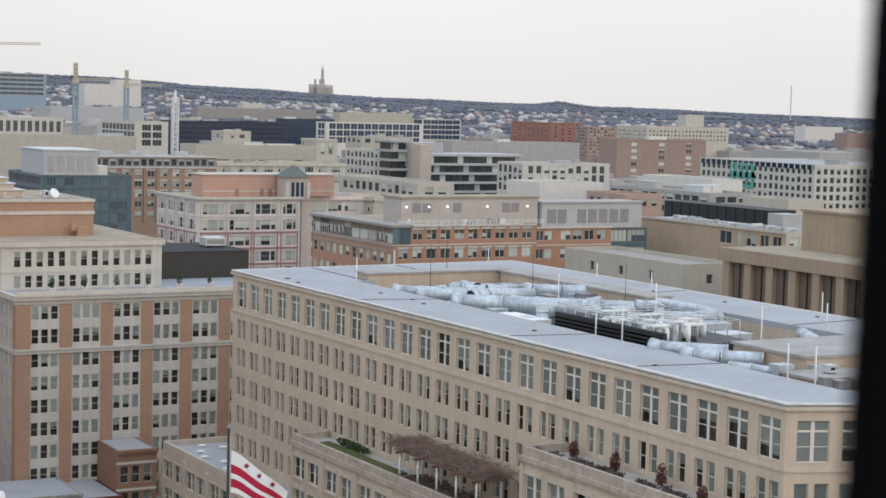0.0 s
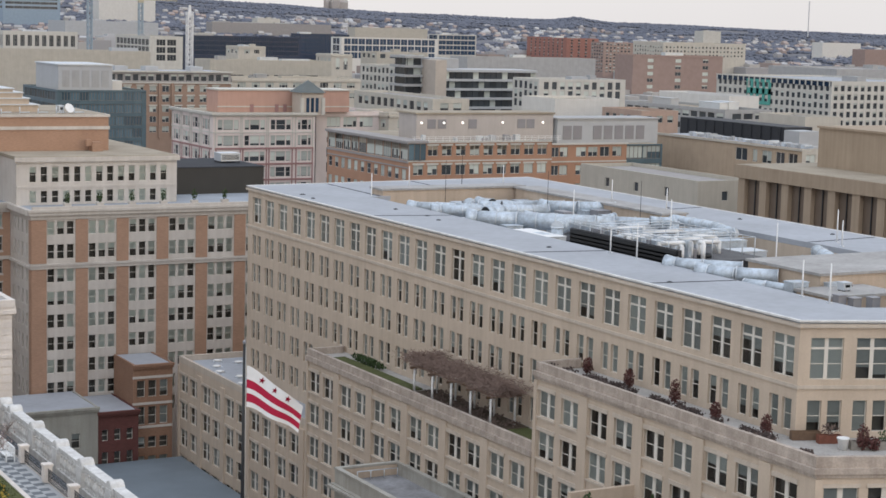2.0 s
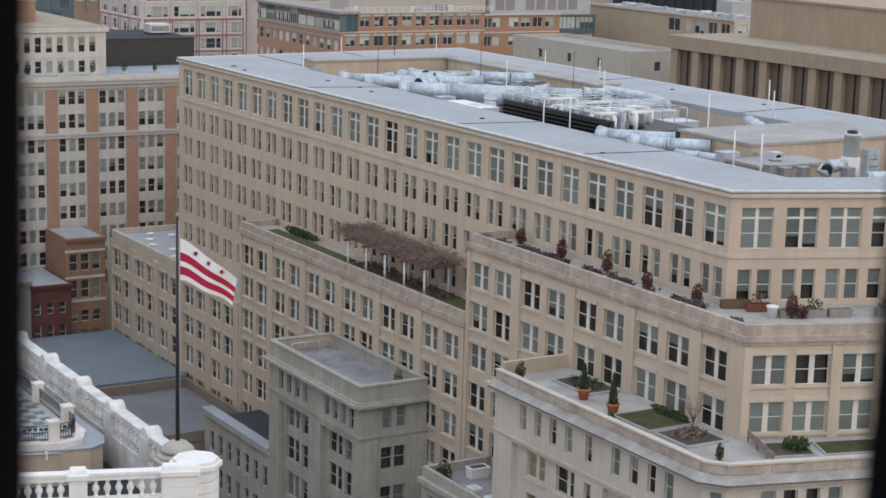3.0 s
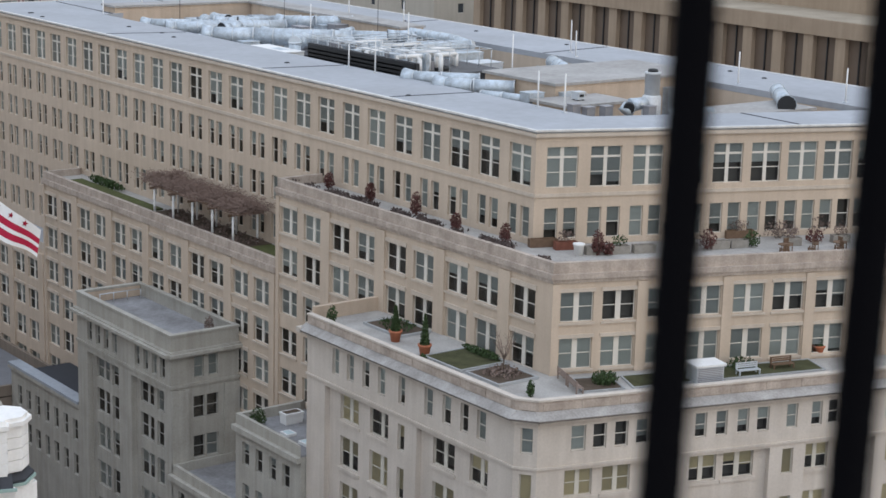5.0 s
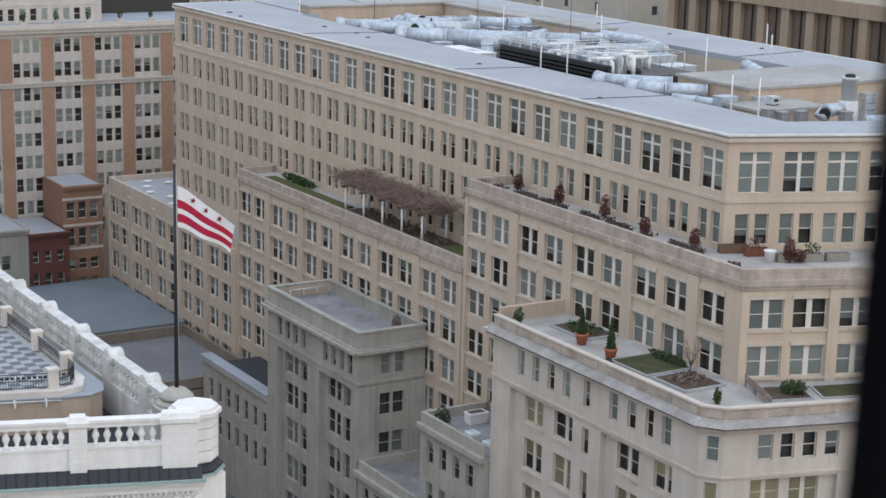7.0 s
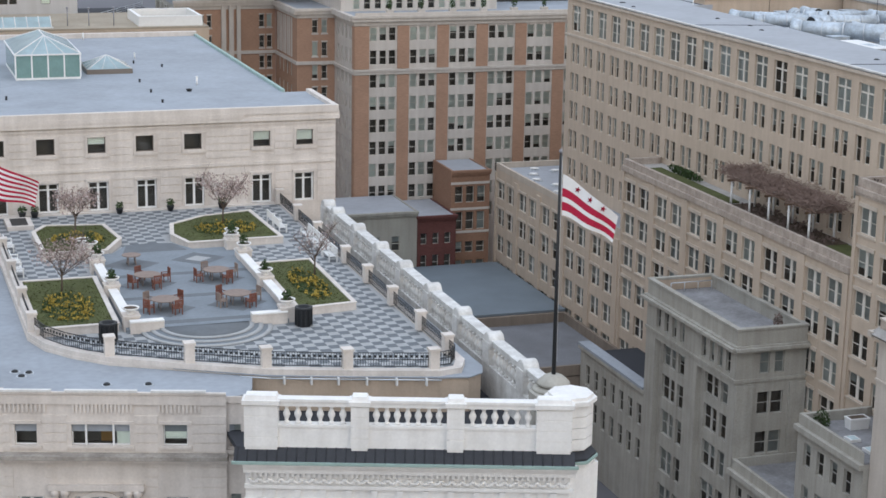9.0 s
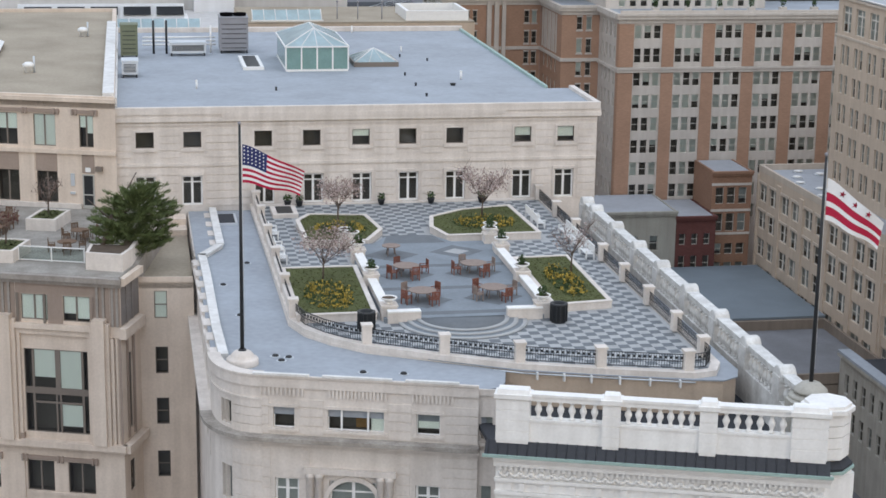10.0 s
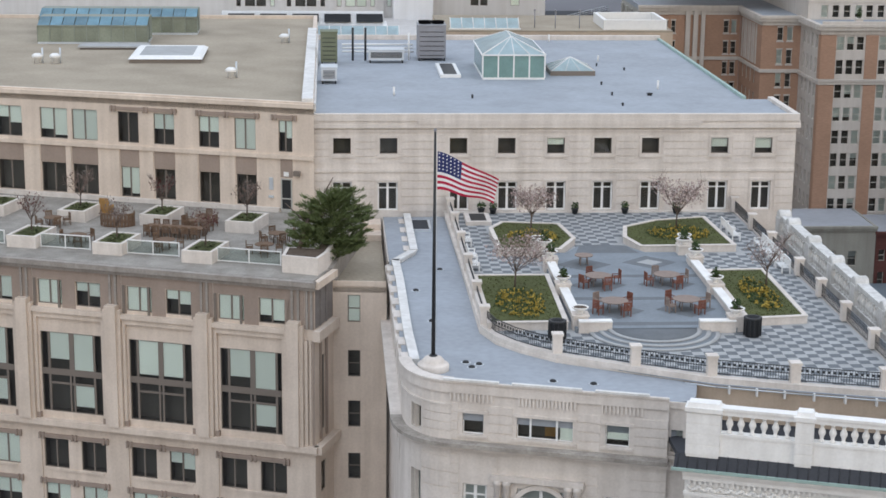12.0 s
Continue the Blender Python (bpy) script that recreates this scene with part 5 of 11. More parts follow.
for (a0, a1), (b0, b1) in zip(peds, peds[1:]):
    bm = bmesh.new()
    box(bm, a1, b0, 0.0, 0.5, 40.4, 41.85, m=mW)
    box(bm, a1, b0, -0.06, 0.56, 41.7, 41.86, m=mW)
    part("plinth", bm, WHITE, garden)
    bm = bmesh.new()
    box(bm, a1, b0, -0.02, 0.52, 42.92, 43.2, m=mW)
    box(bm, a1, b0, -0.1, 0.6, 43.2, 43.36, m=mW)
    part("rail", bm, WHITE, garden)
    nb = 7 if b0 - a1 > 4.2 else 6
    for i in range(nb):
        u = a1 + (b0 - a1) * (i + 0.8) / (nb + 0.6)
        part("baluster", baluster, (), garden, "", mW @ Matrix.Translation((u, 0.25, 41.87)))
for k in range(4):
    bm = bmesh.new()
    prism(bm, octo(37.75, 88.75, 1.3), 40.4 + 0.65 * k, 41.0 + 0.65 * k)
    part("corner_course", bm, WHITE, garden)
bm = bmesh.new()
prism(bm, octo(37.75, 88.75, 1.2), 40.3, 43.0)
part("corner_pedestal", bm, WHITE, garden)
bm = bmesh.new()
prism(bm, octo(37.75, 88.75, 1.5), 43.0, 43.25)
prism(bm, octo(37.75, 88.75, 1.3), 43.25, 43.45)
part("corner_cap", bm, WHITE, garden)
bm = bmesh.new()
prism(bm, octo(37.75, 91.5, 1.35), 40.3, 42.6)
part("pole_pier", bm, GREYSTONE, garden)
bm = bmesh.new()
lathe(bm, [(1.25, 42.6), (1.2, 42.75), (0.9, 42.85), (0.5, 43.0), (0.3, 43.1)], 20, Matrix.Translation((37.95, 91.85, 0)))
part("pole_base", bm, GREYSTONE, garden)

# long side balustrade with scrolled caps
WEATHERED = material("weathered_balustrade_stone", (0.72, 0.72, 0.705), var=0.24, scale=0.9, streak=0.35)
mS = along((37.1, 142.2), (37.1, 90.8))
bm = bmesh.new()
lathe(bm, BAL, 10)
side_baluster = mesh_of("baluster", bm, WEATHERED)
caps = [142.2 - y for y in (138.6, 132.4, 126.0, 120.0, 113.4, 107.0, 101.0, 95.0)]
bm = bmesh.new()
box(bm, 0, 51.4, 0.0, 1.0, 39.5, 41.5, m=mS)
part("side_plinth", bm, WEATHERED, garden)
bm = bmesh.new()
box(bm, 0, 51.4, 1.0, 1.9, 39.5, 40.9, m=mS)
part("channel_wall", bm, GREYSTONE, garden)
for u in [0.6] + caps:
    bm = bmesh.new()
    box(bm, u - 0.55, u + 0.55, -0.06, 1.0, 41.5, 42.95, m=mS)
    lathe(bm, [(0.6, -0.5), (0.66, -0.42), (0.66, 0.42), (0.6, 0.5)], 18, mS @ Matrix.Translation((u, 0.5, 42.9)) @ pose(0, 0, 0, 90, 0, 0) @ pose(0, 0, 0, 0, 0, 0))
    part("scroll_cap", bm, WEATHERED, garden)
ends = [0.6] + caps + [51.2]
for a, b in zip(ends, ends[1:]):
    if b - a < 2.2:
        continue
    bm = bmesh.new()
    box(bm, a + 0.6, b - 0.6, 0.2, 0.8, 42.7, 43.0, m=mS)
    box(bm, a + 0.6, b - 0.6, 0.1, 0.9, 43.0, 43.15, m=mS)
    part("rail", bm, WEATHERED, garden)
    nb = int((b - a - 1.4) / 0.62)
    bm = bmesh.new()
    box(bm, a + 0.6, b - 0.6, 0.62, 0.75, 41.5, 42.0, m=mS)
    part("panel", bm, WEATHERED, garden)
    for i in range(nb):
        u = a + 0.8 + (b - a - 1.6) * (i + 0.5) / nb
        part("baluster", side_baluster, (), garden, "", mS @ Matrix.Translation((u, 0.24, 41.5)) @ Matrix.Diagonal((1, 1, 1.12, 1)))

# ---- things in the roof garden ----
# raised planting beds
def bed(label, pts, seed, flowers, z=ZD, kerb=0.5):
    ob = thing("planting_bed", sum(p[0] for p in pts) / len(pts), sum(p[1] for p in pts) / len(pts), z, label, "planter", "garden beds")
    bm = bmesh.new()
    ring(bm, pts, 0.26, z, z + kerb)
    part("kerb", bm, CREAM, ob)
    bm = bmesh.new()
    ring(bm, inset(pts, -0.05), 0.34, z + kerb, z + kerb + 0.08)
    part("coping", bm, CREAM, ob)
    bm = bmesh.new()
    prism(bm, inset(pts, 0.25), z, z + kerb + 0.02)
    part("lawn", bm, GRASS, ob, "mown grass")
    rg = random.Random(seed)
    ins = inset(pts, 0.34)
    xs, ys = [p[0] for p in ins], [p[1] for p in ins]
    bm = bmesh.new()
    for _ in range(2600):
        u, v = rg.uniform(min(xs), max(xs)), rg.uniform(min(ys), max(ys))
        inside = True
        for (ax, ay), (bx, by) in zip(ins, ins[1:] + ins[:1]):
            if (bx - ax) * (v - ay) - (by - ay) * (u - ax) < 0:
                inside = False
        if inside:
            leaves(bm, rg, (u, v, z + kerb), (0.05, 0.05, 0.03), 1, 0.06)
    ob2 = part("turf", bm, GRASS, ob)
    tagged(ob2, kind="stuff")
    fx, fy, fw, fd = flowers[0], flowers[1], flowers[2] * 1.25, flowers[3] * 1.15
    bm = bmesh.new()
    for _ in range(300):
        a, r = rg.uniform(0, 6.3), math.sqrt(rg.random())
        u, v = fx + fw * r * math.cos(a), fy + fd * r * math.sin(a)
        if noise.noise((u * 0.9, v * 0.9, seed)) > -0.12:
            leaves(bm, rg, (u, v, z + kerb + rg.uniform(0.05, 0.3)), (0.16, 0.16, 0.08), 3, 0.07)
    tagged(part("flower_patch", bm, FLOWER, ob, "yellow flower patch"), kind="stuff")
    bm = bmesh.new()
    for _ in range(330):
        a, r = rg.uniform(0, 6.3), math.sqrt(rg.random())
        u, v = fx + fw * r * math.cos(a), fy + fd * r * math.sin(a)
        leaves(bm, rg, (u, v, z + kerb + rg.uniform(0.0, 0.2)), (0.15, 0.15, 0.08), 3, 0.07)
    tagged(part("flower_foliage", bm, LEAF, ob), kind="stuff")
    return ob


bed("raised lawn bed with yellow flowers and a stone kerb", [(10.5, 112.3), (15.8, 112.4), (16.0, 124.9), (10.5, 124.9)], 11, (13.1, 117.0, 1.35, 3.3))
bed("raised lawn bed with clipped corners and yellow flowers", [(13.1, 132.7), (17.9, 132.5), (19.5, 136.2), (18.9, 141.4), (14.2, 142.2), (13.0, 139.9)], 12, (16.2, 136.4, 1.6, 1.9))
bed("raised lawn bed with a curved front and flowers", [(24.2, 133.4), (31.8, 133.6), (31.4, 143.8), (27.0, 142.6), (24.0, 140.2), (23.4, 136.6)], 13, (28.0, 137.6, 2.0, 2.0))
bed("raised lawn bed with yellow flowers beside the benches", [(27.8, 112.8), (32.1, 113.4), (32.2, 126.2), (27.9, 126.0)], 14, (30.1, 118.8, 0.9, 3.6))

# sunken cellar hatch by the wall
hatch = thing("floor_hatch", 12.4, 144.6, ZD, "dark floor hatch with stone kerbs", "hatch")
bm = bmesh.new()
box(bm, 11.4, 13.5, 143.0, 146.4, ZD, ZD + 0.35)
part("kerb", bm, CREAM, hatch)
bm = bmesh.new()
box(bm, 11.8, 13.1, 143.4, 146.0, ZD + 0.35, ZD + 0.37)
part("grille", bm, IRON, hatch)
hatch = thing("roof_light", 7.6, 144.4, ZM, "flat dark roof light on the grey roof", "skylight")
bm = bmesh.new()
box(bm, 6.7, 8.5, 142.6, 146.2, ZM, ZM + 0.2)
part("kerb", bm, METAL, hatch)
bm = bmesh.new()
box(bm, 6.9, 8.3, 142.8, 146.0, ZM + 0.2, ZM + 0.23)
part("glass", bm, ROOF_DARK, hatch)

# bluestone plaza with dark bands and half-round steps
plaza = thing("garden_plaza", 21.5, 122, ZD, "bluestone garden plaza with dark paving bands", "paving")
bm = bmesh.new()
prism(bm, [(16.2, 111.6), (26.9, 111.4), (27.4, 132.4), (24.4, 132.4), (23.3, 134.4), (19.4, 134.4), (18.3, 132.4), (16.2, 132.4)], ZD, ZD + 0.3)
part("platform", bm, PLAZA, plaza)
for yy in (112.3, 118.6, 124.8):
    bm = bmesh.new()
    box(bm, 16.4, 27.0, yy, yy + 0.75, ZD + 0.3, ZD + 0.306)
    part("dark_band", bm, SLATE, plaza)
bm = bmesh.new()
prism(bm, [(19.0, 132.2), (23.9, 132.2), (23.2, 134.6), (21.4, 135.0), (19.6, 134.6)], ZD + 0.3, ZD + 0.306)
part("dark_apron", bm, SLATE, plaza)
for tx, ty in ((19.1, 128.6), (19.3, 122.6), (24.3, 122.8), (19.4, 115.8), (24.4, 116.1), (24.2, 129.2)):
    bm = bmesh.new()
    prism(bm, [(tx - 2.1, ty), (tx, ty - 2.0), (tx + 2.1, ty), (tx, ty + 2.0)], ZD + 0.306, ZD + 0.311)
    part("dark_diamond", bm, SLATE, plaza)
bm = bmesh.new()
prism(bm, [(23.2, 129.2), (24.2, 128.3), (25.2, 129.2), (24.2, 130.1)], ZD + 0.311, ZD + 0.316)
part("pale_diamond", bm, TILE_PALE, plaza)
for k, (r, h) in enumerate(((4.3, 0.1), (3.7, 0.2), (3.1, 0.3))):
    bm = bmesh.new()
    lathe(bm, [(r, 0), (r, h), (0.01, h)], 28, Matrix.Translation((21.4, 111.6, ZD)) @ pose(0, 0, 0, 0, 0, 180), half=True)
    part("half_round_step", bm, PLAZA if k < 2 else SLATE, plaza)
    bm = bmesh.new()
    lathe(bm, [(r + 0.02, h - 0.06), (r + 0.02, h + 0.004), (r - 0.28, h + 0.004)], 28, Matrix.Translation((21.4, 111.6, ZD)) @ pose(0, 0, 0, 0, 0, 180), half=True)
    part("step_nosing", bm, TILE_PALE, plaza)

# low walls with pedestals and urns beside the plaza
def low_wall(pts, label):
    ob = thing("garden_wall", *pts[0], ZD, label, "wall", "garden walls")
    bm = bmesh.new()
    for a, b in zip(pts, pts[1:]):
        mm = along(a, b)
        box(bm, 0, (Vector(b) - Vector(a)).length, -0.25, 0.25, ZD, ZD + 0.75, m=mm)
    part("wall", bm, CREAM, ob)
    bm = bmesh.new()
    for a, b in zip(pts, pts[1:]):
        mm = along(a, b)
        box(bm, 0, (Vector(b) - Vector(a)).length, -0.32, 0.32, ZD + 0.75, ZD + 0.85, m=mm)
    part("coping", bm, WHITE, ob)


low_wall([(16.5, 129.5), (16.5, 112.2)], "low cream stone wall beside the plaza")
low_wall([(27.3, 129.5), (27.3, 112.0)], "low cream stone wall beside the raised lawn")
low_wall([(16.4, 111.7), (18.6, 111.7)], "short cream stone wall by the steps")
low_wall([(24.4, 111.6), (26.8, 111.6)], "short cream stone wall by the stepped entrance")


def urn(x, y, z, label, planted, seed):
    ob = thing("garden_urn", x, y, z, label, "urn", "garden urns")
    bm = bmesh.new()
    box(bm, x - 0.5, x + 0.5, y - 0.5, y + 0.5, z, z + 0.95)
    box(bm, x - 0.57, x + 0.57, y - 0.57, y + 0.57, z + 0.95, z + 1.08)
    part("pedestal", bm, CREAM, ob)
    bm = bmesh.new()
    lathe(bm, [(0.25, 0), (0.28, 0.06), (0.16, 0.14), (0.3, 0.2), (0.52, 0.34), (0.58, 0.45), (0.5, 0.45), (0.42, 0.36)], 16, Matrix.Translation((x, y, z + 1.08)))
    part("bowl", bm, WHITE, ob)
    bm = bmesh.new()
    lathe(bm, [(0.47, 0.36), (0.47, 0.4)], 12, Matrix.Translation((x, y, z + 1.08)))
    part("soil", bm, SOIL, ob)
    if planted:
        bm = bmesh.new()
        rg = random.Random(seed)
        leaves(bm, rg, (x, y, z + 1.75), (0.32, 0.32, 0.42), 110, 0.08)
        part("plant", bm, LEAF, ob, "dark clipped shrub")


for i, (ux, uy, pl) in enumerate(((16.5, 131.5, 1), (16.5, 128.0, 1), (16.5, 120.6, 1), (16.6, 112.6, 0), (16.1, 132.6, 0), (27.3, 131.8, 1), (27.5, 128.3, 1), (27.3, 120.3, 1), (26.9, 112.0, 1), (27.6, 133.2, 1))):
    urn(ux, uy, ZD, "white stone urn on a cream pedestal" + (" with a dark shrub" if pl else ", bare of plants"), pl, 40 + i)

for i, (ux, uy) in enumerate(((13.0, 147.5), (21.0, 147.4), (25.3, 147.4), (29.7, 147.4), (14.0, 147.5))):
    ob = thing("door_pot", ux, uy, ZD, "dark planted pot beside the garden doors", "plant pot", "door pots")
    bm = bmesh.new()
    lathe(bm, [(0.2, 0), (0.32, 0.42), (0.34, 0.5), (0.28, 0.5)], 10, Matrix.Translation((ux, uy, ZD)))
    part("pot", bm, IRON, ob)
    bm = bmesh.new()
    leaves(bm, random.Random(i), (ux, uy, ZD + 0.75), (0.38, 0.38, 0.3), 70, 0.08)
    part("plant", bm, LEAF, ob)

for bx, by in ((14.8, 110.2), (27.7, 110.6)):
    ob = thing("litter_bin", bx, by, ZD, "black ribbed metal litter bin", "bin", "litter bins")
    bm = bmesh.new()
    lathe(bm, [(0.46, 0), (0.52, 0.1), (0.56, 1.15), (0.6, 1.2), (0.6, 1.3), (0.42, 1.3), (0.4, 1.1)], 18, Matrix.Translation((bx, by, ZD)))
    part("drum", bm, IRON, ob)
    for k in range(12):
        a = k * math.pi / 6
        bm = bmesh.new()
        box(bm, -0.04, 0.04, 0.53, 0.6, 0.08, 1.16, m=Matrix.Translation((bx, by, ZD)) @ pose(0, 0, 0, 0, 0, math.degrees(a)))
        part("rib", bm, IRON, ob)


# dining sets
def chair(x, y, z, turn, wood=TEAK, label="red-stained wooden armchair at a round table", group="garden chairs"):
    ob = thing("garden_chair", x, y, z, label, "chair", group, turn)
    m = PLACED[ob]
    for sx in (-0.25, 0.25):
        for sy, h in ((-0.24, 0.62), (0.24, 1.0)):
            bm = bmesh.new()
            box(bm, sx - 0.03, sx + 0.03, sy - 0.03, sy + 0.03, 0, h)
            part("leg", bm, wood, ob, "", m)
    bm = bmesh.new()
    box(bm, -0.28, 0.28, -0.28, 0.26, 0.43, 0.48)
    part("seat", bm, wood, ob, "", m)
    bm = bmesh.new()
    for face in (0, 180):
        n0 = len(bm.verts)
        bars_mesh(bm, 0.56, 0.53, [(0.05 + 0.1 * k, 0.11 + 0.1 * k, 0, 0.42) for k in range(5)] + [(0, 0.56, 0.42, 0.53)], 0.0, 0.02)
        bm.verts.ensure_lookup_table()
        bmesh.ops.transform(bm, matrix=Matrix.Translation((0, 0.255, 0.5)) @ pose(0, 0, 0, 0, 0, face) @ Matrix.Translation((-0.28, -0.02, 0)), verts=bm.verts[n0:])
    bmesh.ops.remove_doubles(bm, verts=bm.verts[:], dist=0.001)
    part("backrest", bm, wood, ob, "", m)
    for sx in (-0.27, 0.27):
        bm = bmesh.new()
        box(bm, sx - 0.035, sx + 0.035, -0.28, 0.26, 0.62, 0.66)
        part("armrest", bm, wood, ob, "", m)
    return ob


def round_table(x, y, z, r=0.75, wood=TEAK, label="round wooden garden table on the plaza"):
    ob = thing("garden_table", x, y, z, label, "table", "garden tables")
    bm = bmesh.new()
    lathe(bm, [(r - 0.02, 0.70), (r, 0.72), (r, 0.745), (r - 0.02, 0.76)], 24, Matrix.Translation((x, y, z)))
    part("tabletop", bm, wood, ob)
    for k in range(4):
        a = math.pi / 4 + k * math.pi / 2
        bm = bmesh.new()
        rod(bm, (x + math.cos(a) * r * 0.6, y + math.sin(a) * r * 0.6, z), (x + math.cos(a) * r * 0.45, y + math.sin(a) * r * 0.45, z + 0.7), 0.04, 6)
        part("leg", bm, wood, ob)


GREY_TEAK = material("greyed_teak", (0.27, 0.21, 0.18), rough=0.7, var=0.2, scale=3, fine=20)
PZ = ZD + 0.311
seat_rg = random.Random(8)
for tx, ty in ((19.3, 122.6), (24.3, 122.8), (19.4, 115.8), (24.4, 116.1)):
    round_table(tx, ty, PZ, 0.95, GREY_TEAK)
    for k in range(4):
        a = 0.5 + k * math.pi / 2 + seat_rg.uniform(-0.3, 0.3)
        d = seat_rg.uniform(1.25, 1.5)
        chair(tx + math.cos(a) * d, ty + math.sin(a) * d, PZ, math.degrees(a) - 90 + seat_rg.uniform(-15, 15), TEAK if seat_rg.random() < 0.8 else GREY_TEAK)
round_table(19.1, 128.6, PZ, 0.7, GREY_TEAK, "small wooden table on the plaza edge")


# white benches
def bench(x, y, z, turn, label="white painted slatted garden bench"):
    ob = thing("garden_bench", x, y, z, label, "bench", "white benches", turn)
    m = PLACED[ob]
    for i in range(5):
        bm = bmesh.new()
        box(bm, -0.95, 0.95, -0.32 + 0.12 * i, -0.23 + 0.12 * i, 0.42, 0.46)
        part("seat_slat", bm, WHITE_PAINT, ob, "", m)
    for i in range(8):
        u = -0.88 + 0.25 * i
        bm = bmesh.new()
        box(bm, u - 0.05, u + 0.05, 0.29, 0.33, 0.46, 1.0)
        part("back_slat", bm, WHITE_PAINT, ob, "", m)
    bm = bmesh.new()
    box(bm, -0.98, 0.98, 0.28, 0.35, 1.0, 1.1)
    part("top_rail", bm, WHITE_PAINT, ob, "", m)
    for sx in (-0.95, 0.95):
        for sy, h in ((-0.3, 0.68), (0.3, 1.05)):
            bm = bmesh.new()
            box(bm, sx - 0.045, sx + 0.045, sy - 0.045, sy + 0.045, 0, h)
            part("leg", bm, WHITE_PAINT, ob, "", m)
        bm = bmesh.new()
        box(bm, sx - 0.06, sx + 0.06, -0.36, 0.3, 0.66, 0.71)
        part("armrest", bm, WHITE_PAINT, ob, "", m)
    return ob


for by in (127.6, 129.9, 132.2, 134.5):
    bench(34.0, by, ZD, -90)
for by in (138.0, 140.4):
    bench(32.6, by, ZD, 90)
for by in (128.8, 131.4, 136.5):
    bench(10.9, by, ZD, 90)

# small trees
bare_tree(16.3, 139.2, ZD + 0.45, 3.9, 2.1, "small pale pink blossoming tree in a lawn bed", BLOSSOM, 700, 0.075, 61, twigs=150)
bare_tree(28.2, 139.6, ZD + 0.45, 4.2, 2.3, "pale pink blossoming tree in the large lawn bed", BLOSSOM, 800, 0.075, 62, twigs=160)
bare_tree(13.2, 121.5, ZD + 0.45, 3.9, 2.6, "bare blossoming tree over yellow flowers", BLOSSOM, 520, 0.07, 63, twigs=200)
bare_tree(31.2, 121.4, ZD + 0.45, 4.0, 1.9, "bare thin-branched tree beside the benches", BLOSSOM, 160, 0.06, 64, twigs=140)

# fence of stone posts and iron panels around the garden
fence = thing("garden_fence", 20, 104, ZD, "cream stone posts with black iron fence panels", "fence")


def fence_post(x, y):
    bm = bmesh.new()
    box(bm, x - 0.3, x + 0.3, y - 0.3, y + 0.3, ZD + 0.1, ZD + 1.25)
    box(bm, x - 0.36, x + 0.36, y - 0.36, y + 0.36, ZD + 1.25, ZD + 1.4)
    part("post", bm, CREAM, fence)


def fence_panel(a, b):
    mm = along(a, b)
    ln = (Vector(b) - Vector(a)).length
    bm = bmesh.new()
    for v in (0.2, 0.62, 1.05):
        box(bm, 0, ln, -0.02, 0.02, ZD + v, ZD + v + 0.045, m=mm)
    n = max(2, int(ln / 0.16))
    for i in range(n + 1):
        u = ln * i / n
        box(bm, u - 0.013, u + 0.013, -0.013, 0.013, ZD + 0.2, ZD + 1.07, m=mm)
        if i < n and i % 2 == 0:
            c = mm @ Vector((u + ln / n / 2, 0, ZD + 0.85))
            lathe(bm, [(0.07, -0.015), (0.09, 0), (0.07, 0.015)], 8, Matrix.Translation(c) @ mm.to_3x3().to_4x4() @ pose(0, 0, 0, 90, 0, 0))
    part("iron_panel", bm, IRON, fence)


front_posts = [(14.4, 107.0), (18.9, 104.3), (23.2, 102.1), (27.9, 100.5), (33.0, 99.1)]
for p in front_posts:
    fence_post(*p)
for a, b in zip(front_posts, front_posts[1:]):
    fence_panel(a, b)
curve = [(10.45, 113.6), (10.9, 111.4), (12.0, 109.4), (13.2, 108.0), (14.4, 107.0)]
for a, b in zip(curve, curve[1:]):
    fence_panel(a, b)
bend = [(33.0, 99.1), (34.2, 99.4), (34.8, 100.4), (34.8, 101.8)]
for a, b in zip(bend, bend[1:]):
    fence_panel(a, b)
right_posts = [(34.8, y) for y in (101.8, 107.4, 113.8, 120.0, 126.0, 134.4, 141.0, 147.6)]
for p in right_posts:
    fence_post(*p)
for a, b in zip(right_posts, right_posts[1:]):
    fence_panel(a, b)
left_posts = [(10.35, y) for y in (113.6, 120.0, 127.8, 135.0, 142.0, 147.6)]
for p in left_posts:
    fence_post(*p)
for a, b in zip(left_posts, left_posts[1:]):
    fence_panel(b, a)
    bm = bmesh.new()
    box(bm, 10.15, 10.55, a[1] + 0.3, b[1] - 0.3, ZD + 0.1, ZD + 0.75)
    part("low_wall", bm, CREAM, fence)


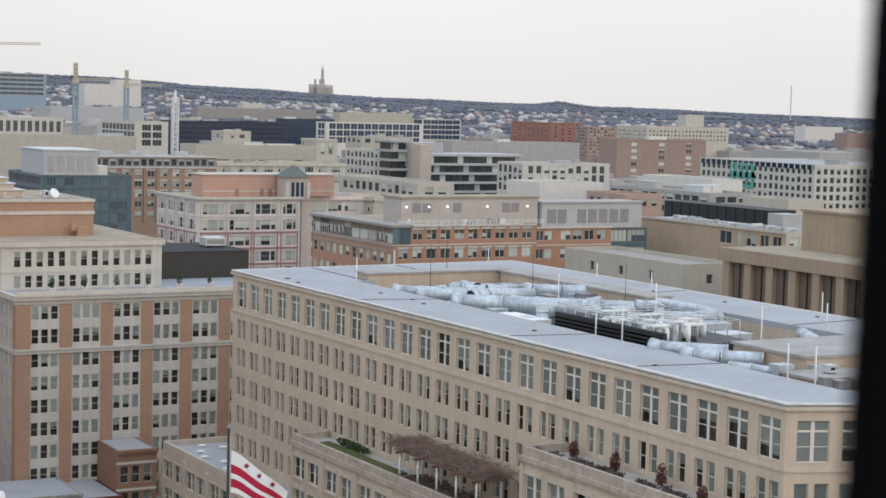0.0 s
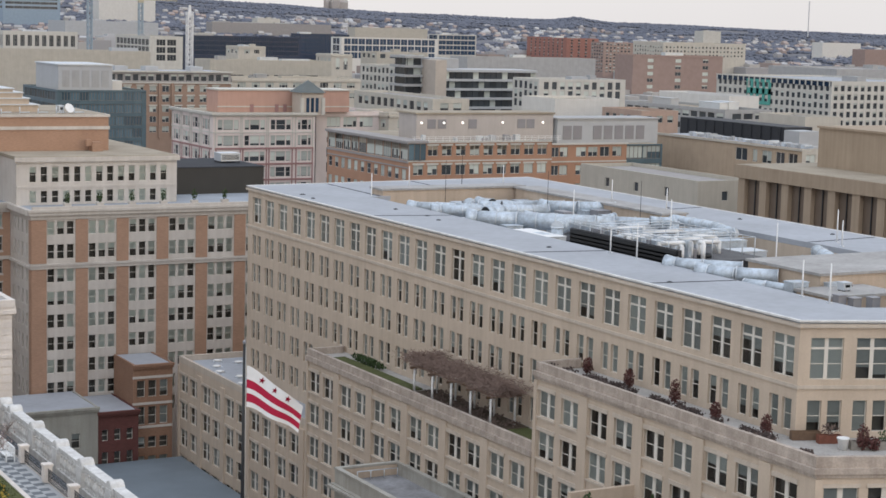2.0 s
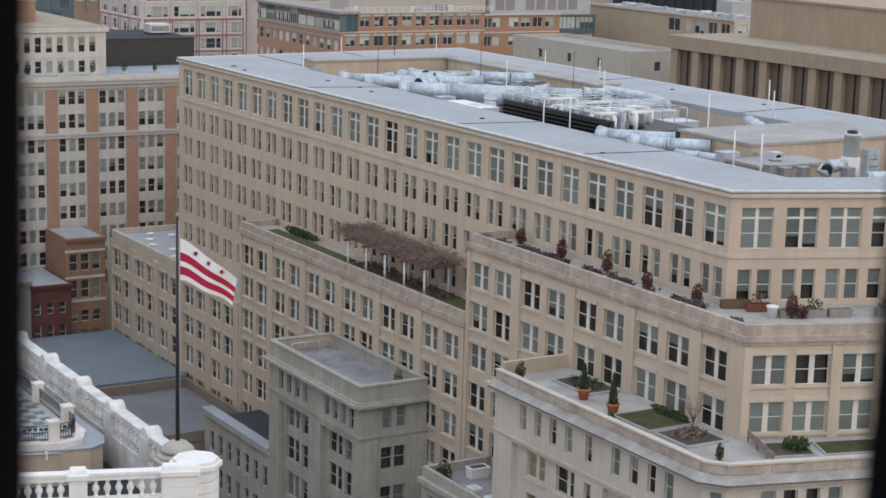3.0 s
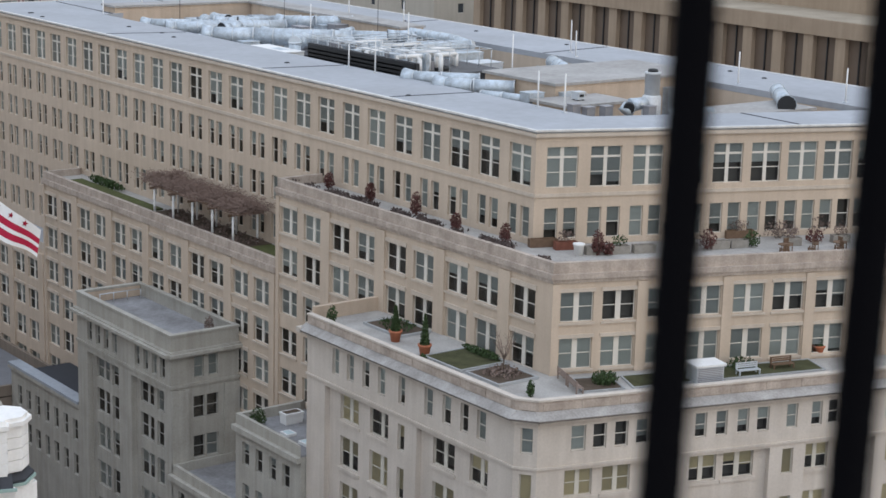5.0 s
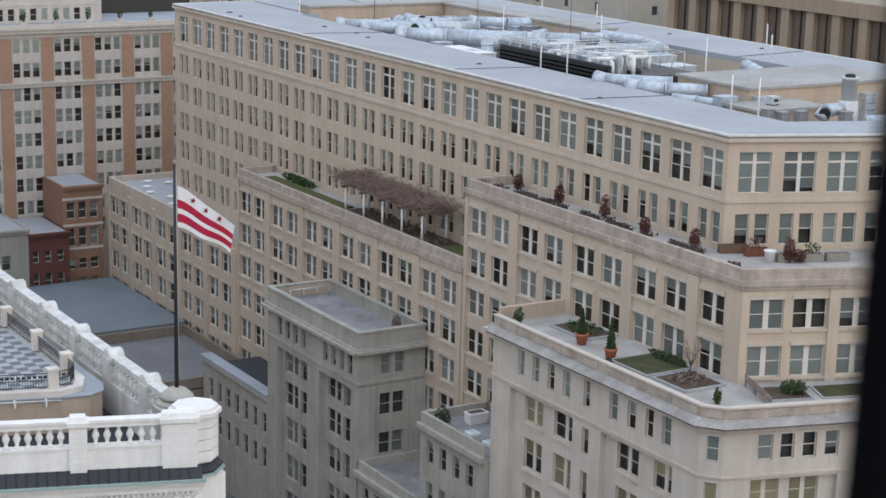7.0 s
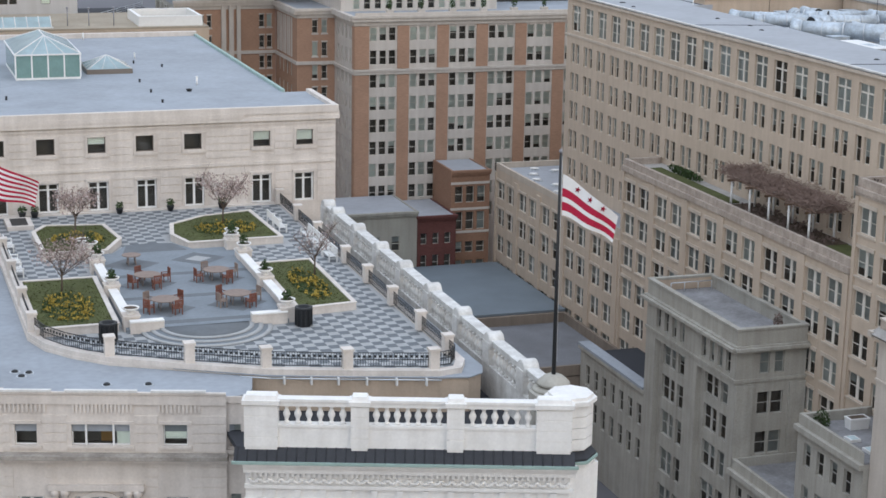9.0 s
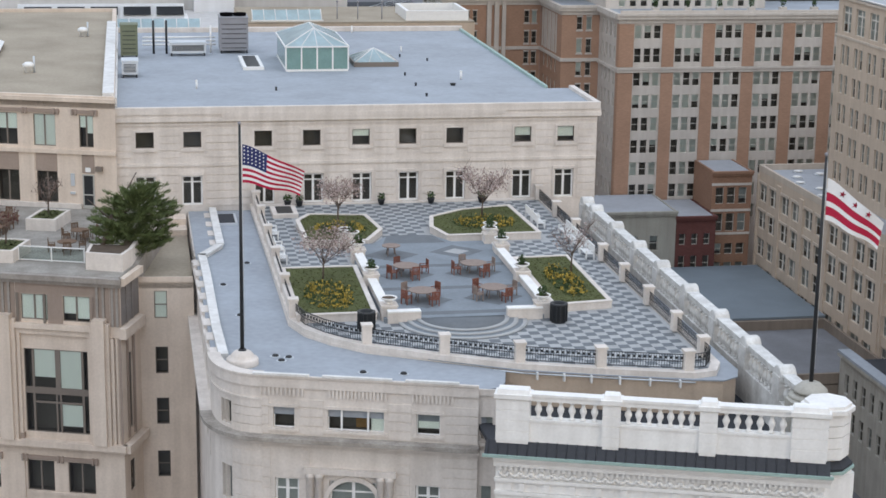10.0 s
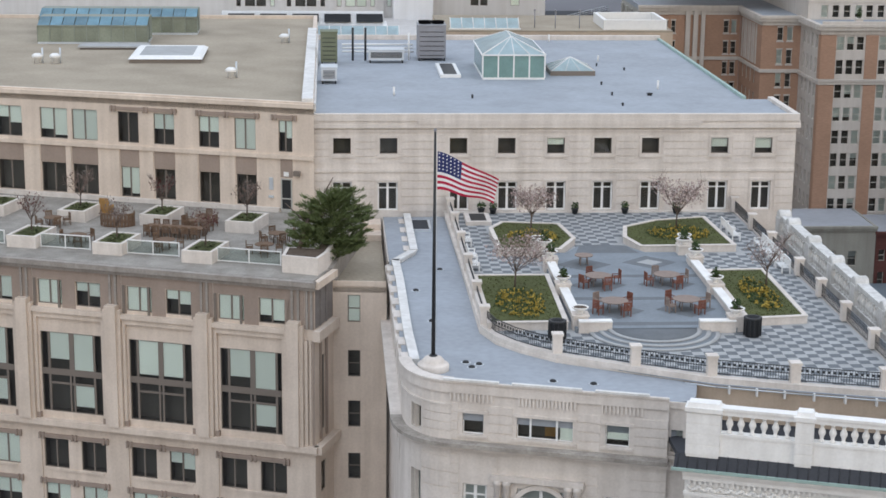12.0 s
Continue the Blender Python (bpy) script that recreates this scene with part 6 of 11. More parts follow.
# flagpoles and flags
def flag_cloth(parent, x, y, z_top, h, w, turn, faces, mats, nx, nz, wave, droop, name="cloth"):
    """A waving flag cut into cells; faces(i, j) names each cell's material."""
    bm = bmesh.new()
    grid = []
    d = Vector((math.cos(radians(turn)), math.sin(radians(turn)), 0))
    nrm = Vector((-d.y, d.x, 0))
    for i in range(nx + 1):
        col = []
        u = i / nx
        for j in range(nz + 1):
            v = j / nz
            p = Vector((x, y, z_top)) + d * (u * w * (1 - 0.08 * v)) + nrm * (wave * u * math.sin(u * 7.5 + v * 1.1)) + Vector((0, 0, -v * h * (1 - 0.36 * u) - droop * u ** 1.2 + 0.05 * math.sin(u * 9 + 1)))
            col.append(bm.verts.new(p))
        grid.append(col)
    for i in range(nx):
        for j in range(nz):
            f = bm.faces.new((grid[i][j], grid[i][j + 1], grid[i + 1][j + 1], grid[i + 1][j]))
            f.material_index, f.smooth = faces(i, j), True
    part(name, bm, mats, parent)
    return grid, nrm


def flagpole(x, y, z, top, label):
    ob = thing("flagpole", x, y, z, label, "flagpole")
    bm = bmesh.new()
    rod(bm, (x, y, z), (x, y, top), 0.13, 12, 0.07)
    part("shaft", bm, IRON, ob)
    bm = bmesh.new()
    lathe(bm, [(0.35, 0), (0.35, 0.1), (0.2, 0.3)], 14, Matrix.Translation((x, y, z)))
    part("collar", bm, IRON, ob)
    bm = bmesh.new()
    lathe(bm, [(0.03, 0), (0.09, 0.05), (0.11, 0.11), (0.08, 0.18), (0.03, 0.22)], 12, Matrix.Translation((x, y, top)))
    part("ball", bm, GREY_UNIT, ob)
    bm = bmesh.new()
    rod(bm, (x + 0.16, y, z + 1.2), (x + 0.1, y, top - 0.2), 0.012, 4)
    part("halyard", bm, WHITE_PAINT, ob)
    return ob


flagpole(6.47, 105.25, 42.3, 56.5, "dark metal flagpole on the rounded stone corner")
flag = thing("striped_flag", 6.7, 105.2, 53, "flag with red and white stripes and a starred blue canton", "flag")
flag_cloth(flag, 6.62, 105.2, 55.3, 2.35, 3.7, -6, lambda i, j: 2 if i < 16 and j < 14 else (1 if (j // 2) % 2 == 0 else 0), (FLAG_WHITE, FLAG_RED, FLAG_BLUE), 40, 26, 0.45, 1.65)
bm = bmesh.new()
for a in range(6):
    for b in range(5):
        u, v = (0.03 + a * 0.062) * 3.7, (0.05 + b * 0.1) * 2.35
        uu = u / 3.7
        c = Vector((6.62, 105.2, 55.3)) + Vector((math.cos(radians(-6)), math.sin(radians(-6)), 0)) * u
        nrm = Vector((-math.sin(radians(-6)), math.cos(radians(-6)), 0))
        c += nrm * (0.45 * uu * math.sin(uu * 7.5 + v / 2.35 * 1.1) - 0.03) + Vector((0, 0, -v * (1 - 0.36 * uu) - 1.65 * uu ** 1.2 + 0.05 * math.sin(uu * 9 + 1)))
        lathe(bm, [(0.05, -0.008), (0.05, 0.008)], 5, Matrix.Translation(c) @ pose(0, 0, 0, 90, 0, -6))
tagged(part("star_field", bm, FLAG_WHITE, flag), kind="stuff")
bm = bmesh.new()
lathe(bm, [(1.0, 42.95), (0.95, 43.1), (0.55, 43.45), (0.3, 43.55)], 20, Matrix.Translation((37.95, 91.85, 0)))
part("pole_base", bm, GREYSTONE, garden)
flagpole(37.95, 91.85, 43.1, 56.6, "dark metal flagpole on the white corner pedestal")
flag = thing("barred_flag", 38.2, 91.8, 53, "white flag with two red bars and three red stars", "flag")
flag_cloth(flag, 38.1, 91.8, 55.35, 2.4, 3.2, -24, lambda i, j: 1 if (8 <= j < 13 or 16 <= j < 21) else 0, (FLAG_WHITE, FLAG_RED), 36, 24, 0.4, 2.35)
for a in range(3):
    bm = bmesh.new()
    uu = 0.27 + 0.23 * a
    c = Vector((38.1, 91.8, 55.35)) + Vector((math.cos(radians(-24)), math.sin(radians(-24)), 0)) * (uu * 3.2)
    nrm = Vector((-math.sin(radians(-24)), math.cos(radians(-24)), 0))
    v = 0.16
    c += nrm * (0.4 * uu * math.sin(uu * 7.5 + v * 1.1) - 0.03) + Vector((0, 0, -v * 2.4 * (1 - 0.36 * uu) - 2.35 * uu ** 1.2 + 0.05 * math.sin(uu * 9 + 1)))
    mm = Matrix.Translation(c) @ pose(0, 0, 0, 90, 0, -24)
    pts = [mm @ Vector(((0.2 if k % 2 == 0 else 0.08) * math.cos(k * math.pi / 5), (0.2 if k % 2 == 0 else 0.08) * math.sin(k * math.pi / 5), 0.01)) for k in range(10)]
    bm.faces.new([bm.verts.new(p) for p in pts])
    bmesh.ops.solidify(bm, geom=bm.faces[-1:], thickness=0.02)
    part("star", bm, FLAG_RED, flag)

# ---- beige stone office with the planter terrace ----
planter = thing("stone_office", -14, 150, 0, "beige stone office building with a planter roof terrace", "building")
DC, EB = Vector((-1.0, 125.3)), Vector((-1.15, 147.6))
DL, EL = 45.0, 44.0
DA = tuple(DC - DL * Vector((math.cos(math.radians(19.3)), -math.sin(math.radians(19.3)))))
EA = tuple(EB - EL * Vector((math.cos(math.radians(18.5)), -math.sin(math.radians(18.5)))))
DC, EB = tuple(DC), tuple(EB)
grp = [DL - 4.92 - 7.4 * k for k in range(5)][::-1]


def d_pairs(w, gap):
    return [s for c in grp for s in ((c - gap / 2 - w, c - gap / 2), (c + gap / 2, c + gap / 2 + w))]


mD = facade(planter, DA, DC, 0, 41.5, [
    (38.54, 40.45, d_pairs(2.03, 1.16), "twin", 1.0, FRAME_DARK),
    (29.95, 36.32, [(c - 2.55, c + 2.55) for c in grp], "grand", 1.0, FRAME_DARK),
    (25.3, 27.7, d_pairs(2.1, 1.08), "twin", 0.5, FRAME_DARK),
    (21.6, 24.0, d_pairs(2.1, 1.08), "twin", 0.9, FRAME_DARK),
    (17.9, 20.3, d_pairs(2.1, 1.08), "twin", 0.7, FRAME_DARK)], STONE_WARM)
MAUVE_EDGE = material("sooty_shaded_edge_stone", (0.36, 0.33, 0.30), var=0.25, scale=0.8, streak=0.3)
MAUVE = material("brown_spandrel_stone", (0.35, 0.28, 0.235), var=0.14, streak=0.15)


def lintel_bar(m, u0, u1, v, marks):
    """A dark lintel bar with small paired brackets under it."""
    trim(planter, m, [(u0, u1, v, v + 0.3, 0.14)], MAUVE, "lintel")
    for u in marks:
        for q in (-0.16, 0.16):
            trim(planter, m, [(u + q - 0.08, u + q + 0.08, v - 0.14, v + 0.36, 0.22)], MAUVE, "bracket")


for c in grp:
    for a, b in ((c - 3.0, c - 2.63), (c - 0.56, c + 0.56), (c + 2.63, c + 3.0)):
        trim(planter, mD, [(a, b, 38.3, 41.3, 0.03)], MAUVE, "spandrel")
    trim(planter, mD, [(c - 3.0, c + 3.0, 40.5, 41.45, 0.035)], MAUVE, "spandrel")
    trim(planter, mD, [(c - 0.9, c - 0.72, 38.3, 40.5, 0.1), (c - 2.95, c - 2.75, 38.3, 40.5, 0.1)], FRAME_DARK, "dark_strip")
    trim(planter, mD, [(c - 3.05, c + 3.05, 37.95, 38.3, 0.45), (c - 3.0, c + 3.0, 37.5, 37.95, 0.24)], STONE_WARM, "sill_course")
    lintel_bar(mD, c - 2.95, c + 2.85, 27.78, (c - 2.75, c, c + 2.65))
    lintel_bar(mD, c - 2.95, c + 2.85, 24.08, (c - 2.75, c, c + 2.65))
    trim(planter, mD, [(c - 2.9, c - 2.8, 17.0, 27.7, 0.12), (c - 2.4, c + 2.4, 25.08, 25.28, 0.1)], STONE_WARM, "edge_strip")
    for s in (-1, 1):
        trim(planter, mD, [(c + s * 2.78 - 0.15, c + s * 2.78 + 0.15, 29.4, 29.85, 0.3)], MAUVE, "scroll_foot")
for k in range(6):
    u = DL - 1.25 - 7.4 * k if k else DL - 1.5
    for a, b, out, top in ((u - 0.72, u + 0.72, 0.5, 38.6), (u - 0.45, u + 0.45, 0.74, 38.95)):
        trim(planter, mD, [(a, b, 29.4, top, out)], STONE_WARM, "pilaster")
    trim(planter, mD, [(u - 1.0, u - 0.76, 29.4, 37.5, 0.26), (u + 0.76, u + 1.0, 29.4, 37.5, 0.26)], STONE_WARM, "pilaster")
    trim(planter, mD, [(u - 0.3, u - 0.12, 38.95, 41.3, 0.14), (u + 0.16, u + 0.34, 38.95, 41.3, 0.14)], MAUVE_EDGE, "pilaster")
    trim(planter, mD, [(u - 0.68, u - 0.31, 38.6, 41.3, 0.03), (u - 0.11, u + 0.15, 38.95, 41.3, 0.03), (u + 0.35, u + 0.68, 38.6, 41.3, 0.03)], MAUVE, "spandrel")
SOOT = material("sooty_dark_stone", (0.23, 0.21, 0.20), var=0.25, scale=0.8, streak=0.3)
trim(planter, mD, [(DL - 0.78, DL - 0.02, 38.35, 41.3, 0.03), (DL - 0.2, DL - 0.02, 29.4, 37.5, 0.06)], MAUVE, "spandrel")
trim(planter, mD, [(DL - 0.66, DL - 0.5, 38.35, 41.3, 0.12), (DL - 0.3, DL - 0.14, 38.35, 41.3, 0.12)], MAUVE_EDGE, "corner_strip")
trim(planter, mD, [(DL - 0.62, DL - 0.5, 29.4, 37.5, 0.14), (DL - 0.36, DL - 0.26, 29.4, 37.5, 0.1)], STONE_WARM, "corner_strip")
trim(planter, mD, [(0, DL + 0.3, 28.95, 29.4, 0.6), (0, DL + 0.2, 28.75, 28.95, 0.35)], STONE_WARM, "cornice")
trim(planter, mD, [(0, DL + 0.15, 41.3, 41.6, 0.25), (0, DL + 0.2, 41.6, 42.0, 0.5)], MAUVE_EDGE, "cornice")
mDs = facade(planter, DC, (0.35, 129.0), 0, 41.5, [(30.2, 36.0, [(1.3, 2.1)], "grand_slit", 0.0, FRAME_DARK), (25.3, 27.7, [(1.2, 2.2)], "plain", 0.2, FRAME_DARK)], STONE_WARM)
trim(planter, mDs, [(-0.3, 3.9, 28.8, 29.4, 0.6), (-0.3, 3.9, 37.5, 38.3, 0.5), (-0.2, 3.9, 41.45, 42.0, 0.4)], STONE_WARM, "cornice")
trim(planter, mDs, [(0.1, 3.8, 38.4, 41.4, 0.03), (1.0, 1.25, 38.4, 41.4, 0.1), (2.2, 2.45, 38.4, 41.4, 0.1)], SOOT, "spandrel")
trim(planter, mDs, [(0.9, 1.25, 29.6, 37.3, 0.1), (2.15, 2.5, 29.6, 37.3, 0.1)], MAUVE, "spandrel")
mDr = facade(planter, (0.35, 129.0), (4.35, 128.6), 0, 40.9, [(z, z + 2.1, [(1.1, 2.05)], "sash", 0.7, FRAME_DARK) for z in (37.9, 33.6, 29.6, 25.4)], STONE_WARM)
trim(planter, mDr, [(0, 4.0, 40.7, 41.1, 0.08)], STONE_WARM, "coping")
bm = bmesh.new()
prism(bm, [(0.35, 129.0), (4.35, 128.6), (4.4, 147.0), (2.6, 147.5), (2.6, 142.5)], 40.2, 40.6)
part("side_roof", bm, ROOF_TAN, planter)
bm = bmesh.new()
box(bm, 2.95, 4.4, 143.6, 147.6, 40.6, 41.1)
box(bm, 2.95, 4.4, 145.4, 147.6, 41.1, 41.6)
part("side_step", bm, STONE_WARM, planter)
# the upstand takes the dark edge stone to paint in its shadow
bm = bmesh.new()
prism(bm, [(0.3, 128.9), (0.0, 129.0), (2.4, 142.6), (2.7, 142.5)], 40.6, 42.05)
part("side_upstand", bm, MAUVE_EDGE, planter)
DT = [DA, DC, (0.35, 129.0), (2.75, 142.5), (2.85, 147.4), EB, EA]
bm = bmesh.new()
prism(bm, inset(DT, 0.1), 41.45, 42.0)
part("terrace_floor", bm, material("worn_terrace_concrete", (0.315, 0.295, 0.265), var=0.35, scale=0.7), planter)
hi_sp = [(EL + a, EL + b) for a, b in ((-29.4, -26.95), (-25.2, -22.6), (-22.15, -19.75), (-17.83, -15.9), (-14.5, -12.6), (-10.35, -8.5), (-7.1, -5.2), (-3.15, -1.92), (-33.4, -31.0), (-37.0, -34.6), (-40.6, -38.2))]
lo_sp = [(EL + a, EL + b) for a, b in ((-29.4, -26.9), (-25.2, -22.7), (-22.2, -19.8), (-17.65, -15.93), (-14.48, -12.6), (-10.36, -8.5), (-6.98, -5.15), (-33.4, -31.0), (-37.0, -34.6), (-40.6, -38.2))]
door_sp = (EL - 2.95, EL - 1.95)
mE = facade(planter, EA, EB, 0, 51.3, [(47.2, 49.88, hi_sp, "twin", 0.9, FRAME_DARK), (42.42, 45.07, lo_sp, "twin", 0.1, FRAME_DARK)], STONE_WARM)
for a, b in lo_sp:
    trim(planter, mE, [(a - 0.02, b + 0.02, 45.09, 46.6, 0.03)], MAUVE, "spandrel")
    trim(planter, mE, [(a - 0.62, a - 0.1, 42.2, 46.6, 0.08)], STONE_WARM, "pilaster")
trim(planter, mE, [(door_sp[0] - 0.04, door_sp[1] + 0.04, 45.02, 46.6, 0.03)], MAUVE, "spandrel")
for u0, u1, marks in ((EL - 18.5, EL - 12.3, (-18.2, -15.2, -12.6)), (EL - 10.6, EL - 4.8, (-10.3, -7.8, -5.1)), (EL - 3.75, EL - 1.5, (-3.5, -1.75))):
    lintel_bar(mE, u0, u1, 50.02, [EL + q for q in marks])
trim(planter, mE, [(0, EL, 46.62, 46.95, 0.2), (0, EL, 51.0, 51.35, 0.25)], STONE_WARM, "band")
trim(planter, mE, [(0, door_sp[0] - 0.1, 42.0, 42.38, 0.3)], CREAM, "plinth")
# a glazed door with its sign, and a wall lamp beside it
bm = bmesh.new()
bars_mesh(bm, 1.0, 2.9, [(0, 0.1, 0, 2.9), (0.9, 1.0, 0, 2.9), (0.1, 0.9, 0, 0.28), (0.1, 0.9, 2.8, 2.9), (0.1, 0.9, 1.12, 1.22)])
terrace_door = part("door", bm, FRAME_GREY, planter, "grey-framed glazed terrace door", mE @ Matrix.Translation((door_sp[0], -0.1, 42.02)))
bm = bmesh.new()
box(bm, door_sp[0] + 0.1, door_sp[1] - 0.1, -0.05, -0.03, 42.3, 44.82, m=mE)
part("door_glass", bm, IRON, terrace_door)
bm = bmesh.new()
box(bm, door_sp[0] + 0.25, door_sp[0] + 0.7, -0.06, -0.032, 45.12, 45.5, m=mE)
part("door_sign", bm, WHITE_PAINT, planter, "small white sign over the door")
bm = bmesh.new()
box(bm, EL - 1.75, EL - 1.2, -0.35, 0.0, 45.25, 45.65, m=mE)
part("wall_lamp", bm, FRAME_DARK, planter, "dark wall lamp beside the door")
bm = bmesh.new()
box(bm, EL - 4.0, EL - 3.65, -0.08, 0.0, 43.9, 44.95, m=mE)
box(bm, EL - 4.05, EL - 3.6, -0.15, 0.0, 43.2, 43.4, m=mE)
part("wall_box", bm, METAL, planter, "grey intercom box on the wall")
bm = bmesh.new()
prism(bm, [EA, EB, (-1.2, 214.0), (EA[0], 214.0)], 50.5, 51.1)
part("roof", bm, ROOF_TAN, planter)
bm = bmesh.new()
ring(bm, [EA, EB, (-1.2, 214.0), (EA[0], 214.0)], 0.45, 51.1, 51.5)
part("parapet", bm, STONE_WARM, planter)
bm = bmesh.new()
prism(bm, [(-1.2, 147.8), (-1.2, 214), (-1.6, 214), (-1.6, 148)], 0, 50.5)
part("side_wall", bm, STONE_WARM, planter)


# glazed ridge lights and flat skylights on the gravel roof
TERRACE_GREEN = material("dull_green_metal", (0.24, 0.27, 0.23), rough=0.6, var=0.2, scale=0.6)
RIDGE_BLUE = material("blue_ridge_glass", (0.27, 0.50, 0.62), rough=0.12, var=0.25, scale=0.5, bump=0, spec=0.7, rand=0.4)
RIDGE_SIDE = material("dusty_green_side_glass", (0.27, 0.30, 0.235), rough=0.2, var=0.3, scale=0.4, bump=0, spec=0.6, rand=0.4)


def ridge_light(x0, x1, y0, y1, z, label, n):
    ob = thing("ridge_light", (x0 + x1) / 2, (y0 + y1) / 2, z, label, "skylight", "ridge lights")
    bm = bmesh.new()
    box(bm, x0, x1, y0, y1, z, z + 0.2)
    part("kerb", bm, METAL, ob)
    for i in range(n):
        a, b = x0 + (x1 - x0) * i / n + 0.04, x0 + (x1 - x0) * (i + 1) / n - 0.04
        bm = bmesh.new()
        box(bm, a, b, y0 + 0.1, y0 + 0.16, z + 0.22, z + 1.85)
        part("side_glass", bm, RIDGE_SIDE, ob)
        bm = bmesh.new()
        v = [bm.verts.new(c) for c in ((a, y0 + 0.1, z + 1.98), (b, y0 + 0.1, z + 1.98), (b, y0 + 2.2, z + 2.65), (a, y0 + 2.2, z + 2.65))]
        bm.faces.new(v)
        bmesh.ops.solidify(bm, geom=bm.faces[:], thickness=0.05)
        part("roof_glass", bm, RIDGE_BLUE, ob)
    bm = bmesh.new()
    box(bm, x0, x1, y0 + 2.2, y1, z + 0.2, z + 2.65)
    box(bm, x0, x1, y0, y0 + 0.1, z + 1.85, z + 1.98)
    for i in range(n + 1):
        a = x0 + (x1 - x0) * i / n
        box(bm, a - 0.04, a + 0.04, y0 + 0.06, y0 + 0.2, z + 0.2, z + 1.85)
    part("frame", bm, TERRACE_GREEN, ob)



ridge_light(-30.4, -18.9, 189.4, 194.0, 51.1, "long glazed ridge light with blue panes", 9)
ridge_light(-31.5, -14.3, 197.6, 202.0, 51.1, "second long glazed ridge light behind", 13)
slab = thing("roof_slab", -22, 186, 51.1, "low flat concrete slab on the gravel roof", "roof slab")
bm = bmesh.new()
box(bm, -25.4, -18.5, 184.9, 187.2, 51.1, 51.3)
part("base", bm, FRAME_DARK, slab)
bm = bmesh.new()
box(bm, -25.6, -18.4, 184.7, 187.3, 51.3, 51.45)
part("cover", bm, TILE_PALE, slab)
bm = bmesh.new()
box(bm, -2.15, -1.2, 148.4, 199.0, 51.1, 51.75)
part("party_wall", bm, PARAPET_WHITE, planter, "white coping on the party wall")
sk = thing("flat_skylight", -15.9, 179, 51.1, "flat white-framed skylight on the gravel roof", "skylight")
bm = bmesh.new()
box(bm, -19.3, -12.3, 174.6, 184.0, 51.1, 51.5)
part("kerb", bm, FRAME_DARK, sk)
bm = bmesh.new()
box(bm, -19.4, -12.2, 174.5, 184.1, 51.5, 51.75, top=(0.4, 0.6))
part("cover", bm, WHITE_PAINT, sk)
bm = bmesh.new()
box(bm, -18.4, -13.2, 175.8, 182.6, 51.75, 51.78)
part("glass", bm, TILE_PALE, sk)
for i, (vx, vy) in enumerate(((-28.1, 174.6), (-26.4, 174.6), (-8.9, 164.9), (-4.6, 190.8))):
    v = thing("roof_vent", vx, vy, 51.1, "white vent fan on the gravel roof", "vent", "gravel roof vents")
    bm = bmesh.new()
    lathe(bm, [(0.35, 0), (0.35, 0.5), (0.5, 0.55), (0.55, 0.75), (0.3, 0.95)], 12, Matrix.Translation((vx, vy, 51.1)))
    part("cowl", bm, WHITE_PAINT, v)
    bm = bmesh.new()
    rod(bm, (vx + 0.5, vy, 51.1), (vx + 0.5, vy, 52.6), 0.09)
    part("pipe", bm, METAL, v)


# planter boxes, small trees, tables and chairs of that terrace
def planter_box(x, y, w, d, h, seed, tree=True):
    turn = -17.0
    ob = thing("planter_box", x, y, 42.0, "square pale concrete planter with ground cover", "planter", "terrace planters", turn)
    m = PLACED[ob]
    bm = bmesh.new()
    ring(bm, [(-w / 2, -d / 2), (w / 2, -d / 2), (w / 2, d / 2), (-w / 2, d / 2)], 0.26, 0, h)
    part("box_wall", bm, CREAM, ob, "", m)
    bm = bmesh.new()
    box(bm, -w / 2 + 0.26, w / 2 - 0.26, -d / 2 + 0.26, d / 2 - 0.26, 0.1, h - 0.08)
    part("soil", bm, GRASS, ob, "", m)
    rg = random.Random(seed)
    bm = bmesh.new()
    leaves(bm, rg, (0, 0, h), (w / 2 - 0.45, d / 2 - 0.45, 0.16), 240, 0.1, flat=True)
    tagged(part("ground_cover", bm, COVER, ob, "", m), kind="stuff")
    if tree:
        bare_tree(x, y, 42.0 + h - 0.1, 3.3, 1.4, "thin bare multi-branched tree in a planter", RUSSET if seed % 2 else BARE, 90, 0.07, seed, "terrace_tree", 80)


for i, (px, py) in enumerate(((-23.2, 137.9), (-16.3, 135.4), (-9.3, 132.6), (-20.6, 146.85), (-13.7, 145.1), (-6.6, 142.5), (-27.6, 149.3), (-30.2, 140.4))):
    planter_box(px, py, 2.45, 3.75, 0.95, 71 + i, i != 6)
for k, (tx, ty, n) in enumerate(((-22.4, 143.6, 4), (-19.6, 137.4, 3), (-10.6, 142.2, 4), (-10.2, 144.0, 3), (-4.9, 133.9, 4), (-4.0, 137.6, 4), (-12.6, 135.6, 3))):
    round_table(tx, ty, 42.0, 0.75, WOOD, "round brown wooden table on the planter terrace")
    for q in range(n):
        a = 0.4 + q * 2 * math.pi / n + 0.3 * k
        chair(tx + math.cos(a) * 1.15, ty + math.sin(a) * 1.15, 42.0, math.degrees(a) - 90, WOOD, "brown wooden chair on the planter terrace", "terrace chairs")
longt = thing("long_table", -12.2, 140.0, 42.0, "long brown wooden dining table on the terrace", "table", turn=-17)
bm = bmesh.new()
box(bm, -2.4, 2.4, -0.5, 0.5, 0.7, 0.76)
part("tabletop", bm, WOOD, longt, "", PLACED[longt])
for sx in (-2.2, 2.2):
    for sy in (-0.4, 0.4):
        bm = bmesh.new()
        box(bm, sx - 0.05, sx + 0.05, sy - 0.05, sy + 0.05, 0, 0.7)
        part("leg", bm, WOOD, longt, "", PLACED[longt])
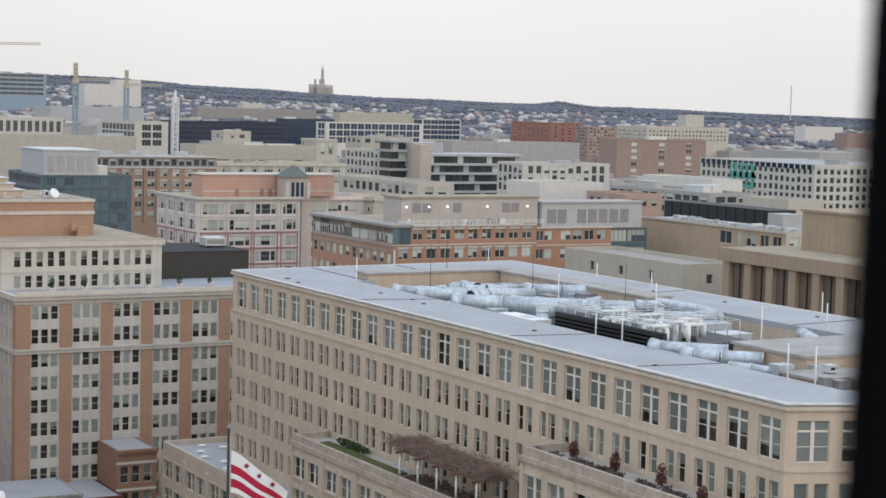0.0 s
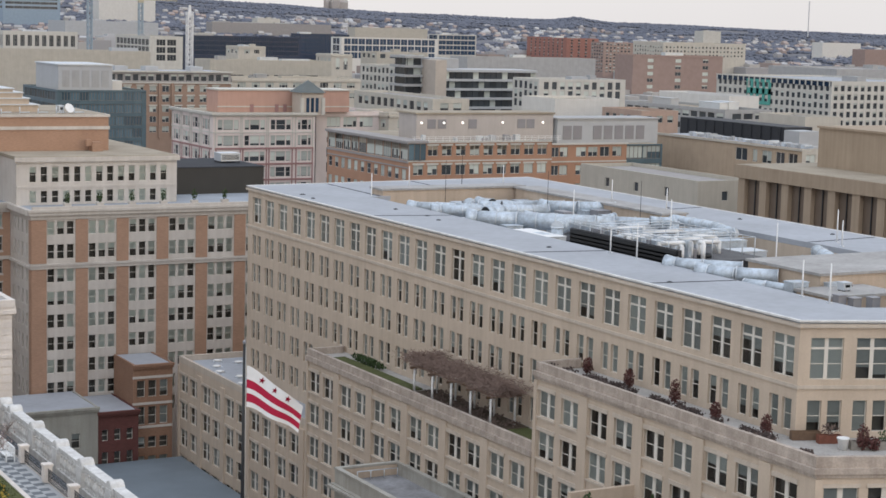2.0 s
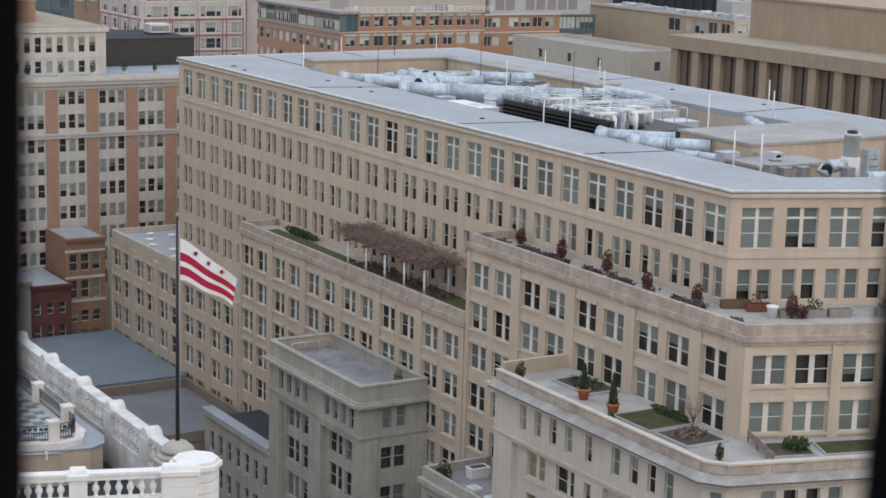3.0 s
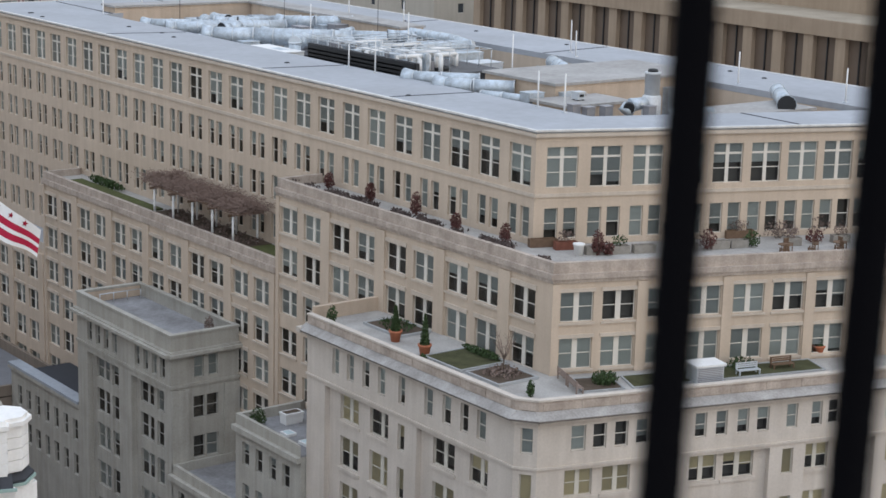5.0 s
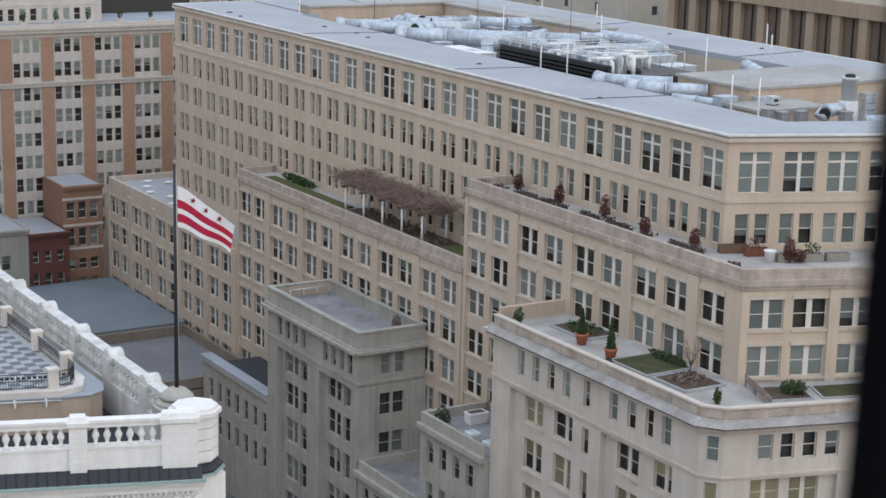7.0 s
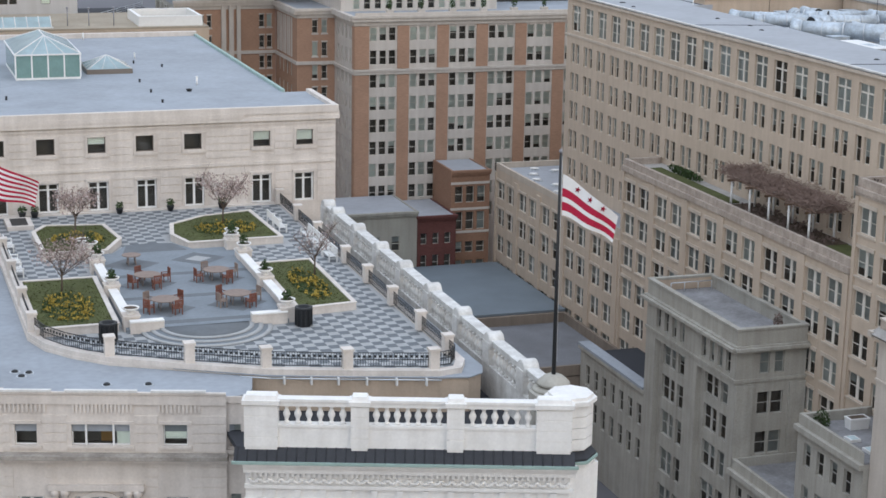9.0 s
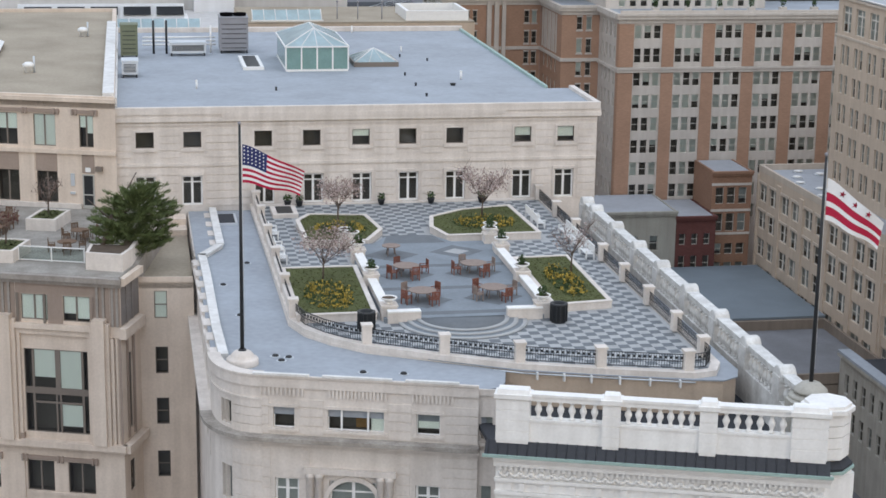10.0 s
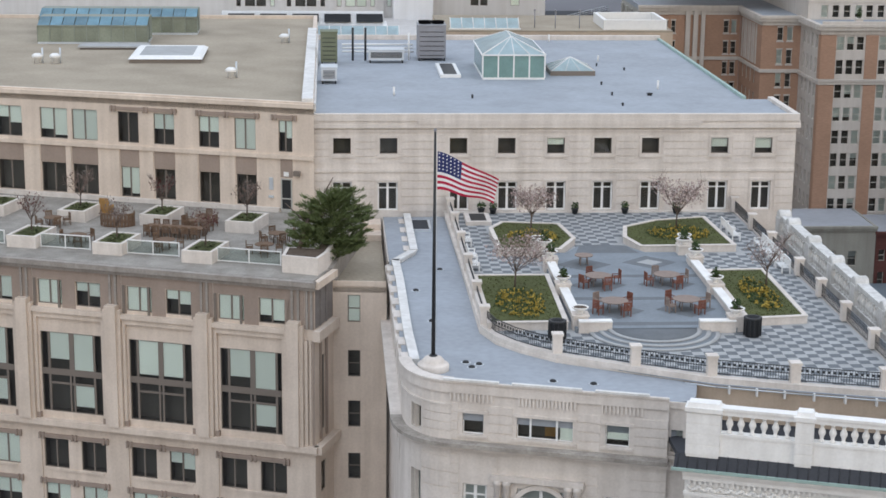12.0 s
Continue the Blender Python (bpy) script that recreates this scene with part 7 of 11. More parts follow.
for q in range(6):
    for s in (-1, 1):
        w = PLACED[longt] @ Vector((-2.0 + 0.8 * q, s * 0.85, 0))
        chair(w.x, w.y, 42.0, -17 + (0 if s > 0 else 180), WOOD, "brown wooden chair at the long table", "terrace chairs")


def settee(x, y, turn):
    """A round-backed bench of upright slats."""
    ob = thing("settee", x, y, 42.0, "curved brown wooden settee with a high slatted back", "bench", turn=turn)
    m = PLACED[ob]
    bm = bmesh.new()
    arc = [(1.35 * math.cos(q), 0.95 * math.sin(q)) for q in [math.pi * (1.0 + i / 14) for i in range(15)]]
    prism(bm, arc, 0.36, 0.46)
    part("seat", bm, WOOD, ob, "", m)
    for i, (ax, ay) in enumerate(arc):
        bm = bmesh.new()
        box(bm, -0.12, 0.12, -0.03, 0.03, 0.0, 1.05 if i % 14 else 1.25, m=pose(ax * 1.03, ay * 1.03, 0, 0, 0, math.degrees(math.atan2(ay, ax)) + 90))
        part("slat", bm, WOOD, ob, "", m)
    bm = bmesh.new()
    prism(bm, [(p * 1.09, q * 1.09) for p, q in arc] + [(p * 0.99, q * 0.99) for p, q in arc[::-1]], 1.0, 1.1)
    part("top_rail", bm, WOOD, ob, "", m)


settee(-17.2, 143.9, -10)
ochre = thing("high_back_chair", -18.6, 148.0, 42.0, "tall ochre upholstered chair on the terrace", "chair", turn=160)
for nm, bx in (("seat", (-0.45, 0.45, -0.45, 0.45, 0.12, 0.5)), ("backrest", (-0.45, 0.45, 0.36, 0.5, 0.5, 1.45)), ("arm", (-0.5, -0.36, -0.45, 0.36, 0.5, 0.8)), ("arm", (0.36, 0.5, -0.45, 0.36, 0.5, 0.8))):
    bm = bmesh.new()
    box(bm, *bx)
    bmesh.ops.bevel(bm, geom=bm.edges[:], offset=0.05, segments=2, affect='EDGES')
    part(nm, bm, OCHRE, ochre, "", PLACED[ochre])
for sx in (-0.38, 0.38):
    for sy in (-0.38, 0.38):
        bm = bmesh.new()
        box(bm, sx - 0.04, sx + 0.04, sy - 0.04, sy + 0.04, 0, 0.12)
        part("leg", bm, WOOD, ochre, "", PLACED[ochre])
CLEAR = glass("rail_glass", (0.85, 0.9, 0.88))
rail = thing("glass_rail", -10, 131, 42.0, "glass terrace balustrade with white metal posts", "railing")
for a, b in (((-22.3, 136.4), (-18.3, 135.2)), ((-15.4, 134.1), (-11.3, 132.9)), ((-8.35, 131.5), (-3.5, 129.9)), ((-29.3, 138.8), (-25.2, 137.4))):
    mm = along(a, b)
    ln = (Vector(b) - Vector(a)).length
    bm = bmesh.new()
    box(bm, 0, ln, -0.008, 0.008, 42.1, 43.05, m=mm)
    part("glass_panel", bm, CLEAR, rail)
    for z in (42.04, 43.05):
        bm = bmesh.new()
        box(bm, 0, ln, -0.035, 0.035, z, z + 0.08, m=mm)
        part("top_rail" if z > 43 else "bottom_rail", bm, WHITE_PAINT, rail)
    for u in (0.04, ln / 2, ln - 0.04):
        bm = bmesh.new()
        box(bm, u - 0.04, u + 0.04, -0.04, 0.04, 42.0, 43.05, m=mm)
        part("post", bm, WHITE_PAINT, rail)
corner_pl = thing("corner_planter", -1.5, 132, 42.0, "long cream stone planter at the terrace corner", "planter")
CPL = [(-3.4, 128.0), (-0.75, 126.95), (-0.05, 128.9), (2.2, 141.5), (0.9, 141.5), (-1.0, 130.2), (-3.1, 130.6)]
bm = bmesh.new()
prism(bm, CPL, 42.0, 43.3)
part("box_wall", bm, CREAM, corner_pl)
bm = bmesh.new()
prism(bm, inset(CPL, 0.25), 43.3, 43.32)
part("soil", bm, SOIL, corner_pl)
pine = thing("pine_tree", -1.2, 133.4, 43.3, "dense green pine tree spreading from a stone planter", "tree")
bm = bmesh.new()
rod(bm, (-2.2, 130.2, 43.2), (-1.3, 131.4, 45.8), 0.18, 8, 0.12)
rod(bm, (-1.3, 131.4, 45.4), (0.4, 133.6, 48.0), 0.1, 6, 0.04)
rod(bm, (-1.4, 131.1, 44.8), (-3.2, 131.0, 46.6), 0.08, 6, 0.03)
rod(bm, (-1.2, 131.4, 45.0), (1.8, 132.8, 46.6), 0.08, 6, 0.03)
part("trunk", bm, BARK, pine)
prg = random.Random(90)
bm = bmesh.new()
for k in range(330):
    # flat sprays of needles in loose tiers round the leaning stems
    h = prg.uniform(-1.1, 1)
    wide = 1.08 * (1 - 0.6 * max(0, h) ** 1.4) * (1 + 0.12 * min(0, h))
    ang, rad = prg.uniform(0, 2 * math.pi), math.sqrt(prg.uniform(0.02, 1)) * wide
    ox, oy = rad * math.cos(ang), rad * math.sin(ang)
    cz_ = 44.95 + 2.3 * (round(h * 4.5) / 4.5 + prg.gauss(0, 0.06)) + 0.35 * rad + 0.25 * ox
    c0 = Vector((0.2 + 2.75 * ox + 0.2 * h, 132.1 + 1.2 * ox + 1.6 * oy, cz_ - 0.4))
    if noise.noise(c0 * 0.75) < -0.4:
        continue
    out = Vector((ox, oy * 0.7, 0.22)).normalized()
    across = out.cross(Vector((0, 0, 1))).normalized()
    for _ in range(78):
        s, w = prg.uniform(-0.6, 0.75), prg.gauss(0, 0.2)
        c = c0 + out * s + across * w * (1.2 - s) + Vector((0, 0, prg.gauss(0, 0.06)))
        dirv = (out * 0.7 + across * (0.8 if w > 0 else -0.8) * prg.uniform(0.2, 1) + Vector((0, 0, prg.uniform(0.1, 0.7)))).normalized() * prg.uniform(0.16, 0.3)
        side = dirv.orthogonal().normalized() * 0.032
        q = [bm.verts.new(p) for p in (c - side, c + side, c + dirv + side * 0.3, c + dirv - side * 0.3)]
        bm.faces.new(q)
tagged(part("crown", bm, PINE, pine), kind="stuff")

# ---- brick and stone block ----
STONE_B = material("pale_warm_stone", (0.62, 0.575, 0.525), var=0.1, streak=0.2)
brick = thing("brick_building", 85, 260, 0, "orange brick and pale stone office block with a deep cornice", "building")
tops = [(43.15, 45.1), (39.7, 41.8)] + [(36.3 - 3.3 * k, 38.3 - 3.3 * k) for k in range(7)]


def brick_front(a, b, first, n, pitch, wins, piers, zt):
    m = facade(brick, a, b, 0, zt, [(s, h, [(first + pitch * i + u, first + pitch * i + u + w) for i in range(n) for u, w in wins], "sash", 0.72, FRAME) for s, h in tops], STONE_B, far=True)
    for u0, u1 in piers:
        trim(brick, m, [(u0, u1, 0, 38.2, 0.14), (u0, u1, 39.1, 45.3, 0.14)], BRICK, "brick_pier")
    ln = (Vector(b) - Vector(a)).length
    trim(brick, m, [(-0.2, ln + 0.1, 38.3, 38.75, 0.25), (-0.25, ln + 0.1, 38.75, 39.05, 0.4), (-0.2, ln + 0.1, 45.4, 46.0, 0.2), (-0.5, ln + 0.2, 46.0, 46.5, 0.6), (-0.6, ln + 0.2, 46.5, 46.85, 0.8)], STONE_B, "cornice")
    return m


wins3 = [(0.2, 1.05), (1.62, 1.05), (3.04, 1.05)]
brick_front((69.4, 247), (112, 247), 2.1, 6, 6.08, wins3, [(0, 2.15)] + [(6.4 + 6.08 * i, 8.2 + 6.08 * i) for i in range(5)] + [(37.0, 42.6)], 46.0)
m = facade(brick, (69.4, 258), (69.4, 247), 0, 46.0, [(s, h, [(1.6 + 2.2 * i, 2.4 + 2.2 * i) for i in range(4)], "sash", 0.8, FRAME) for s, h in tops], STONE_B, far=True)
trim(brick, m, [(9.9, 11.0, 0, 38.2, 0.1), (9.9, 11.0, 39.1, 45.3, 0.1)], BRICK, "brick_pier")
trim(brick, m, [(-0.2, 11.2, 38.305, 38.755, 0.25), (-0.2, 11.15, 45.405, 46.005, 0.2), (-0.2, 11.0, 46.01, 46.81, 0.7)], STONE_B, "cornice")
# set-back faces: brick with pairs of windows, stone strips on the return
back_tops = [(42.6, 44.5), (39.4, 41.3)] + [(36.2 - 3.2 * k, 38.1 - 3.2 * k) for k in range(7)]


def paired_brick(a, b, spans, levels, seed_pier=()):
    """A brick face with pairs of windows, pale sills and lintels."""
    m = facade(brick, a, b, 0, 46.0, [(s, h, spans, "sash", 0.35, FRAME) for s, h in levels], BRICK, far=True)
    for s, h in levels:
        for u0, u1 in spans:
            trim(brick, m, [(u0 - 0.1, u1 + 0.1, s - 0.22, s, 0.1), (u0 - 0.06, u1 + 0.06, h, h + 0.2, 0.05)], STONE_B, "sill")
    for u0, u1 in seed_pier:
        trim(brick, m, [(u0, u1, 0, 46.0, 0.45)], STONE_B, "stone_pier")
    ln = (Vector(b) - Vector(a)).length
    trim(brick, m, [(-0.1, ln + 0.1, 38.45, 38.95, 0.22), (-0.1, ln + 0.1, 45.4, 46.0, 0.2), (-0.4, ln + 0.1, 46.0, 46.45, 0.55), (-0.5, ln + 0.1, 46.45, 46.85, 0.75)], STONE_B, "cornice")
    return m


paired_brick((63.6, 258), (69.38, 258), [(2.3, 3.15), (3.75, 4.6)], tops)
m = facade(brick, (63.6, 272), (63.6, 258), 0, 46.0, [(s, h, [(2.2 + 2.5 * i, 3.1 + 2.5 * i) for i in range(4)], "sash", 0.8, FRAME) for s, h in tops], BRICK, far=True)
for i in range(4):
    trim(brick, m, [(1.75 + 2.5 * i, 2.15 + 2.5 * i, 39.3, 45.2, 0.16), (3.15 + 2.5 * i, 3.5 + 2.5 * i, 39.3, 45.2, 0.16)], STONE_B, "stone_strip")
trim(brick, m, [(-0.1, 14.2, 38.455, 38.955, 0.22), (-0.1, 14.2, 45.405, 46.005, 0.2), (-0.1, 14.5, 46.01, 46.82, 0.6)], STONE_B, "cornice")
m = paired_brick((48.0, 272), (63.58, 272), [(3.6, 4.3), (4.8, 5.5), (13.0, 13.8), (14.2, 15.0)], back_tops, ((7.0, 7.7), (8.2, 8.9), (9.4, 10.0)))
m = facade(brick, (48.0, 290), (48.0, 272), 0, 46.0, [(s, h, [(2.0 + 2.6 * i, 3.4 + 2.6 * i) for i in range(5)], "sash", 0.6, FRAME) for s, h in tops], GREYSTONE, far=True)
for u in (1.0, 5.5, 10.0, 14.5):
    trim(brick, m, [(u, u + 1.0, 0, 45.5, 0.3)], GREYSTONE, "stone_pier")
bm = bmesh.new()
prism(bm, [(69.3, 246.6), (112, 246.6), (112, 300), (48, 300), (48, 272), (63.6, 272), (63.6, 258), (69.3, 258)], 46.0, 46.7)
part("terrace_roof", bm, MEMBRANE, brick)
bm = bmesh.new()
box(bm, 69.4, 112, 246.5, 246.9, 46.85, 47.25)
part("parapet", bm, STONE_B, brick)
mU = facade(brick, (69.2, 254), (93.6, 254), 46.7, 53.3, [(s, h, [(1.9 + 1.66 * i, 2.9 + 1.66 * i) for i in range(13)], "sash", 0.6, FRAME) for s, h in ((50.0, 52.3), (47.0, 48.8))], STONE_B, far=True)
trim(brick, mU, [(0, 24.4, 49.2, 49.5, 0.1), (-0.3, 24.8, 53.0, 53.7, 0.35)], STONE_B, "cornice")
bm = bmesh.new()
prism(bm, [(93.6, 254), (93.6, 290), (93.3, 290), (93.3, 254.2)], 46.7, 53.3)
part("upper_wall", bm, STONE_B, brick)
bm = bmesh.new()
prism(bm, [(69.2, 254.2), (69.5, 254.2), (69.5, 290), (69.2, 290)], 46.7, 53.3)
part("upper_wall", bm, STONE_B, brick)
bm = bmesh.new()
prism(bm, [(69.1, 253.8), (93.7, 253.8), (93.7, 290), (69.1, 290)], 53.3, 53.8)
part("upper_roof", bm, ROOF_TAN, brick)
bm = bmesh.new()
prism(bm, [(50, 264), (86.2, 264), (86.2, 290), (50, 290)], 53.8, 58.9)
part("penthouse", bm, BRICK, brick, "orange brick penthouse")
bm = bmesh.new()
box(bm, 49.9, 86.35, 263.85, 290, 57.0, 57.5)
box(bm, 49.8, 86.4, 263.8, 290, 58.9, 59.3)
part("penthouse_cornice", bm, STONE_B, brick)
bm = bmesh.new()
box(bm, 50.2, 86.0, 264.2, 289.6, 59.3, 59.34)
part("penthouse_roof", bm, ROOF_TAN, brick)
cooler = thing("stepped_roof_plant", 68, 278, 59.34, "stepped tan metal plant housing on the brick penthouse", "roof plant")
for k, (px1, pz0, pz1) in enumerate(((77.0, 59.34, 60.5), (75.7, 60.5, 61.45), (74.8, 61.45, 62.3), (73.5, 62.3, 62.9))):
    bm = bmesh.new()
    box(bm, 58.0 + k, px1, 270.0 + 0.5 * k, 286.0 - 0.5 * k, pz0, pz1 - 0.15)
    part("casing", bm, TAN_WALL, cooler)
    bm = bmesh.new()
    box(bm, 57.8 + k, px1 + 0.2, 269.8 + 0.5 * k, 286.2 - 0.5 * k, pz1 - 0.15, pz1)
    part("lid", bm, METAL, cooler)
for k in range(5):
    bm = bmesh.new()
    rod(bm, (70.0 + 2.8 * k, 265.2, 59.34), (70.0 + 2.8 * k, 265.2, 60.1 + 0.3 * (k % 2)), 0.09)
    rod(bm, (70.0 + 2.8 * k, 265.2, 59.55), (71.6 + 2.8 * k, 265.6, 59.55), 0.09)
    pipe_run = thing("roof_pipe", 70.0 + 2.8 * k, 265.2, 59.34, "short galvanised pipe run on the penthouse roof", "pipe", "penthouse pipes")
    part("pipe", bm, METAL, pipe_run)
ant = thing("satellite_dish", 80.5, 266, 59.3, "white satellite dish and roof clutter on the penthouse", "dish")
bm = bmesh.new()
lathe(bm, [(0.05, 0), (0.5, 0.12), (0.8, 0.35)], 14, Matrix.Translation((80.5, 266, 60.0)) @ pose(0, 0, 0, 60, 0, 20))
part("dish", bm, WHITE_PAINT, ant)
bm = bmesh.new()
rod(bm, (80.5, 266, 59.3), (80.5, 266, 60.0), 0.06)
part("mount", bm, METAL, ant)
for i, (ux, uw) in enumerate(((79.2, 0.8), (64, 3.0))):
    roof_unit(ux, 266.5, uw, 1.6, 1.1 + 0.3 * (i % 2), 59.3, METAL, "small galvanised unit on the brick penthouse")
vent = thing("duct_hood", 83.8, 262.6, 53.8, "orange-painted duct hood on the upper roof", "duct")
bm = bmesh.new()
box(bm, 83.0, 84.6, 261.8, 263.6, 53.8, 55.2)
part("casing", bm, BRICK, vent)
bm = bmesh.new()
box(bm, 82.2, 83.0, 262.2, 263.2, 54.6, 55.6)
part("hood", bm, BRICK, vent)
screen = thing("plant_screen", 104, 267, 46.7, "dark brown metal plant screen on the roof terrace", "screen")
bm = bmesh.new()
box(bm, 95.0, 112.0, 264.0, 280.0, 46.7, 50.85)
part("panel_wall", bm, material("dark_brown_metal", (0.05, 0.047, 0.042), rough=0.6, var=0.12), screen)
bm = bmesh.new()
box(bm, 94.9, 112.1, 263.9, 280.1, 50.85, 51.0)
part("cap", bm, ROOF_DARK, screen)
roof_unit(107.0, 270, 3.4, 3.0, 1.5, 51.0, METAL, "galvanised unit above the dark plant screen")
for i in range(8):
    sx = 74.8 + 4.8 * i
    tub = thing("terrace_shrub", sx, 247.6, 46.7, "dark evergreen shrub in a stone tub on the cornice", "shrub", "cornice shrubs")
    bm = bmesh.new()
    box(bm, sx - 0.5, sx + 0.5, 247.2, 248.1, 46.7, 47.6)
    part("tub", bm, STONE_B, tub)
    bm = bmesh.new()
    leaves(bm, random.Random(200 + i), (sx, 247.6, 48.4), (0.42, 0.42, 0.85), 120, 0.1)
    part("foliage", bm, LEAF, tub)

# ---- small street houses and low roofs between ----
def street_house(name, label, x0, x1, y0, y1, z, wall, rows, spans, corn, roofmat, style="sash", shade=0.3):
    ob = thing(name, (x0 + x1) / 2, y0, 0, label, "building")
    m = facade(ob, (x0, y0), (x1, y0), 0, z, [(s, h, spans, style, shade, FRAME) for s, h in rows], wall)
    bm = bmesh.new()
    prism(bm, [(x0, y1), (x0, y0), (x0 + 0.3, y0 + 0.2), (x0 + 0.3, y1)], 0, z)
    prism(bm, [(x1, y0), (x1, y1), (x1 - 0.3, y1), (x1 - 0.3, y0 + 0.2)], 0, z)
    part("side_wall", bm, wall, ob)
    bm = bmesh.new()
    prism(bm, [(x0 + 0.05, y0 + 0.05), (x1 - 0.05, y0 + 0.05), (x1 - 0.05, y1), (x0 + 0.05, y1)], z - 0.5, z - 0.1)
    part("roof", bm, roofmat, ob)
    trim(ob, m, [(-0.1, x1 - x0 + 0.1, z - 0.7, z - 0.35, 0.25), (-0.15, x1 - x0 + 0.15, z - 0.35, z, 0.45)], corn, "cornice")
    return ob, m


STONE_H = material("sooty_grey_stone", (0.40, 0.39, 0.345), var=0.16, streak=0.3)
street_house("stone_house", "pale grey stone town house with a deep cornice", 60.0, 75.35, 235, 246.5, 20.5, STONE_H, [(14.8, 16.9), (11.0, 13.2)], [(5.6, 6.8), (8.6, 9.8), (11.6, 12.8)], STONE_H, ROOF)
street_house("red_house", "dark red brick town house with an iron cornice", 75.4, 81.3, 235.3, 246.5, 19.6, BRICK_RED, [(15.4, 17.0), (11.6, 13.8), (8, 10)], [(0.6, 1.5), (2.4, 3.3), (4.2, 5.1)], BRICK_RED, ROOF, shade=0.05)
hs, hm = street_house("brown_house", "brown brick house with a bowed parapet", 81.4, 87.3, 238, 246.5, 25.4, BRICK_DARK, [(20.6, 23.0), (16.6, 19.2), (13.2, 14.8), (9.8, 12.0)], [(0.6, 1.8), (2.3, 3.5), (4.0, 5.2)], BRICK_DARK, ROOF, shade=0.35)
for v in (19.5, 23.3, 16.1):
    trim(hs, hm, [(-0.05, 5.95, v, v + 0.35, 0.08)], STONE_B, "string_course")
# tan render darkened to brown: the deep courtyard's shade is in its colour
SHADED_WALL = material("shaded_brown_render", (0.26, 0.215, 0.175), var=0.16, streak=0.3)
low = thing("low_building", 73, 222, 0, "low street building with a dark blue-grey roof", "building")
bm = bmesh.new()
prism(bm, [(52, 208.6), (87.4, 208.6), (87.4, 234.9), (52, 234.9)], 0, 12.0)
part("wall", bm, SHADED_WALL, low)
bm = bmesh.new()
prism(bm, [(52, 208.6), (87.5, 208.6), (87.5, 234.9), (52, 234.9)], 12.0, 12.3)
part("roof", bm, material("slate_blue_roof", (0.18, 0.215, 0.245), rough=0.7, var=0.15, scale=0.2), low)
low = thing("low_annex", 73, 198, 0, "low tan annex with a grey roof and parapets", "building")
bm = bmesh.new()
prism(bm, [(60, 186.2), (87.4, 186.2), (87.4, 208.4), (60, 208.4)], 0, 10.6)
part("wall", bm, SHADED_WALL, low)
bm = bmesh.new()
prism(bm, [(60.4, 186.6), (87.4, 186.6), (87.4, 208.4), (60.4, 208.4)], 10.6, 10.75)
part("roof", bm, material("dull_grey_roof", (0.19, 0.195, 0.21), rough=0.8, var=0.2, scale=0.3), low)
bm = bmesh.new()
ring(bm, [(60, 186.2), (87.4, 186.2), (87.4, 208.4), (60, 208.4)], 0.4, 10.75, 12.0)
part("parapet", bm, SHADED_WALL, low)
low = thing("street_annex", 84, 178, 0, "grey stone annex with a blue metal roof edge", "building")
mA = facade(low, (80.2, 186.0), (80.2, 168.1), 0, 14.2, [(s, s + 2.4, [(1.6 + 2.4 * i, 2.8 + 2.4 * i) for i in range(7)], "sash", 0.3, FRAME_GREY) for s in (10.2, 6.2)], GREYSTONE)
bm = bmesh.new()
prism(bm, [(80.3, 168.1), (87.5, 168.1), (87.5, 186), (80.3, 186)], 13.4, 13.6)
part("roof", bm, ROOF_DARK, low)
trim(low, mA, [(-0.2, 18.1, 14.2, 14.6, 0.3)], GREYSTONE, "cornice")
bm = bmesh.new()
box(bm, 79.9, 81.4, 168.2, 186.2, 14.6, 14.9)
part("coping", bm, MEMBRANE, low, "blue-grey metal roof edge")

# ---- brown hall with tall fins ----
HALLSTONE = material("brown_hall_stone", (0.40, 0.315, 0.232), var=0.1, streak=0.25)
HALLPANEL = material("dark_bronze_panel", (0.17, 0.13, 0.10), rough=0.5, var=0.12, streak=0.15)
hall = thing("finned_building", 230, 210, 0, "brown stone hall with tall vertical fins", "building")
bm = bmesh.new()
prism(bm, [(206.8, 262), (206.8, 120), (262, 120), (262, 262)], 0, 47.6)
part("wall", bm, HALLPANEL, hall)
bm = bmesh.new()
prism(bm, [(205.6, 262.5), (205.6, 119.5), (262.5, 119.5), (262.5, 262.5)], 47.6, 50.0)
part("fascia", bm, HALLSTONE, hall)
bm = bmesh.new()
prism(bm, [(206, 262), (206, 120), (262, 120), (262, 262)], 50.0, 50.06)
part("roof", bm, ROOF_TAN, hall)
for i in range(23):
    yy = 261.6 - 6.2 * i
    bm = bmesh.new()
    box(bm, 205.9, 207.0, yy - 1.9, yy, 0, 47.6)
    part("fin", bm, HALLSTONE, hall)
    bm = bmesh.new()
    box(bm, 206.6, 206.85, yy - 4.2, yy - 4.0, 0, 47.6)
    part("mullion", bm, IRON, hall)
for i in range(8):
    xx = 208 + 6.6 * i
    bm = bmesh.new()
    box(bm, xx, xx + 1.9, 262.0, 262.9, 0, 47.6)
    part("fin", bm, HALLSTONE, hall)
bm = bmesh.new()
prism(bm, [(218, 254), (218, 130), (258, 130), (258, 254)], 50.06, 57.2)
part("attic", bm, HALLSTONE, hall)
bm = bmesh.new()
prism(bm, [(217.7, 254.3), (217.7, 129.7), (258.3, 129.7), (258.3, 254.3)], 57.2, 57.6)
part("attic_cap", bm, HALLSTONE, hall)

# ---- roof plant of the tan office block ----
DUCT = material("foil_wrapped_duct", (0.55, 0.62, 0.69), rough=0.42, var=0.3, scale=1.6, metal=0.35, bump=0.3)
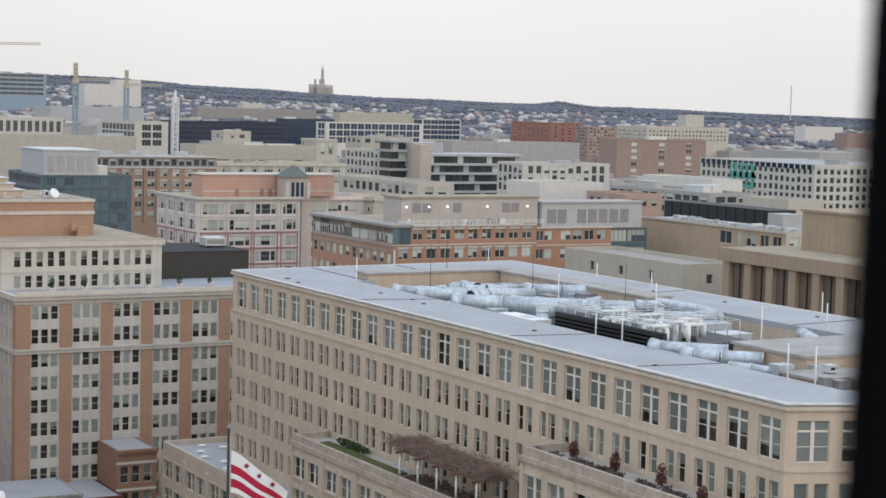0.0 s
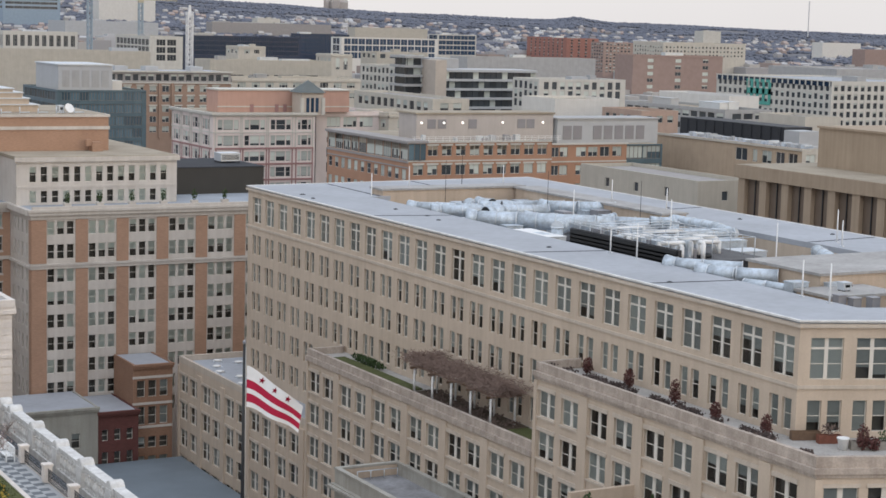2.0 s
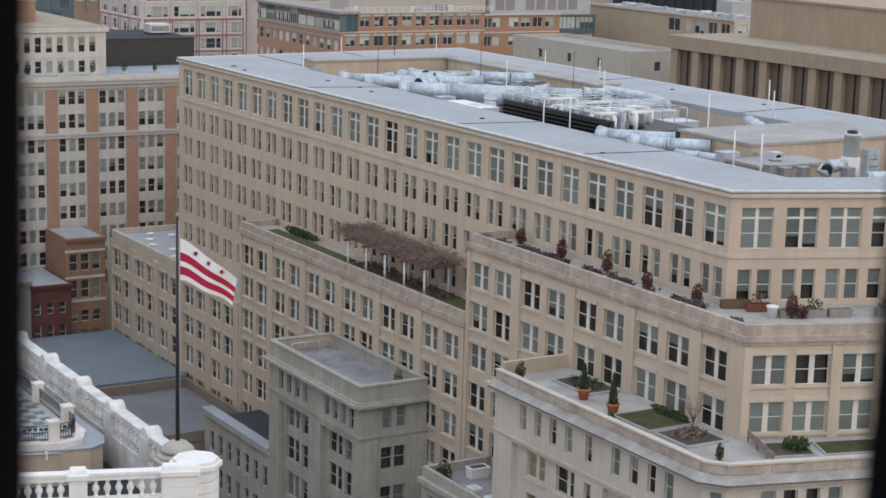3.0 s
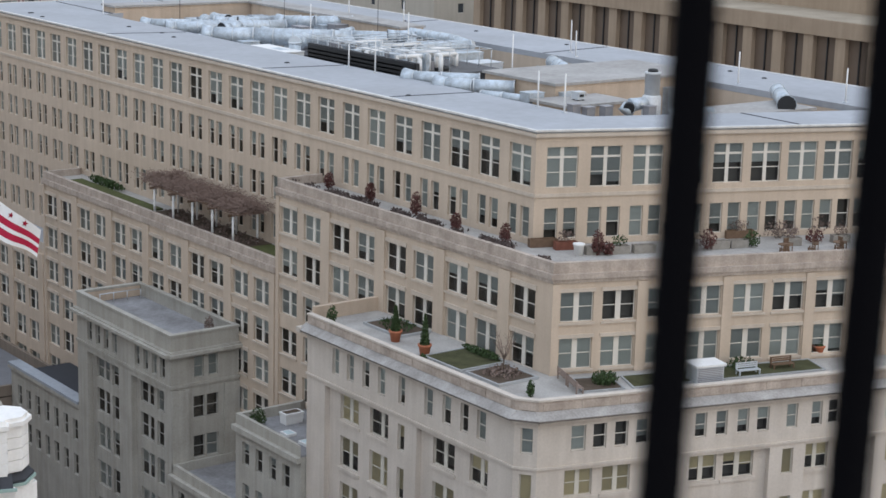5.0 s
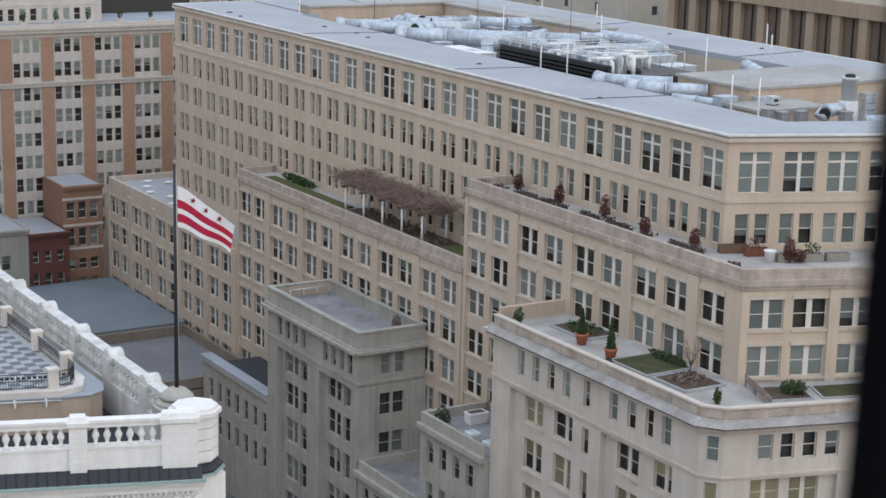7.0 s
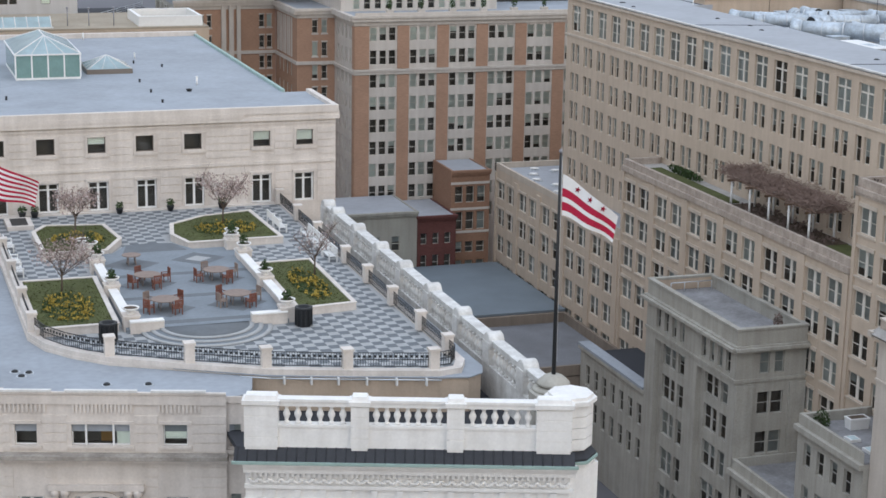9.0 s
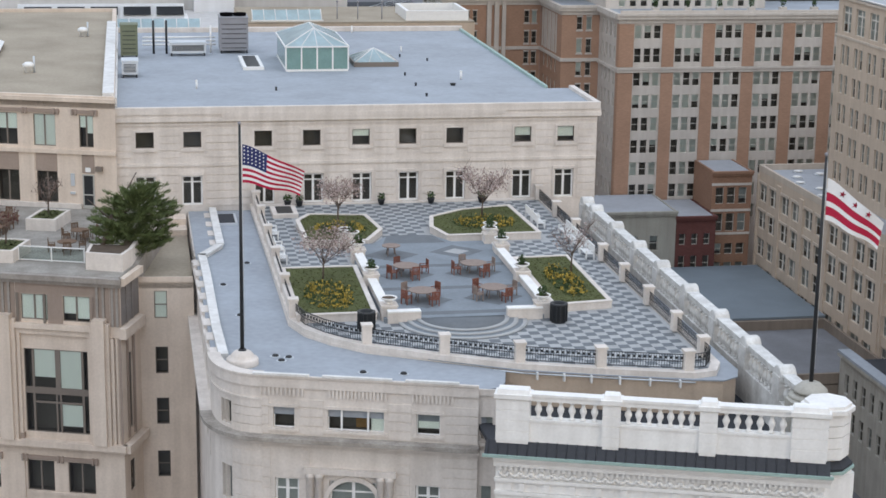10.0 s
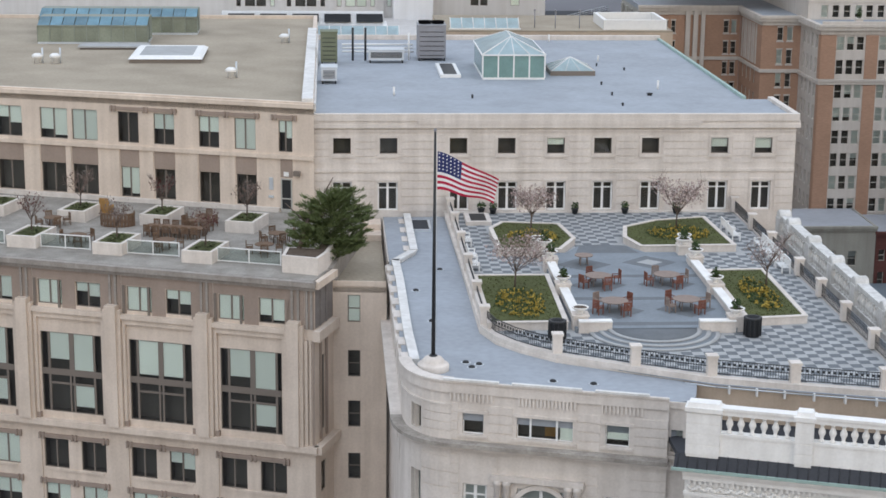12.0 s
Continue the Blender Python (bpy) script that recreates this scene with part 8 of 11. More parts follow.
ROOF_PLANT = material("pale_plant_roof", (0.385, 0.375, 0.365), rough=0.8, var=0.25, scale=0.25, fine=2)
CHAR = material("charcoal_louvre", (0.035, 0.037, 0.042), rough=0.55, var=0.15, scale=1)
for x0, x1, y0, y1, zt, lab in ((106.9, 126.2, 123.3, 133.7, 53.2, "tan rendered roof penthouse with a grey roof"), (103.8, 111.5, 118.1, 122.8, 52.05, "low tan rendered roof penthouse"), (112.6, 124.5, 107.6, 112.4, 51.9, "lower tan roof penthouse beside a duct"), (104.5, 126.0, 206.6, 209.9, 52.95, "long tan roof penthouse wall with a door"), (124.3, 127.8, 172.0, 206.0, 52.9, "tan rendered plant room along the far roof edge")):
    ob = thing("roof_penthouse", (x0 + x1) / 2, (y0 + y1) / 2, 47.0, lab, "penthouse")
    bm = bmesh.new()
    box(bm, x0, x1, y0, y1, 47.0, zt - 0.25)
    part("wall", bm, TAN_WALL, ob)
    bm = bmesh.new()
    box(bm, x0 - 0.2, x1 + 0.2, y0 - 0.2, y1 + 0.2, zt - 0.25, zt)
    part("roof", bm, ROOF_PLANT, ob)
    bm = bmesh.new()
    box(bm, x0 + 1.5, x0 + 2.5, y0 - 0.06, y0, 47.0, 49.1)
    part("door", bm, METAL, ob)


def duct_run(pts, r, label, square=False, hood=True):
    """A run of wrapped duct with flanges, bends and a mouth whose dark inside is a black disc."""
    pts = [(p[0], p[1], p[2] + 0.95) for p in pts]
    r = r * 0.86
    ob = thing("roof_duct", *pts[0], label, "duct", "roof ducts")
    for a, b in zip(pts, pts[1:]):
        bm = bmesh.new()
        if square:
            q = (Vector(b) - Vector(a)).to_track_quat("Z", "Y").to_matrix().to_4x4()
            box(bm, -r, r, -r, r, 0, (Vector(b) - Vector(a)).length, m=Matrix.Translation(a) @ q)
        else:
            rod(bm, a, b, r, 14)
        part("duct_section", bm, DUCT, ob)
        n = max(1, int((Vector(b) - Vector(a)).length / 2.0))
        for i in range(n + 1):
            p = Vector(a).lerp(Vector(b), i / n)
            d = (Vector(b) - Vector(a)).normalized() * 0.06
            bm = bmesh.new()
            rod(bm, p - d, p + d, r * 1.1, 14)
            part("flange", bm, METAL, ob)
    if hood:
        d = (Vector(pts[0]) - Vector(pts[1])).normalized()
        bm = bmesh.new()
        rod(bm, Vector(pts[0]), Vector(pts[0]) + d * 1.2, r, 14, r * 1.35)
        part("hood", bm, DUCT, ob)
        # a black disc stands for the shade inside the open mouth
        bm = bmesh.new()
        rod(bm, Vector(pts[0]) + d * 1.2, Vector(pts[0]) + d * 1.26, r * 1.25, 14)
        part("mouth", bm, IRON, ob)
    for p in pts:
        if p[2] - r > 47.3:
            bm = bmesh.new()
            rod(bm, (p[0], p[1], 47.0), (p[0], p[1], p[2] - r * 0.8), 0.09, 6)
            part("stand", bm, METAL, ob)
    return ob


duct_run([(104.6, 197.0, 50.6), (108.0, 193.0, 50.8), (112.0, 187.0, 50.8)], 0.8, "silver foil-wrapped roof duct with an open mouth")
duct_run([(104.4, 190.5, 50.8), (109.0, 188.0, 51.0), (117.0, 186.0, 51.0)], 0.85, "silver foil-wrapped roof duct turned to the roof edge")
duct_run([(104.2, 181.0, 50.9), (107.6, 177.6, 51.0), (114.5, 171.5, 51.0)], 1.15, "large silver roof duct with a dark open mouth")
duct_run([(112.0, 181.0, 50.6), (119.5, 175.0, 50.6), (125.0, 170.0, 50.6)], 0.95, "long silver roof duct across the well")
duct_run([(102.6, 139.2, 51.1), (103.8, 136.6, 51.2), (106.6, 134.2, 51.2)], 0.8, "large silver roof duct at the dark plant enclosure", hood=True)
duct_run([(102.7, 134.2, 51.0), (103.9, 131.6, 51.1), (106.7, 129.0, 51.1)], 0.85, "short silver roof duct beside the penthouse")
duct_run([(117.0, 160.5, 51.2), (124.0, 158.0, 51.2), (126.0, 164.0, 51.2), (125.5, 182.0, 51.2)], 0.7, "silver roof duct looping round the far side", hood=False)
duct_run([(119.0, 138.8, 50.6), (122.5, 139.4, 50.6), (126.0, 146.0, 50.6)], 0.8, "silver roof duct behind the penthouse")
duct_run([(102.9, 129.0, 50.7), (103.4, 126.6, 50.8), (104.6, 124.4, 50.7)], 0.55, "low silver roof duct near the roof edge", hood=False)
duct_run([(110.5, 194.5, 50.4), (116.0, 196.8, 50.4), (122.5, 197.5, 50.4)], 0.65, "silver roof duct by the far wall", hood=False)
duct_run([(120.0, 190.5, 50.9), (121.8, 186.5, 51.2), (126.0, 184.5, 51.2)], 0.9, "silver roof duct elbow with a hood")
duct_run([(122.0, 108.9, 51.4), (124.2, 111.5, 51.6), (126.0, 113.5, 51.6)], 0.8, "silver roof duct at the corner")

# exhaust stack with an elbow hood near the corner of the well
STACK = material("grey_painted_stack", (0.64, 0.66, 0.68), rough=0.6, var=0.15, scale=1, streak=0.2)
stack = thing("exhaust_stack", 110.2, 114.0, 47.0, "grey round exhaust stack with an elbow hood", "exhaust stack")
for nm, prof, mat in (("base", [(0.85, 47.0), (0.85, 53.0), (0.7, 53.15)], STACK), ("pipe", [(0.68, 53.1), (0.68, 55.0), (0.74, 55.0), (0.74, 55.2), (0.55, 55.2)], STACK), ("cap", [(0.5, 55.15), (0.42, 55.45), (0.1, 55.5)], IRON)):
    bm = bmesh.new()
    lathe(bm, prof, 18, Matrix.Translation((110.2, 114.0, 0)))
    part(nm, bm, mat, stack)
bm = bmesh.new()
rod(bm, (109.6, 114.0, 52.5), (108.0, 114.4, 52.3), 0.5, 14, 0.62)
rod(bm, (108.0, 114.4, 52.3), (107.5, 114.5, 51.6), 0.62, 14, 0.7)
part("elbow", bm, DUCT, stack)
# black disc in place of the elbow's shaded inside
bm = bmesh.new()
rod(bm, (107.7, 114.2, 52.2), (107.4, 113.9, 52.1), 0.5, 14)
part("mouth", bm, IRON, stack)
duct_run([(110.0, 111.6, 50.7), (112.0, 110.8, 50.8), (114.0, 110.2, 50.8)], 0.6, "low foil-wrapped duct along the well edge", hood=False)
roof_unit(106.6, 119.8, 0.9, 0.9, 0.7, 52.05, METAL, "small grey vent box on a penthouse", legs=0.1)
for k, (ux, uy) in enumerate(((104.6, 116.2), (106.0, 115.4), (103.6, 117.0), (108.6, 112.6))):
    roof_unit(ux, uy, 0.9, 0.8, 5.0 + 0.1 * k, 47.0, GREY_UNIT, "small grey box unit near the well edge")

cool = thing("plant_enclosure", 111, 158, 47.0, "charcoal louvred plant enclosure with steel frames on top", "plant")
bm = bmesh.new()
box(bm, 105.2, 105.6, 142.6, 162.5, 47.0, 52.9)
box(bm, 105.6, 117.8, 144.6, 162.5, 47.0, 51.2)
part("casing", bm, CHAR, cool)
for i in range(12):
    bm = bmesh.new()
    box(bm, 105.05, 105.2, 142.8, 162.3, 48.2 + 0.42 * i, 47.62 + 0.42 * i)
    part("louvre", bm, IRON, cool)
bm = bmesh.new()
box(bm, 105.62, 118.0, 144.4, 162.7, 51.2, 51.4)
part("deck", bm, material("dark_plant_deck", (0.12, 0.12, 0.125), rough=0.8, var=0.3, scale=1.0), cool)
frame_rg = random.Random(17)
for i in range(9):
    yy = 145.4 + 2.05 * i
    for xx in (106.0, 111.5, 117.0):
        bm = bmesh.new()
        rod(bm, (xx, yy, 51.4), (xx, yy, 53.5), 0.05, 5)
        part("post", bm, METAL, cool)
    bm = bmesh.new()
    rod(bm, (106, yy, 53.5), (117, yy, 53.5), 0.05, 5)
    part("frame_bar", bm, METAL, cool)
for xx in (106.0, 117.0):
    bm = bmesh.new()
    rod(bm, (xx, 145.4, 53.5), (xx, 161.5, 53.5), 0.05, 5)
    part("frame_bar", bm, METAL, cool)
for i in range(4):
    bm = bmesh.new()
    lathe(bm, [(1.1, 0), (1.15, 0.35), (1.0, 0.35), (0.9, 0.1)], 18, Matrix.Translation((111.5, 147.2 + 4.4 * i, 51.4)))
    part("fan_ring", bm, IRON, cool)
for i in range(15):
    x0 = 105.9 + frame_rg.uniform(0, 8)
    y0 = 145.0 + i * 1.1
    dx, dy = frame_rg.choice(((3.2, 0.4), (2.2, -2.0), (1.2, 2.4), (3.6, -0.6)))
    lift = frame_rg.uniform(0, 0.5)
    ob = thing("white_pipe", x0, y0, 51.4, "white insulated pipe loop above the plant deck", "pipe", "white pipes")
    bm = bmesh.new()
    pts = [(x0, y0, 51.4), (x0, y0, 52.6 + lift), (x0 + dx, y0 + dy, 52.6 + lift), (x0 + dx, y0 + dy, 51.4)]
    for a, b in zip(pts, pts[1:]):
        rod(bm, a, b, 0.24, 8)
    for p in pts[1:3]:
        lathe(bm, [(0.05, -0.2), (0.19, -0.1), (0.21, 0), (0.19, 0.1), (0.05, 0.2)], 8, Matrix.Translation(p))
    part("loop", bm, WHITE_PAINT, ob)
for i in range(22):
    x0, y0 = 105.4 + frame_rg.uniform(0, 10.5), 145.2 + frame_rg.uniform(0, 15.5)
    bm = bmesh.new()
    h = frame_rg.uniform(0.8, 1.9)
    box(bm, x0, x0 + frame_rg.uniform(0.4, 1.5), y0, y0 + frame_rg.uniform(0.4, 1.5), 51.4, 51.4 + h)
    part("deck_box", bm, frame_rg.choice((METAL, GREY_UNIT, DUCT, DUCT)), cool)
for z in (53.4, 53.9):
    bm = bmesh.new()
    rod(bm, (105.15, 144.6, z), (105.15, 162.5, z), 0.04, 4)
    part("guard_rail", bm, METAL, cool)
for i in range(13):
    bm = bmesh.new()
    rod(bm, (105.15, 144.7 + 1.48 * i, 52.9), (105.15, 144.7 + 1.48 * i, 54.0), 0.04, 4)
    part("guard_post", bm, METAL, cool)
for i in range(5):
    roof_unit(118.8 + 1.2 * (i % 2), 150.0 + 5.0 * i, 3.6, 2.8, 4.2 + 0.5 * (i % 3), 47.0, DUCT if i % 2 else METAL, "silver rooftop air handler in the well")
for i in range(4):
    roof_unit(112.5 + 3.1 * i, 199.5, 2.3, 3.4, 4.4, 47.0, DUCT, "boxy silver rooftop air handler by the far wall")
clut = random.Random(808)
for i in range(34):
    cx_, cy_ = clut.uniform(103.2, 124), clut.choice((clut.uniform(163.5, 203), clut.uniform(163.5, 203), clut.uniform(120.8, 125.5)))
    if clut.random() < 0.55:
        roof_unit(cx_, cy_, clut.uniform(1.0, 2.2), clut.uniform(1.0, 2.6), clut.uniform(4.3, 5.6), 47.0, clut.choice((DUCT, METAL, GREY_UNIT, DUCT)), "small silver rooftop unit among the ducts")
    else:
        a = clut.uniform(0, 6.28)
        zc = clut.uniform(50.6, 51.5)
        duct_run([(cx_, cy_, zc), (cx_ + 1.6 * math.cos(a), cy_ + 1.6 * math.sin(a), zc + 0.1), (cx_ + 1.6 * math.cos(a), cy_ + 1.6 * math.sin(a), 47.4)], clut.uniform(0.5, 0.85), "short silver elbow duct with a hooded mouth")
roof_unit(103.4, 164.5, 2.6, 7.5, 4.6, 47.0, WHITE_PAINT, "long white rooftop unit along the well edge")
roof_unit(104.0, 183.0, 1.8, 3.6, 4.3, 47.0, METAL, "grey rooftop unit under the ducts")
for i, (px, py, h) in enumerate(((101.2, 119.0, 3.2), (101.1, 115.3, 3.4), (117.0, 141.9, 3.4), (129.3, 146.0, 2.8), (131.2, 149.0, 3.6), (129.2, 121.6, 3.2), (129.0, 107.8, 3.2), (101.3, 144.2, 3.6), (119.0, 163.0, 3.6), (115.2, 177.4, 3.4), (103.0, 206.9, 3.0), (112.0, 213.6, 3.2), (126.5, 213, 3.2), (129.2, 178, 3.2), (129.2, 190, 3.2), (101.4, 149.0, 2.4))):
    ob = thing("lightning_rod", px, py, 47.0 if 102 < px < 128 and py < 211 else TOP, "slim white lightning pole on the office roof", "pole", "roof poles")
    zz = 47.0 if 102 < px < 128 and py < 211 else TOP
    bm = bmesh.new()
    rod(bm, (px, py, zz), (px, py, TOP + h), 0.09, 6, 0.06)
    part("pole", bm, WHITE_PAINT, ob)
    bm = bmesh.new()
    box(bm, px - 0.2, px + 0.2, py - 0.2, py + 0.2, zz, zz + 0.08)
    part("base", bm, METAL, ob)
for i, (ax_, ay_) in enumerate(((121.0, 215.0), (118.5, 188.5), (113.5, 206.0), (122.5, 174.0))):
    ob = thing("roof_aerial", ax_, ay_, 47.0 if ay_ < 211 else TOP, "thin dark aerial mast on the office roof", "aerial", "roof aerials")
    bm = bmesh.new()
    rod(bm, (ax_, ay_, 47.0 if ay_ < 211 else TOP), (ax_, ay_, TOP + 4.6), 0.05, 5, 0.03)
    part("mast", bm, IRON, ob)

# ---- planting and furniture of the office terraces ----
for i, (sx, sy) in enumerate(((91.6, 137.6), (91.3, 130.4), (91.4, 123.5), (90.8, 116.9), (91.0, 110.5), (95.0, 103.6))):
    shrub(sx, sy, 42.42, 0.5, 1.5 + 0.3 * (i % 3), RUSSET, "russet cone-shaped shrub on the narrow roof terrace", 300 + i, n=420, leaf=0.07)
vine = random.Random(55)
bm = bmesh.new()
for i in range(420):
    y = 101.5 + 38.5 * vine.random()
    if noise.noise((y * 0.3, 3.0, 1.0)) > -0.02:
        leaves(bm, vine, (88.75 + vine.uniform(-0.45, 0.7), y, 43.0 + vine.uniform(-0.1, 0.35)), (0.4, 0.5, 0.16), 14, 0.11)
DRY = material("dry_dark_ground_cover", (0.115, 0.09, 0.085), rough=0.95, var=0.4, scale=2, bump=0)
tagged(part("planting_strip", bm, DRY, None), "dry brown planting along the terrace parapet", "plants", kind="stuff")
TROUGH_GREY = material("weathered_grey_timber", (0.30, 0.28, 0.25), rough=0.85, var=0.25, scale=2, fine=14)
troughs = ((93.2, 108.3, 2.4, WOOD, None), (94.2, 106.6, 1.9, TEAK, BARE), (95.0, 104.0, 1.5, TROUGH_GREY, None), (97.0, 103.2, 1.7, TROUGH_GREY, LEAF), (99.0, 102.4, 1.9, TROUGH_GREY, None), (102.6, 101.0, 1.6, TROUGH_GREY, BARE), (105.5, 100.2, 1.6, TROUGH_GREY, None), (107.2, 99.7, 1.6, TROUGH_GREY, None), (110.0, 102.3, 2.6, WOOD, BARE), (111.8, 97.9, 1.4, TROUGH_GREY, BARE), (116.3, 96.6, 1.6, TROUGH_GREY, BARE))
for i, (px, py, ln, box_mat, leaf_mat) in enumerate(troughs):
    ob = thing("trough_planter", px, py, 42.42, "weathered timber trough planter with dry plants" if leaf_mat else "empty weathered timber trough planter on the terrace", "planter", "trough planters", -20.5)
    mm = PLACED[ob]
    bm = bmesh.new()
    ring(bm, [(-ln / 2, -0.35), (ln / 2, -0.35), (ln / 2, 0.35), (-ln / 2, 0.35)], 0.08, 0, 0.68)
    part("trough", bm, box_mat, ob, "", mm)
    bm = bmesh.new()
    box(bm, -ln / 2 + 0.08, ln / 2 - 0.08, -0.27, 0.27, 0.02, 0.56)
    part("soil", bm, SOIL, ob, "", mm)
    if leaf_mat:
        bm = bmesh.new()
        leaves(bm, random.Random(400 + i), (0, 0, 1.1), (ln * 0.42, 0.35, 0.5), 110, 0.08)
        tagged(part("plant", bm, leaf_mat, ob, "", mm), kind="stuff")
for i, (px, py, pr, ph, mat) in enumerate(((95.8, 103.3, 0.55, 1.1, RUSSET), (104.4, 100.5, 0.8, 1.7, RUSSET), (108.4, 99.3, 0.75, 1.3, LEAF), (113.0, 100.4, 1.5, 1.6, BARE), (115.3, 102.4, 1.4, 1.6, BARE), (114.2, 97.6, 0.8, 1.1, RUSSET), (117.3, 100.2, 1.2, 1.7, BARE), (120.2, 100.0, 1.2, 1.6, BARE))):
    shrub(px, py, 42.42, pr, ph, mat, {RUSSET: "dark red leafless shrub on the office terrace", LEAF: "dark rounded shrub on the office terrace", BARE: "pale bare twiggy shrub on the office terrace"}[mat], 430 + i)
pot = thing("plant_pot", 93.7, 104.4, 42.42, "empty tapered white plant pot on the terrace", "plant pot")
bm = bmesh.new()
lathe(bm, [(0.3, 0), (0.44, 0.85), (0.5, 0.88), (0.5, 0.98), (0.4, 0.98), (0.36, 0.8)], 18, Matrix.Translation((93.7, 104.4, 42.42)))
part("body", bm, WHITE_PAINT, pot)
for i in range(7):
    m = along(B1, C1)
    p = m @ Vector((21.5 + 2.5 * i, 3.4, 0))
    if i % 2 == 0:
        round_table(p.x, p.y, 42.42, 0.6, WOOD, "small wooden table on the office terrace")
    chair(p.x + 0.9, p.y + 0.5, 42.42, 40 * i, WOOD, "weathered wooden chair on the office terrace", "office terrace chairs")
    chair(p.x - 0.8, p.y - 0.6, 42.42, 170 + 40 * i, WOOD, "weathered wooden chair on the office terrace", "office terrace chairs")

# pergola with bare vines on the lower terrace
perg = thing("pergola", 90.2, 159, 34.62, "white-posted pergola under a mat of bare brown vines", "pergola")
for i in range(5):
    yy = 150.5 + 4.1 * i
    for xx in (88.75, 91.6):
        bm = bmesh.new()
        rod(bm, (xx, yy, 34.62), (xx, yy, 37.6), 0.12, 10)
        part("post", bm, WHITE_PAINT, perg)
    bm = bmesh.new()
    box(bm, 88.2, 92.2, yy - 0.08, yy + 0.08, 37.6, 37.85)
    part("cross_beam", bm, WOOD, perg)
for xx in (88.75, 91.6):
    bm = bmesh.new()
    box(bm, xx - 0.08, xx + 0.08, 149.4, 168.0, 37.85, 38.05)
    part("long_beam", bm, WOOD, perg)
bm = bmesh.new()
vr = random.Random(66)
for i in range(11500):
    y = vr.uniform(148.4, 169.6)
    x = 90.2 + vr.gauss(0, 1.05)
    z = 38.0 + vr.random() * 1.8 * (0.6 + 0.4 * noise.noise((x, y * 0.4, 0)))
    d = Vector((vr.uniform(-1, 1), vr.uniform(-1, 1), vr.uniform(-0.5, 0.6))) * vr.uniform(0.3, 0.75)
    s = d.orthogonal().normalized() * 0.022
    a = Vector((x, y, z))
    bm.faces.new([bm.verts.new(q) for q in (a - s, a + s, a + d + s, a + d - s)])
VINE = material("bare_brown_vines", (0.20, 0.14, 0.115), rough=0.9, var=0.3, scale=2, bump=0)
tagged(part("vine_mat", bm, VINE, perg, "tangled bare vines"), kind="stuff")
rg = random.Random(67)
bm = bmesh.new()
for i in range(60):
    leaves(bm, rg, (rg.uniform(88.6, 92.2), rg.uniform(149, 168), 34.75 + rg.uniform(0, 0.4)), (0.5, 0.6, 0.22), 14, 0.13)
tagged(part("ground_planting", bm, BARE, None), "dry low planting under the pergola", "plants", kind="stuff")
soil = thing("terrace_bed", 90.4, 163, 34.62, "dark soil bed under the pergola", "planting bed", "terrace beds")
bm = bmesh.new()
box(bm, 88.5, 92.4, 149.0, 168.6, 34.62, 34.7)
part("fill", bm, SOIL, soil)
lawn = thing("terrace_lawn", 89.8, 184, 34.62, "small roof lawn with a clipped hedge", "lawn")
bm = bmesh.new()
box(bm, 88.4, 91.0, 169.2, 189.0, 34.62, 34.8)
part("turf", bm, GRASS, lawn)
bm = bmesh.new()
leaves(bm, random.Random(70), (91.6, 184.0, 35.1), (0.6, 4.5, 0.5), 420, 0.14)
tagged(part("hedge", bm, LEAF, lawn), kind="stuff")
lawn = thing("terrace_lawn", 90.0, 145, 34.62, "small roof lawn beyond the pergola", "lawn")
bm = bmesh.new()
box(bm, 88.5, 92.0, 142.5, 148.5, 34.62, 34.8)
part("turf", bm, GRASS, lawn)

# lower limestone terrace
ZL = 34.3
DRY_LAWN = material("winter_roof_lawn", (0.075, 0.078, 0.036), rough=0.95, var=0.4, scale=1.0, fine=10, bump=0.4)


def potted_conifer(x, y, h, label, seed):
    ob = thing("potted_conifer", x, y, ZL, label, "potted tree", "potted conifers")
    bm = bmesh.new()
    lathe(bm, [(0.36, 0), (0.5, 0.75), (0.58, 0.8), (0.58, 0.95), (0.45, 0.95), (0.4, 0.85)], 16, Matrix.Translation((x, y, ZL)))
    part("pot", bm, TERRACOTTA, ob, "terracotta pot")
    rg = random.Random(seed)
    bm = bmesh.new()
    for k in range(10):
        t = k / 10
        leaves(bm, rg, (x, y, ZL + 1.0 + h * t), (0.4 * (1 - t) ** 0.8 + 0.04, 0.4 * (1 - t) ** 0.8 + 0.04, h * 0.07), int(260 * (1 - t)) + 40, 0.055)
    part("foliage", bm, LEAF, ob, "dark clipped conifer")


for i, (px, py, h) in enumerate(((83.1, 114.7, 2.2), (82.7, 110.1, 2.6), (110.1, 92.8, 2.4), (118.5, 90.5, 2.2))):
    potted_conifer(px, py, h, "dark conifer in a terracotta pot on the terrace", 500 + i)
shrub(81.6, 121.9, ZL, 0.45, 1.6, LEAF, "slim dark conifer at the terrace parapet", 511)
shrub(82.9, 97.0, ZL, 0.3, 1.3, LEAF, "small dark clipped shrub at the corner", 512)
shrub(81.2, 108.3, ZL, 0.35, 0.8, LEAF, "small dark shrub by the parapet", 513)
shrub(89.9, 96.5, ZL, 1.05, 1.0, LEAF, "rounded dark green clipped shrub", 514, n=420)
shrub(102.0, 93.6, ZL, 1.2, 1.0, LEAF, "low dark green shrub beside a bench", 515, n=260)
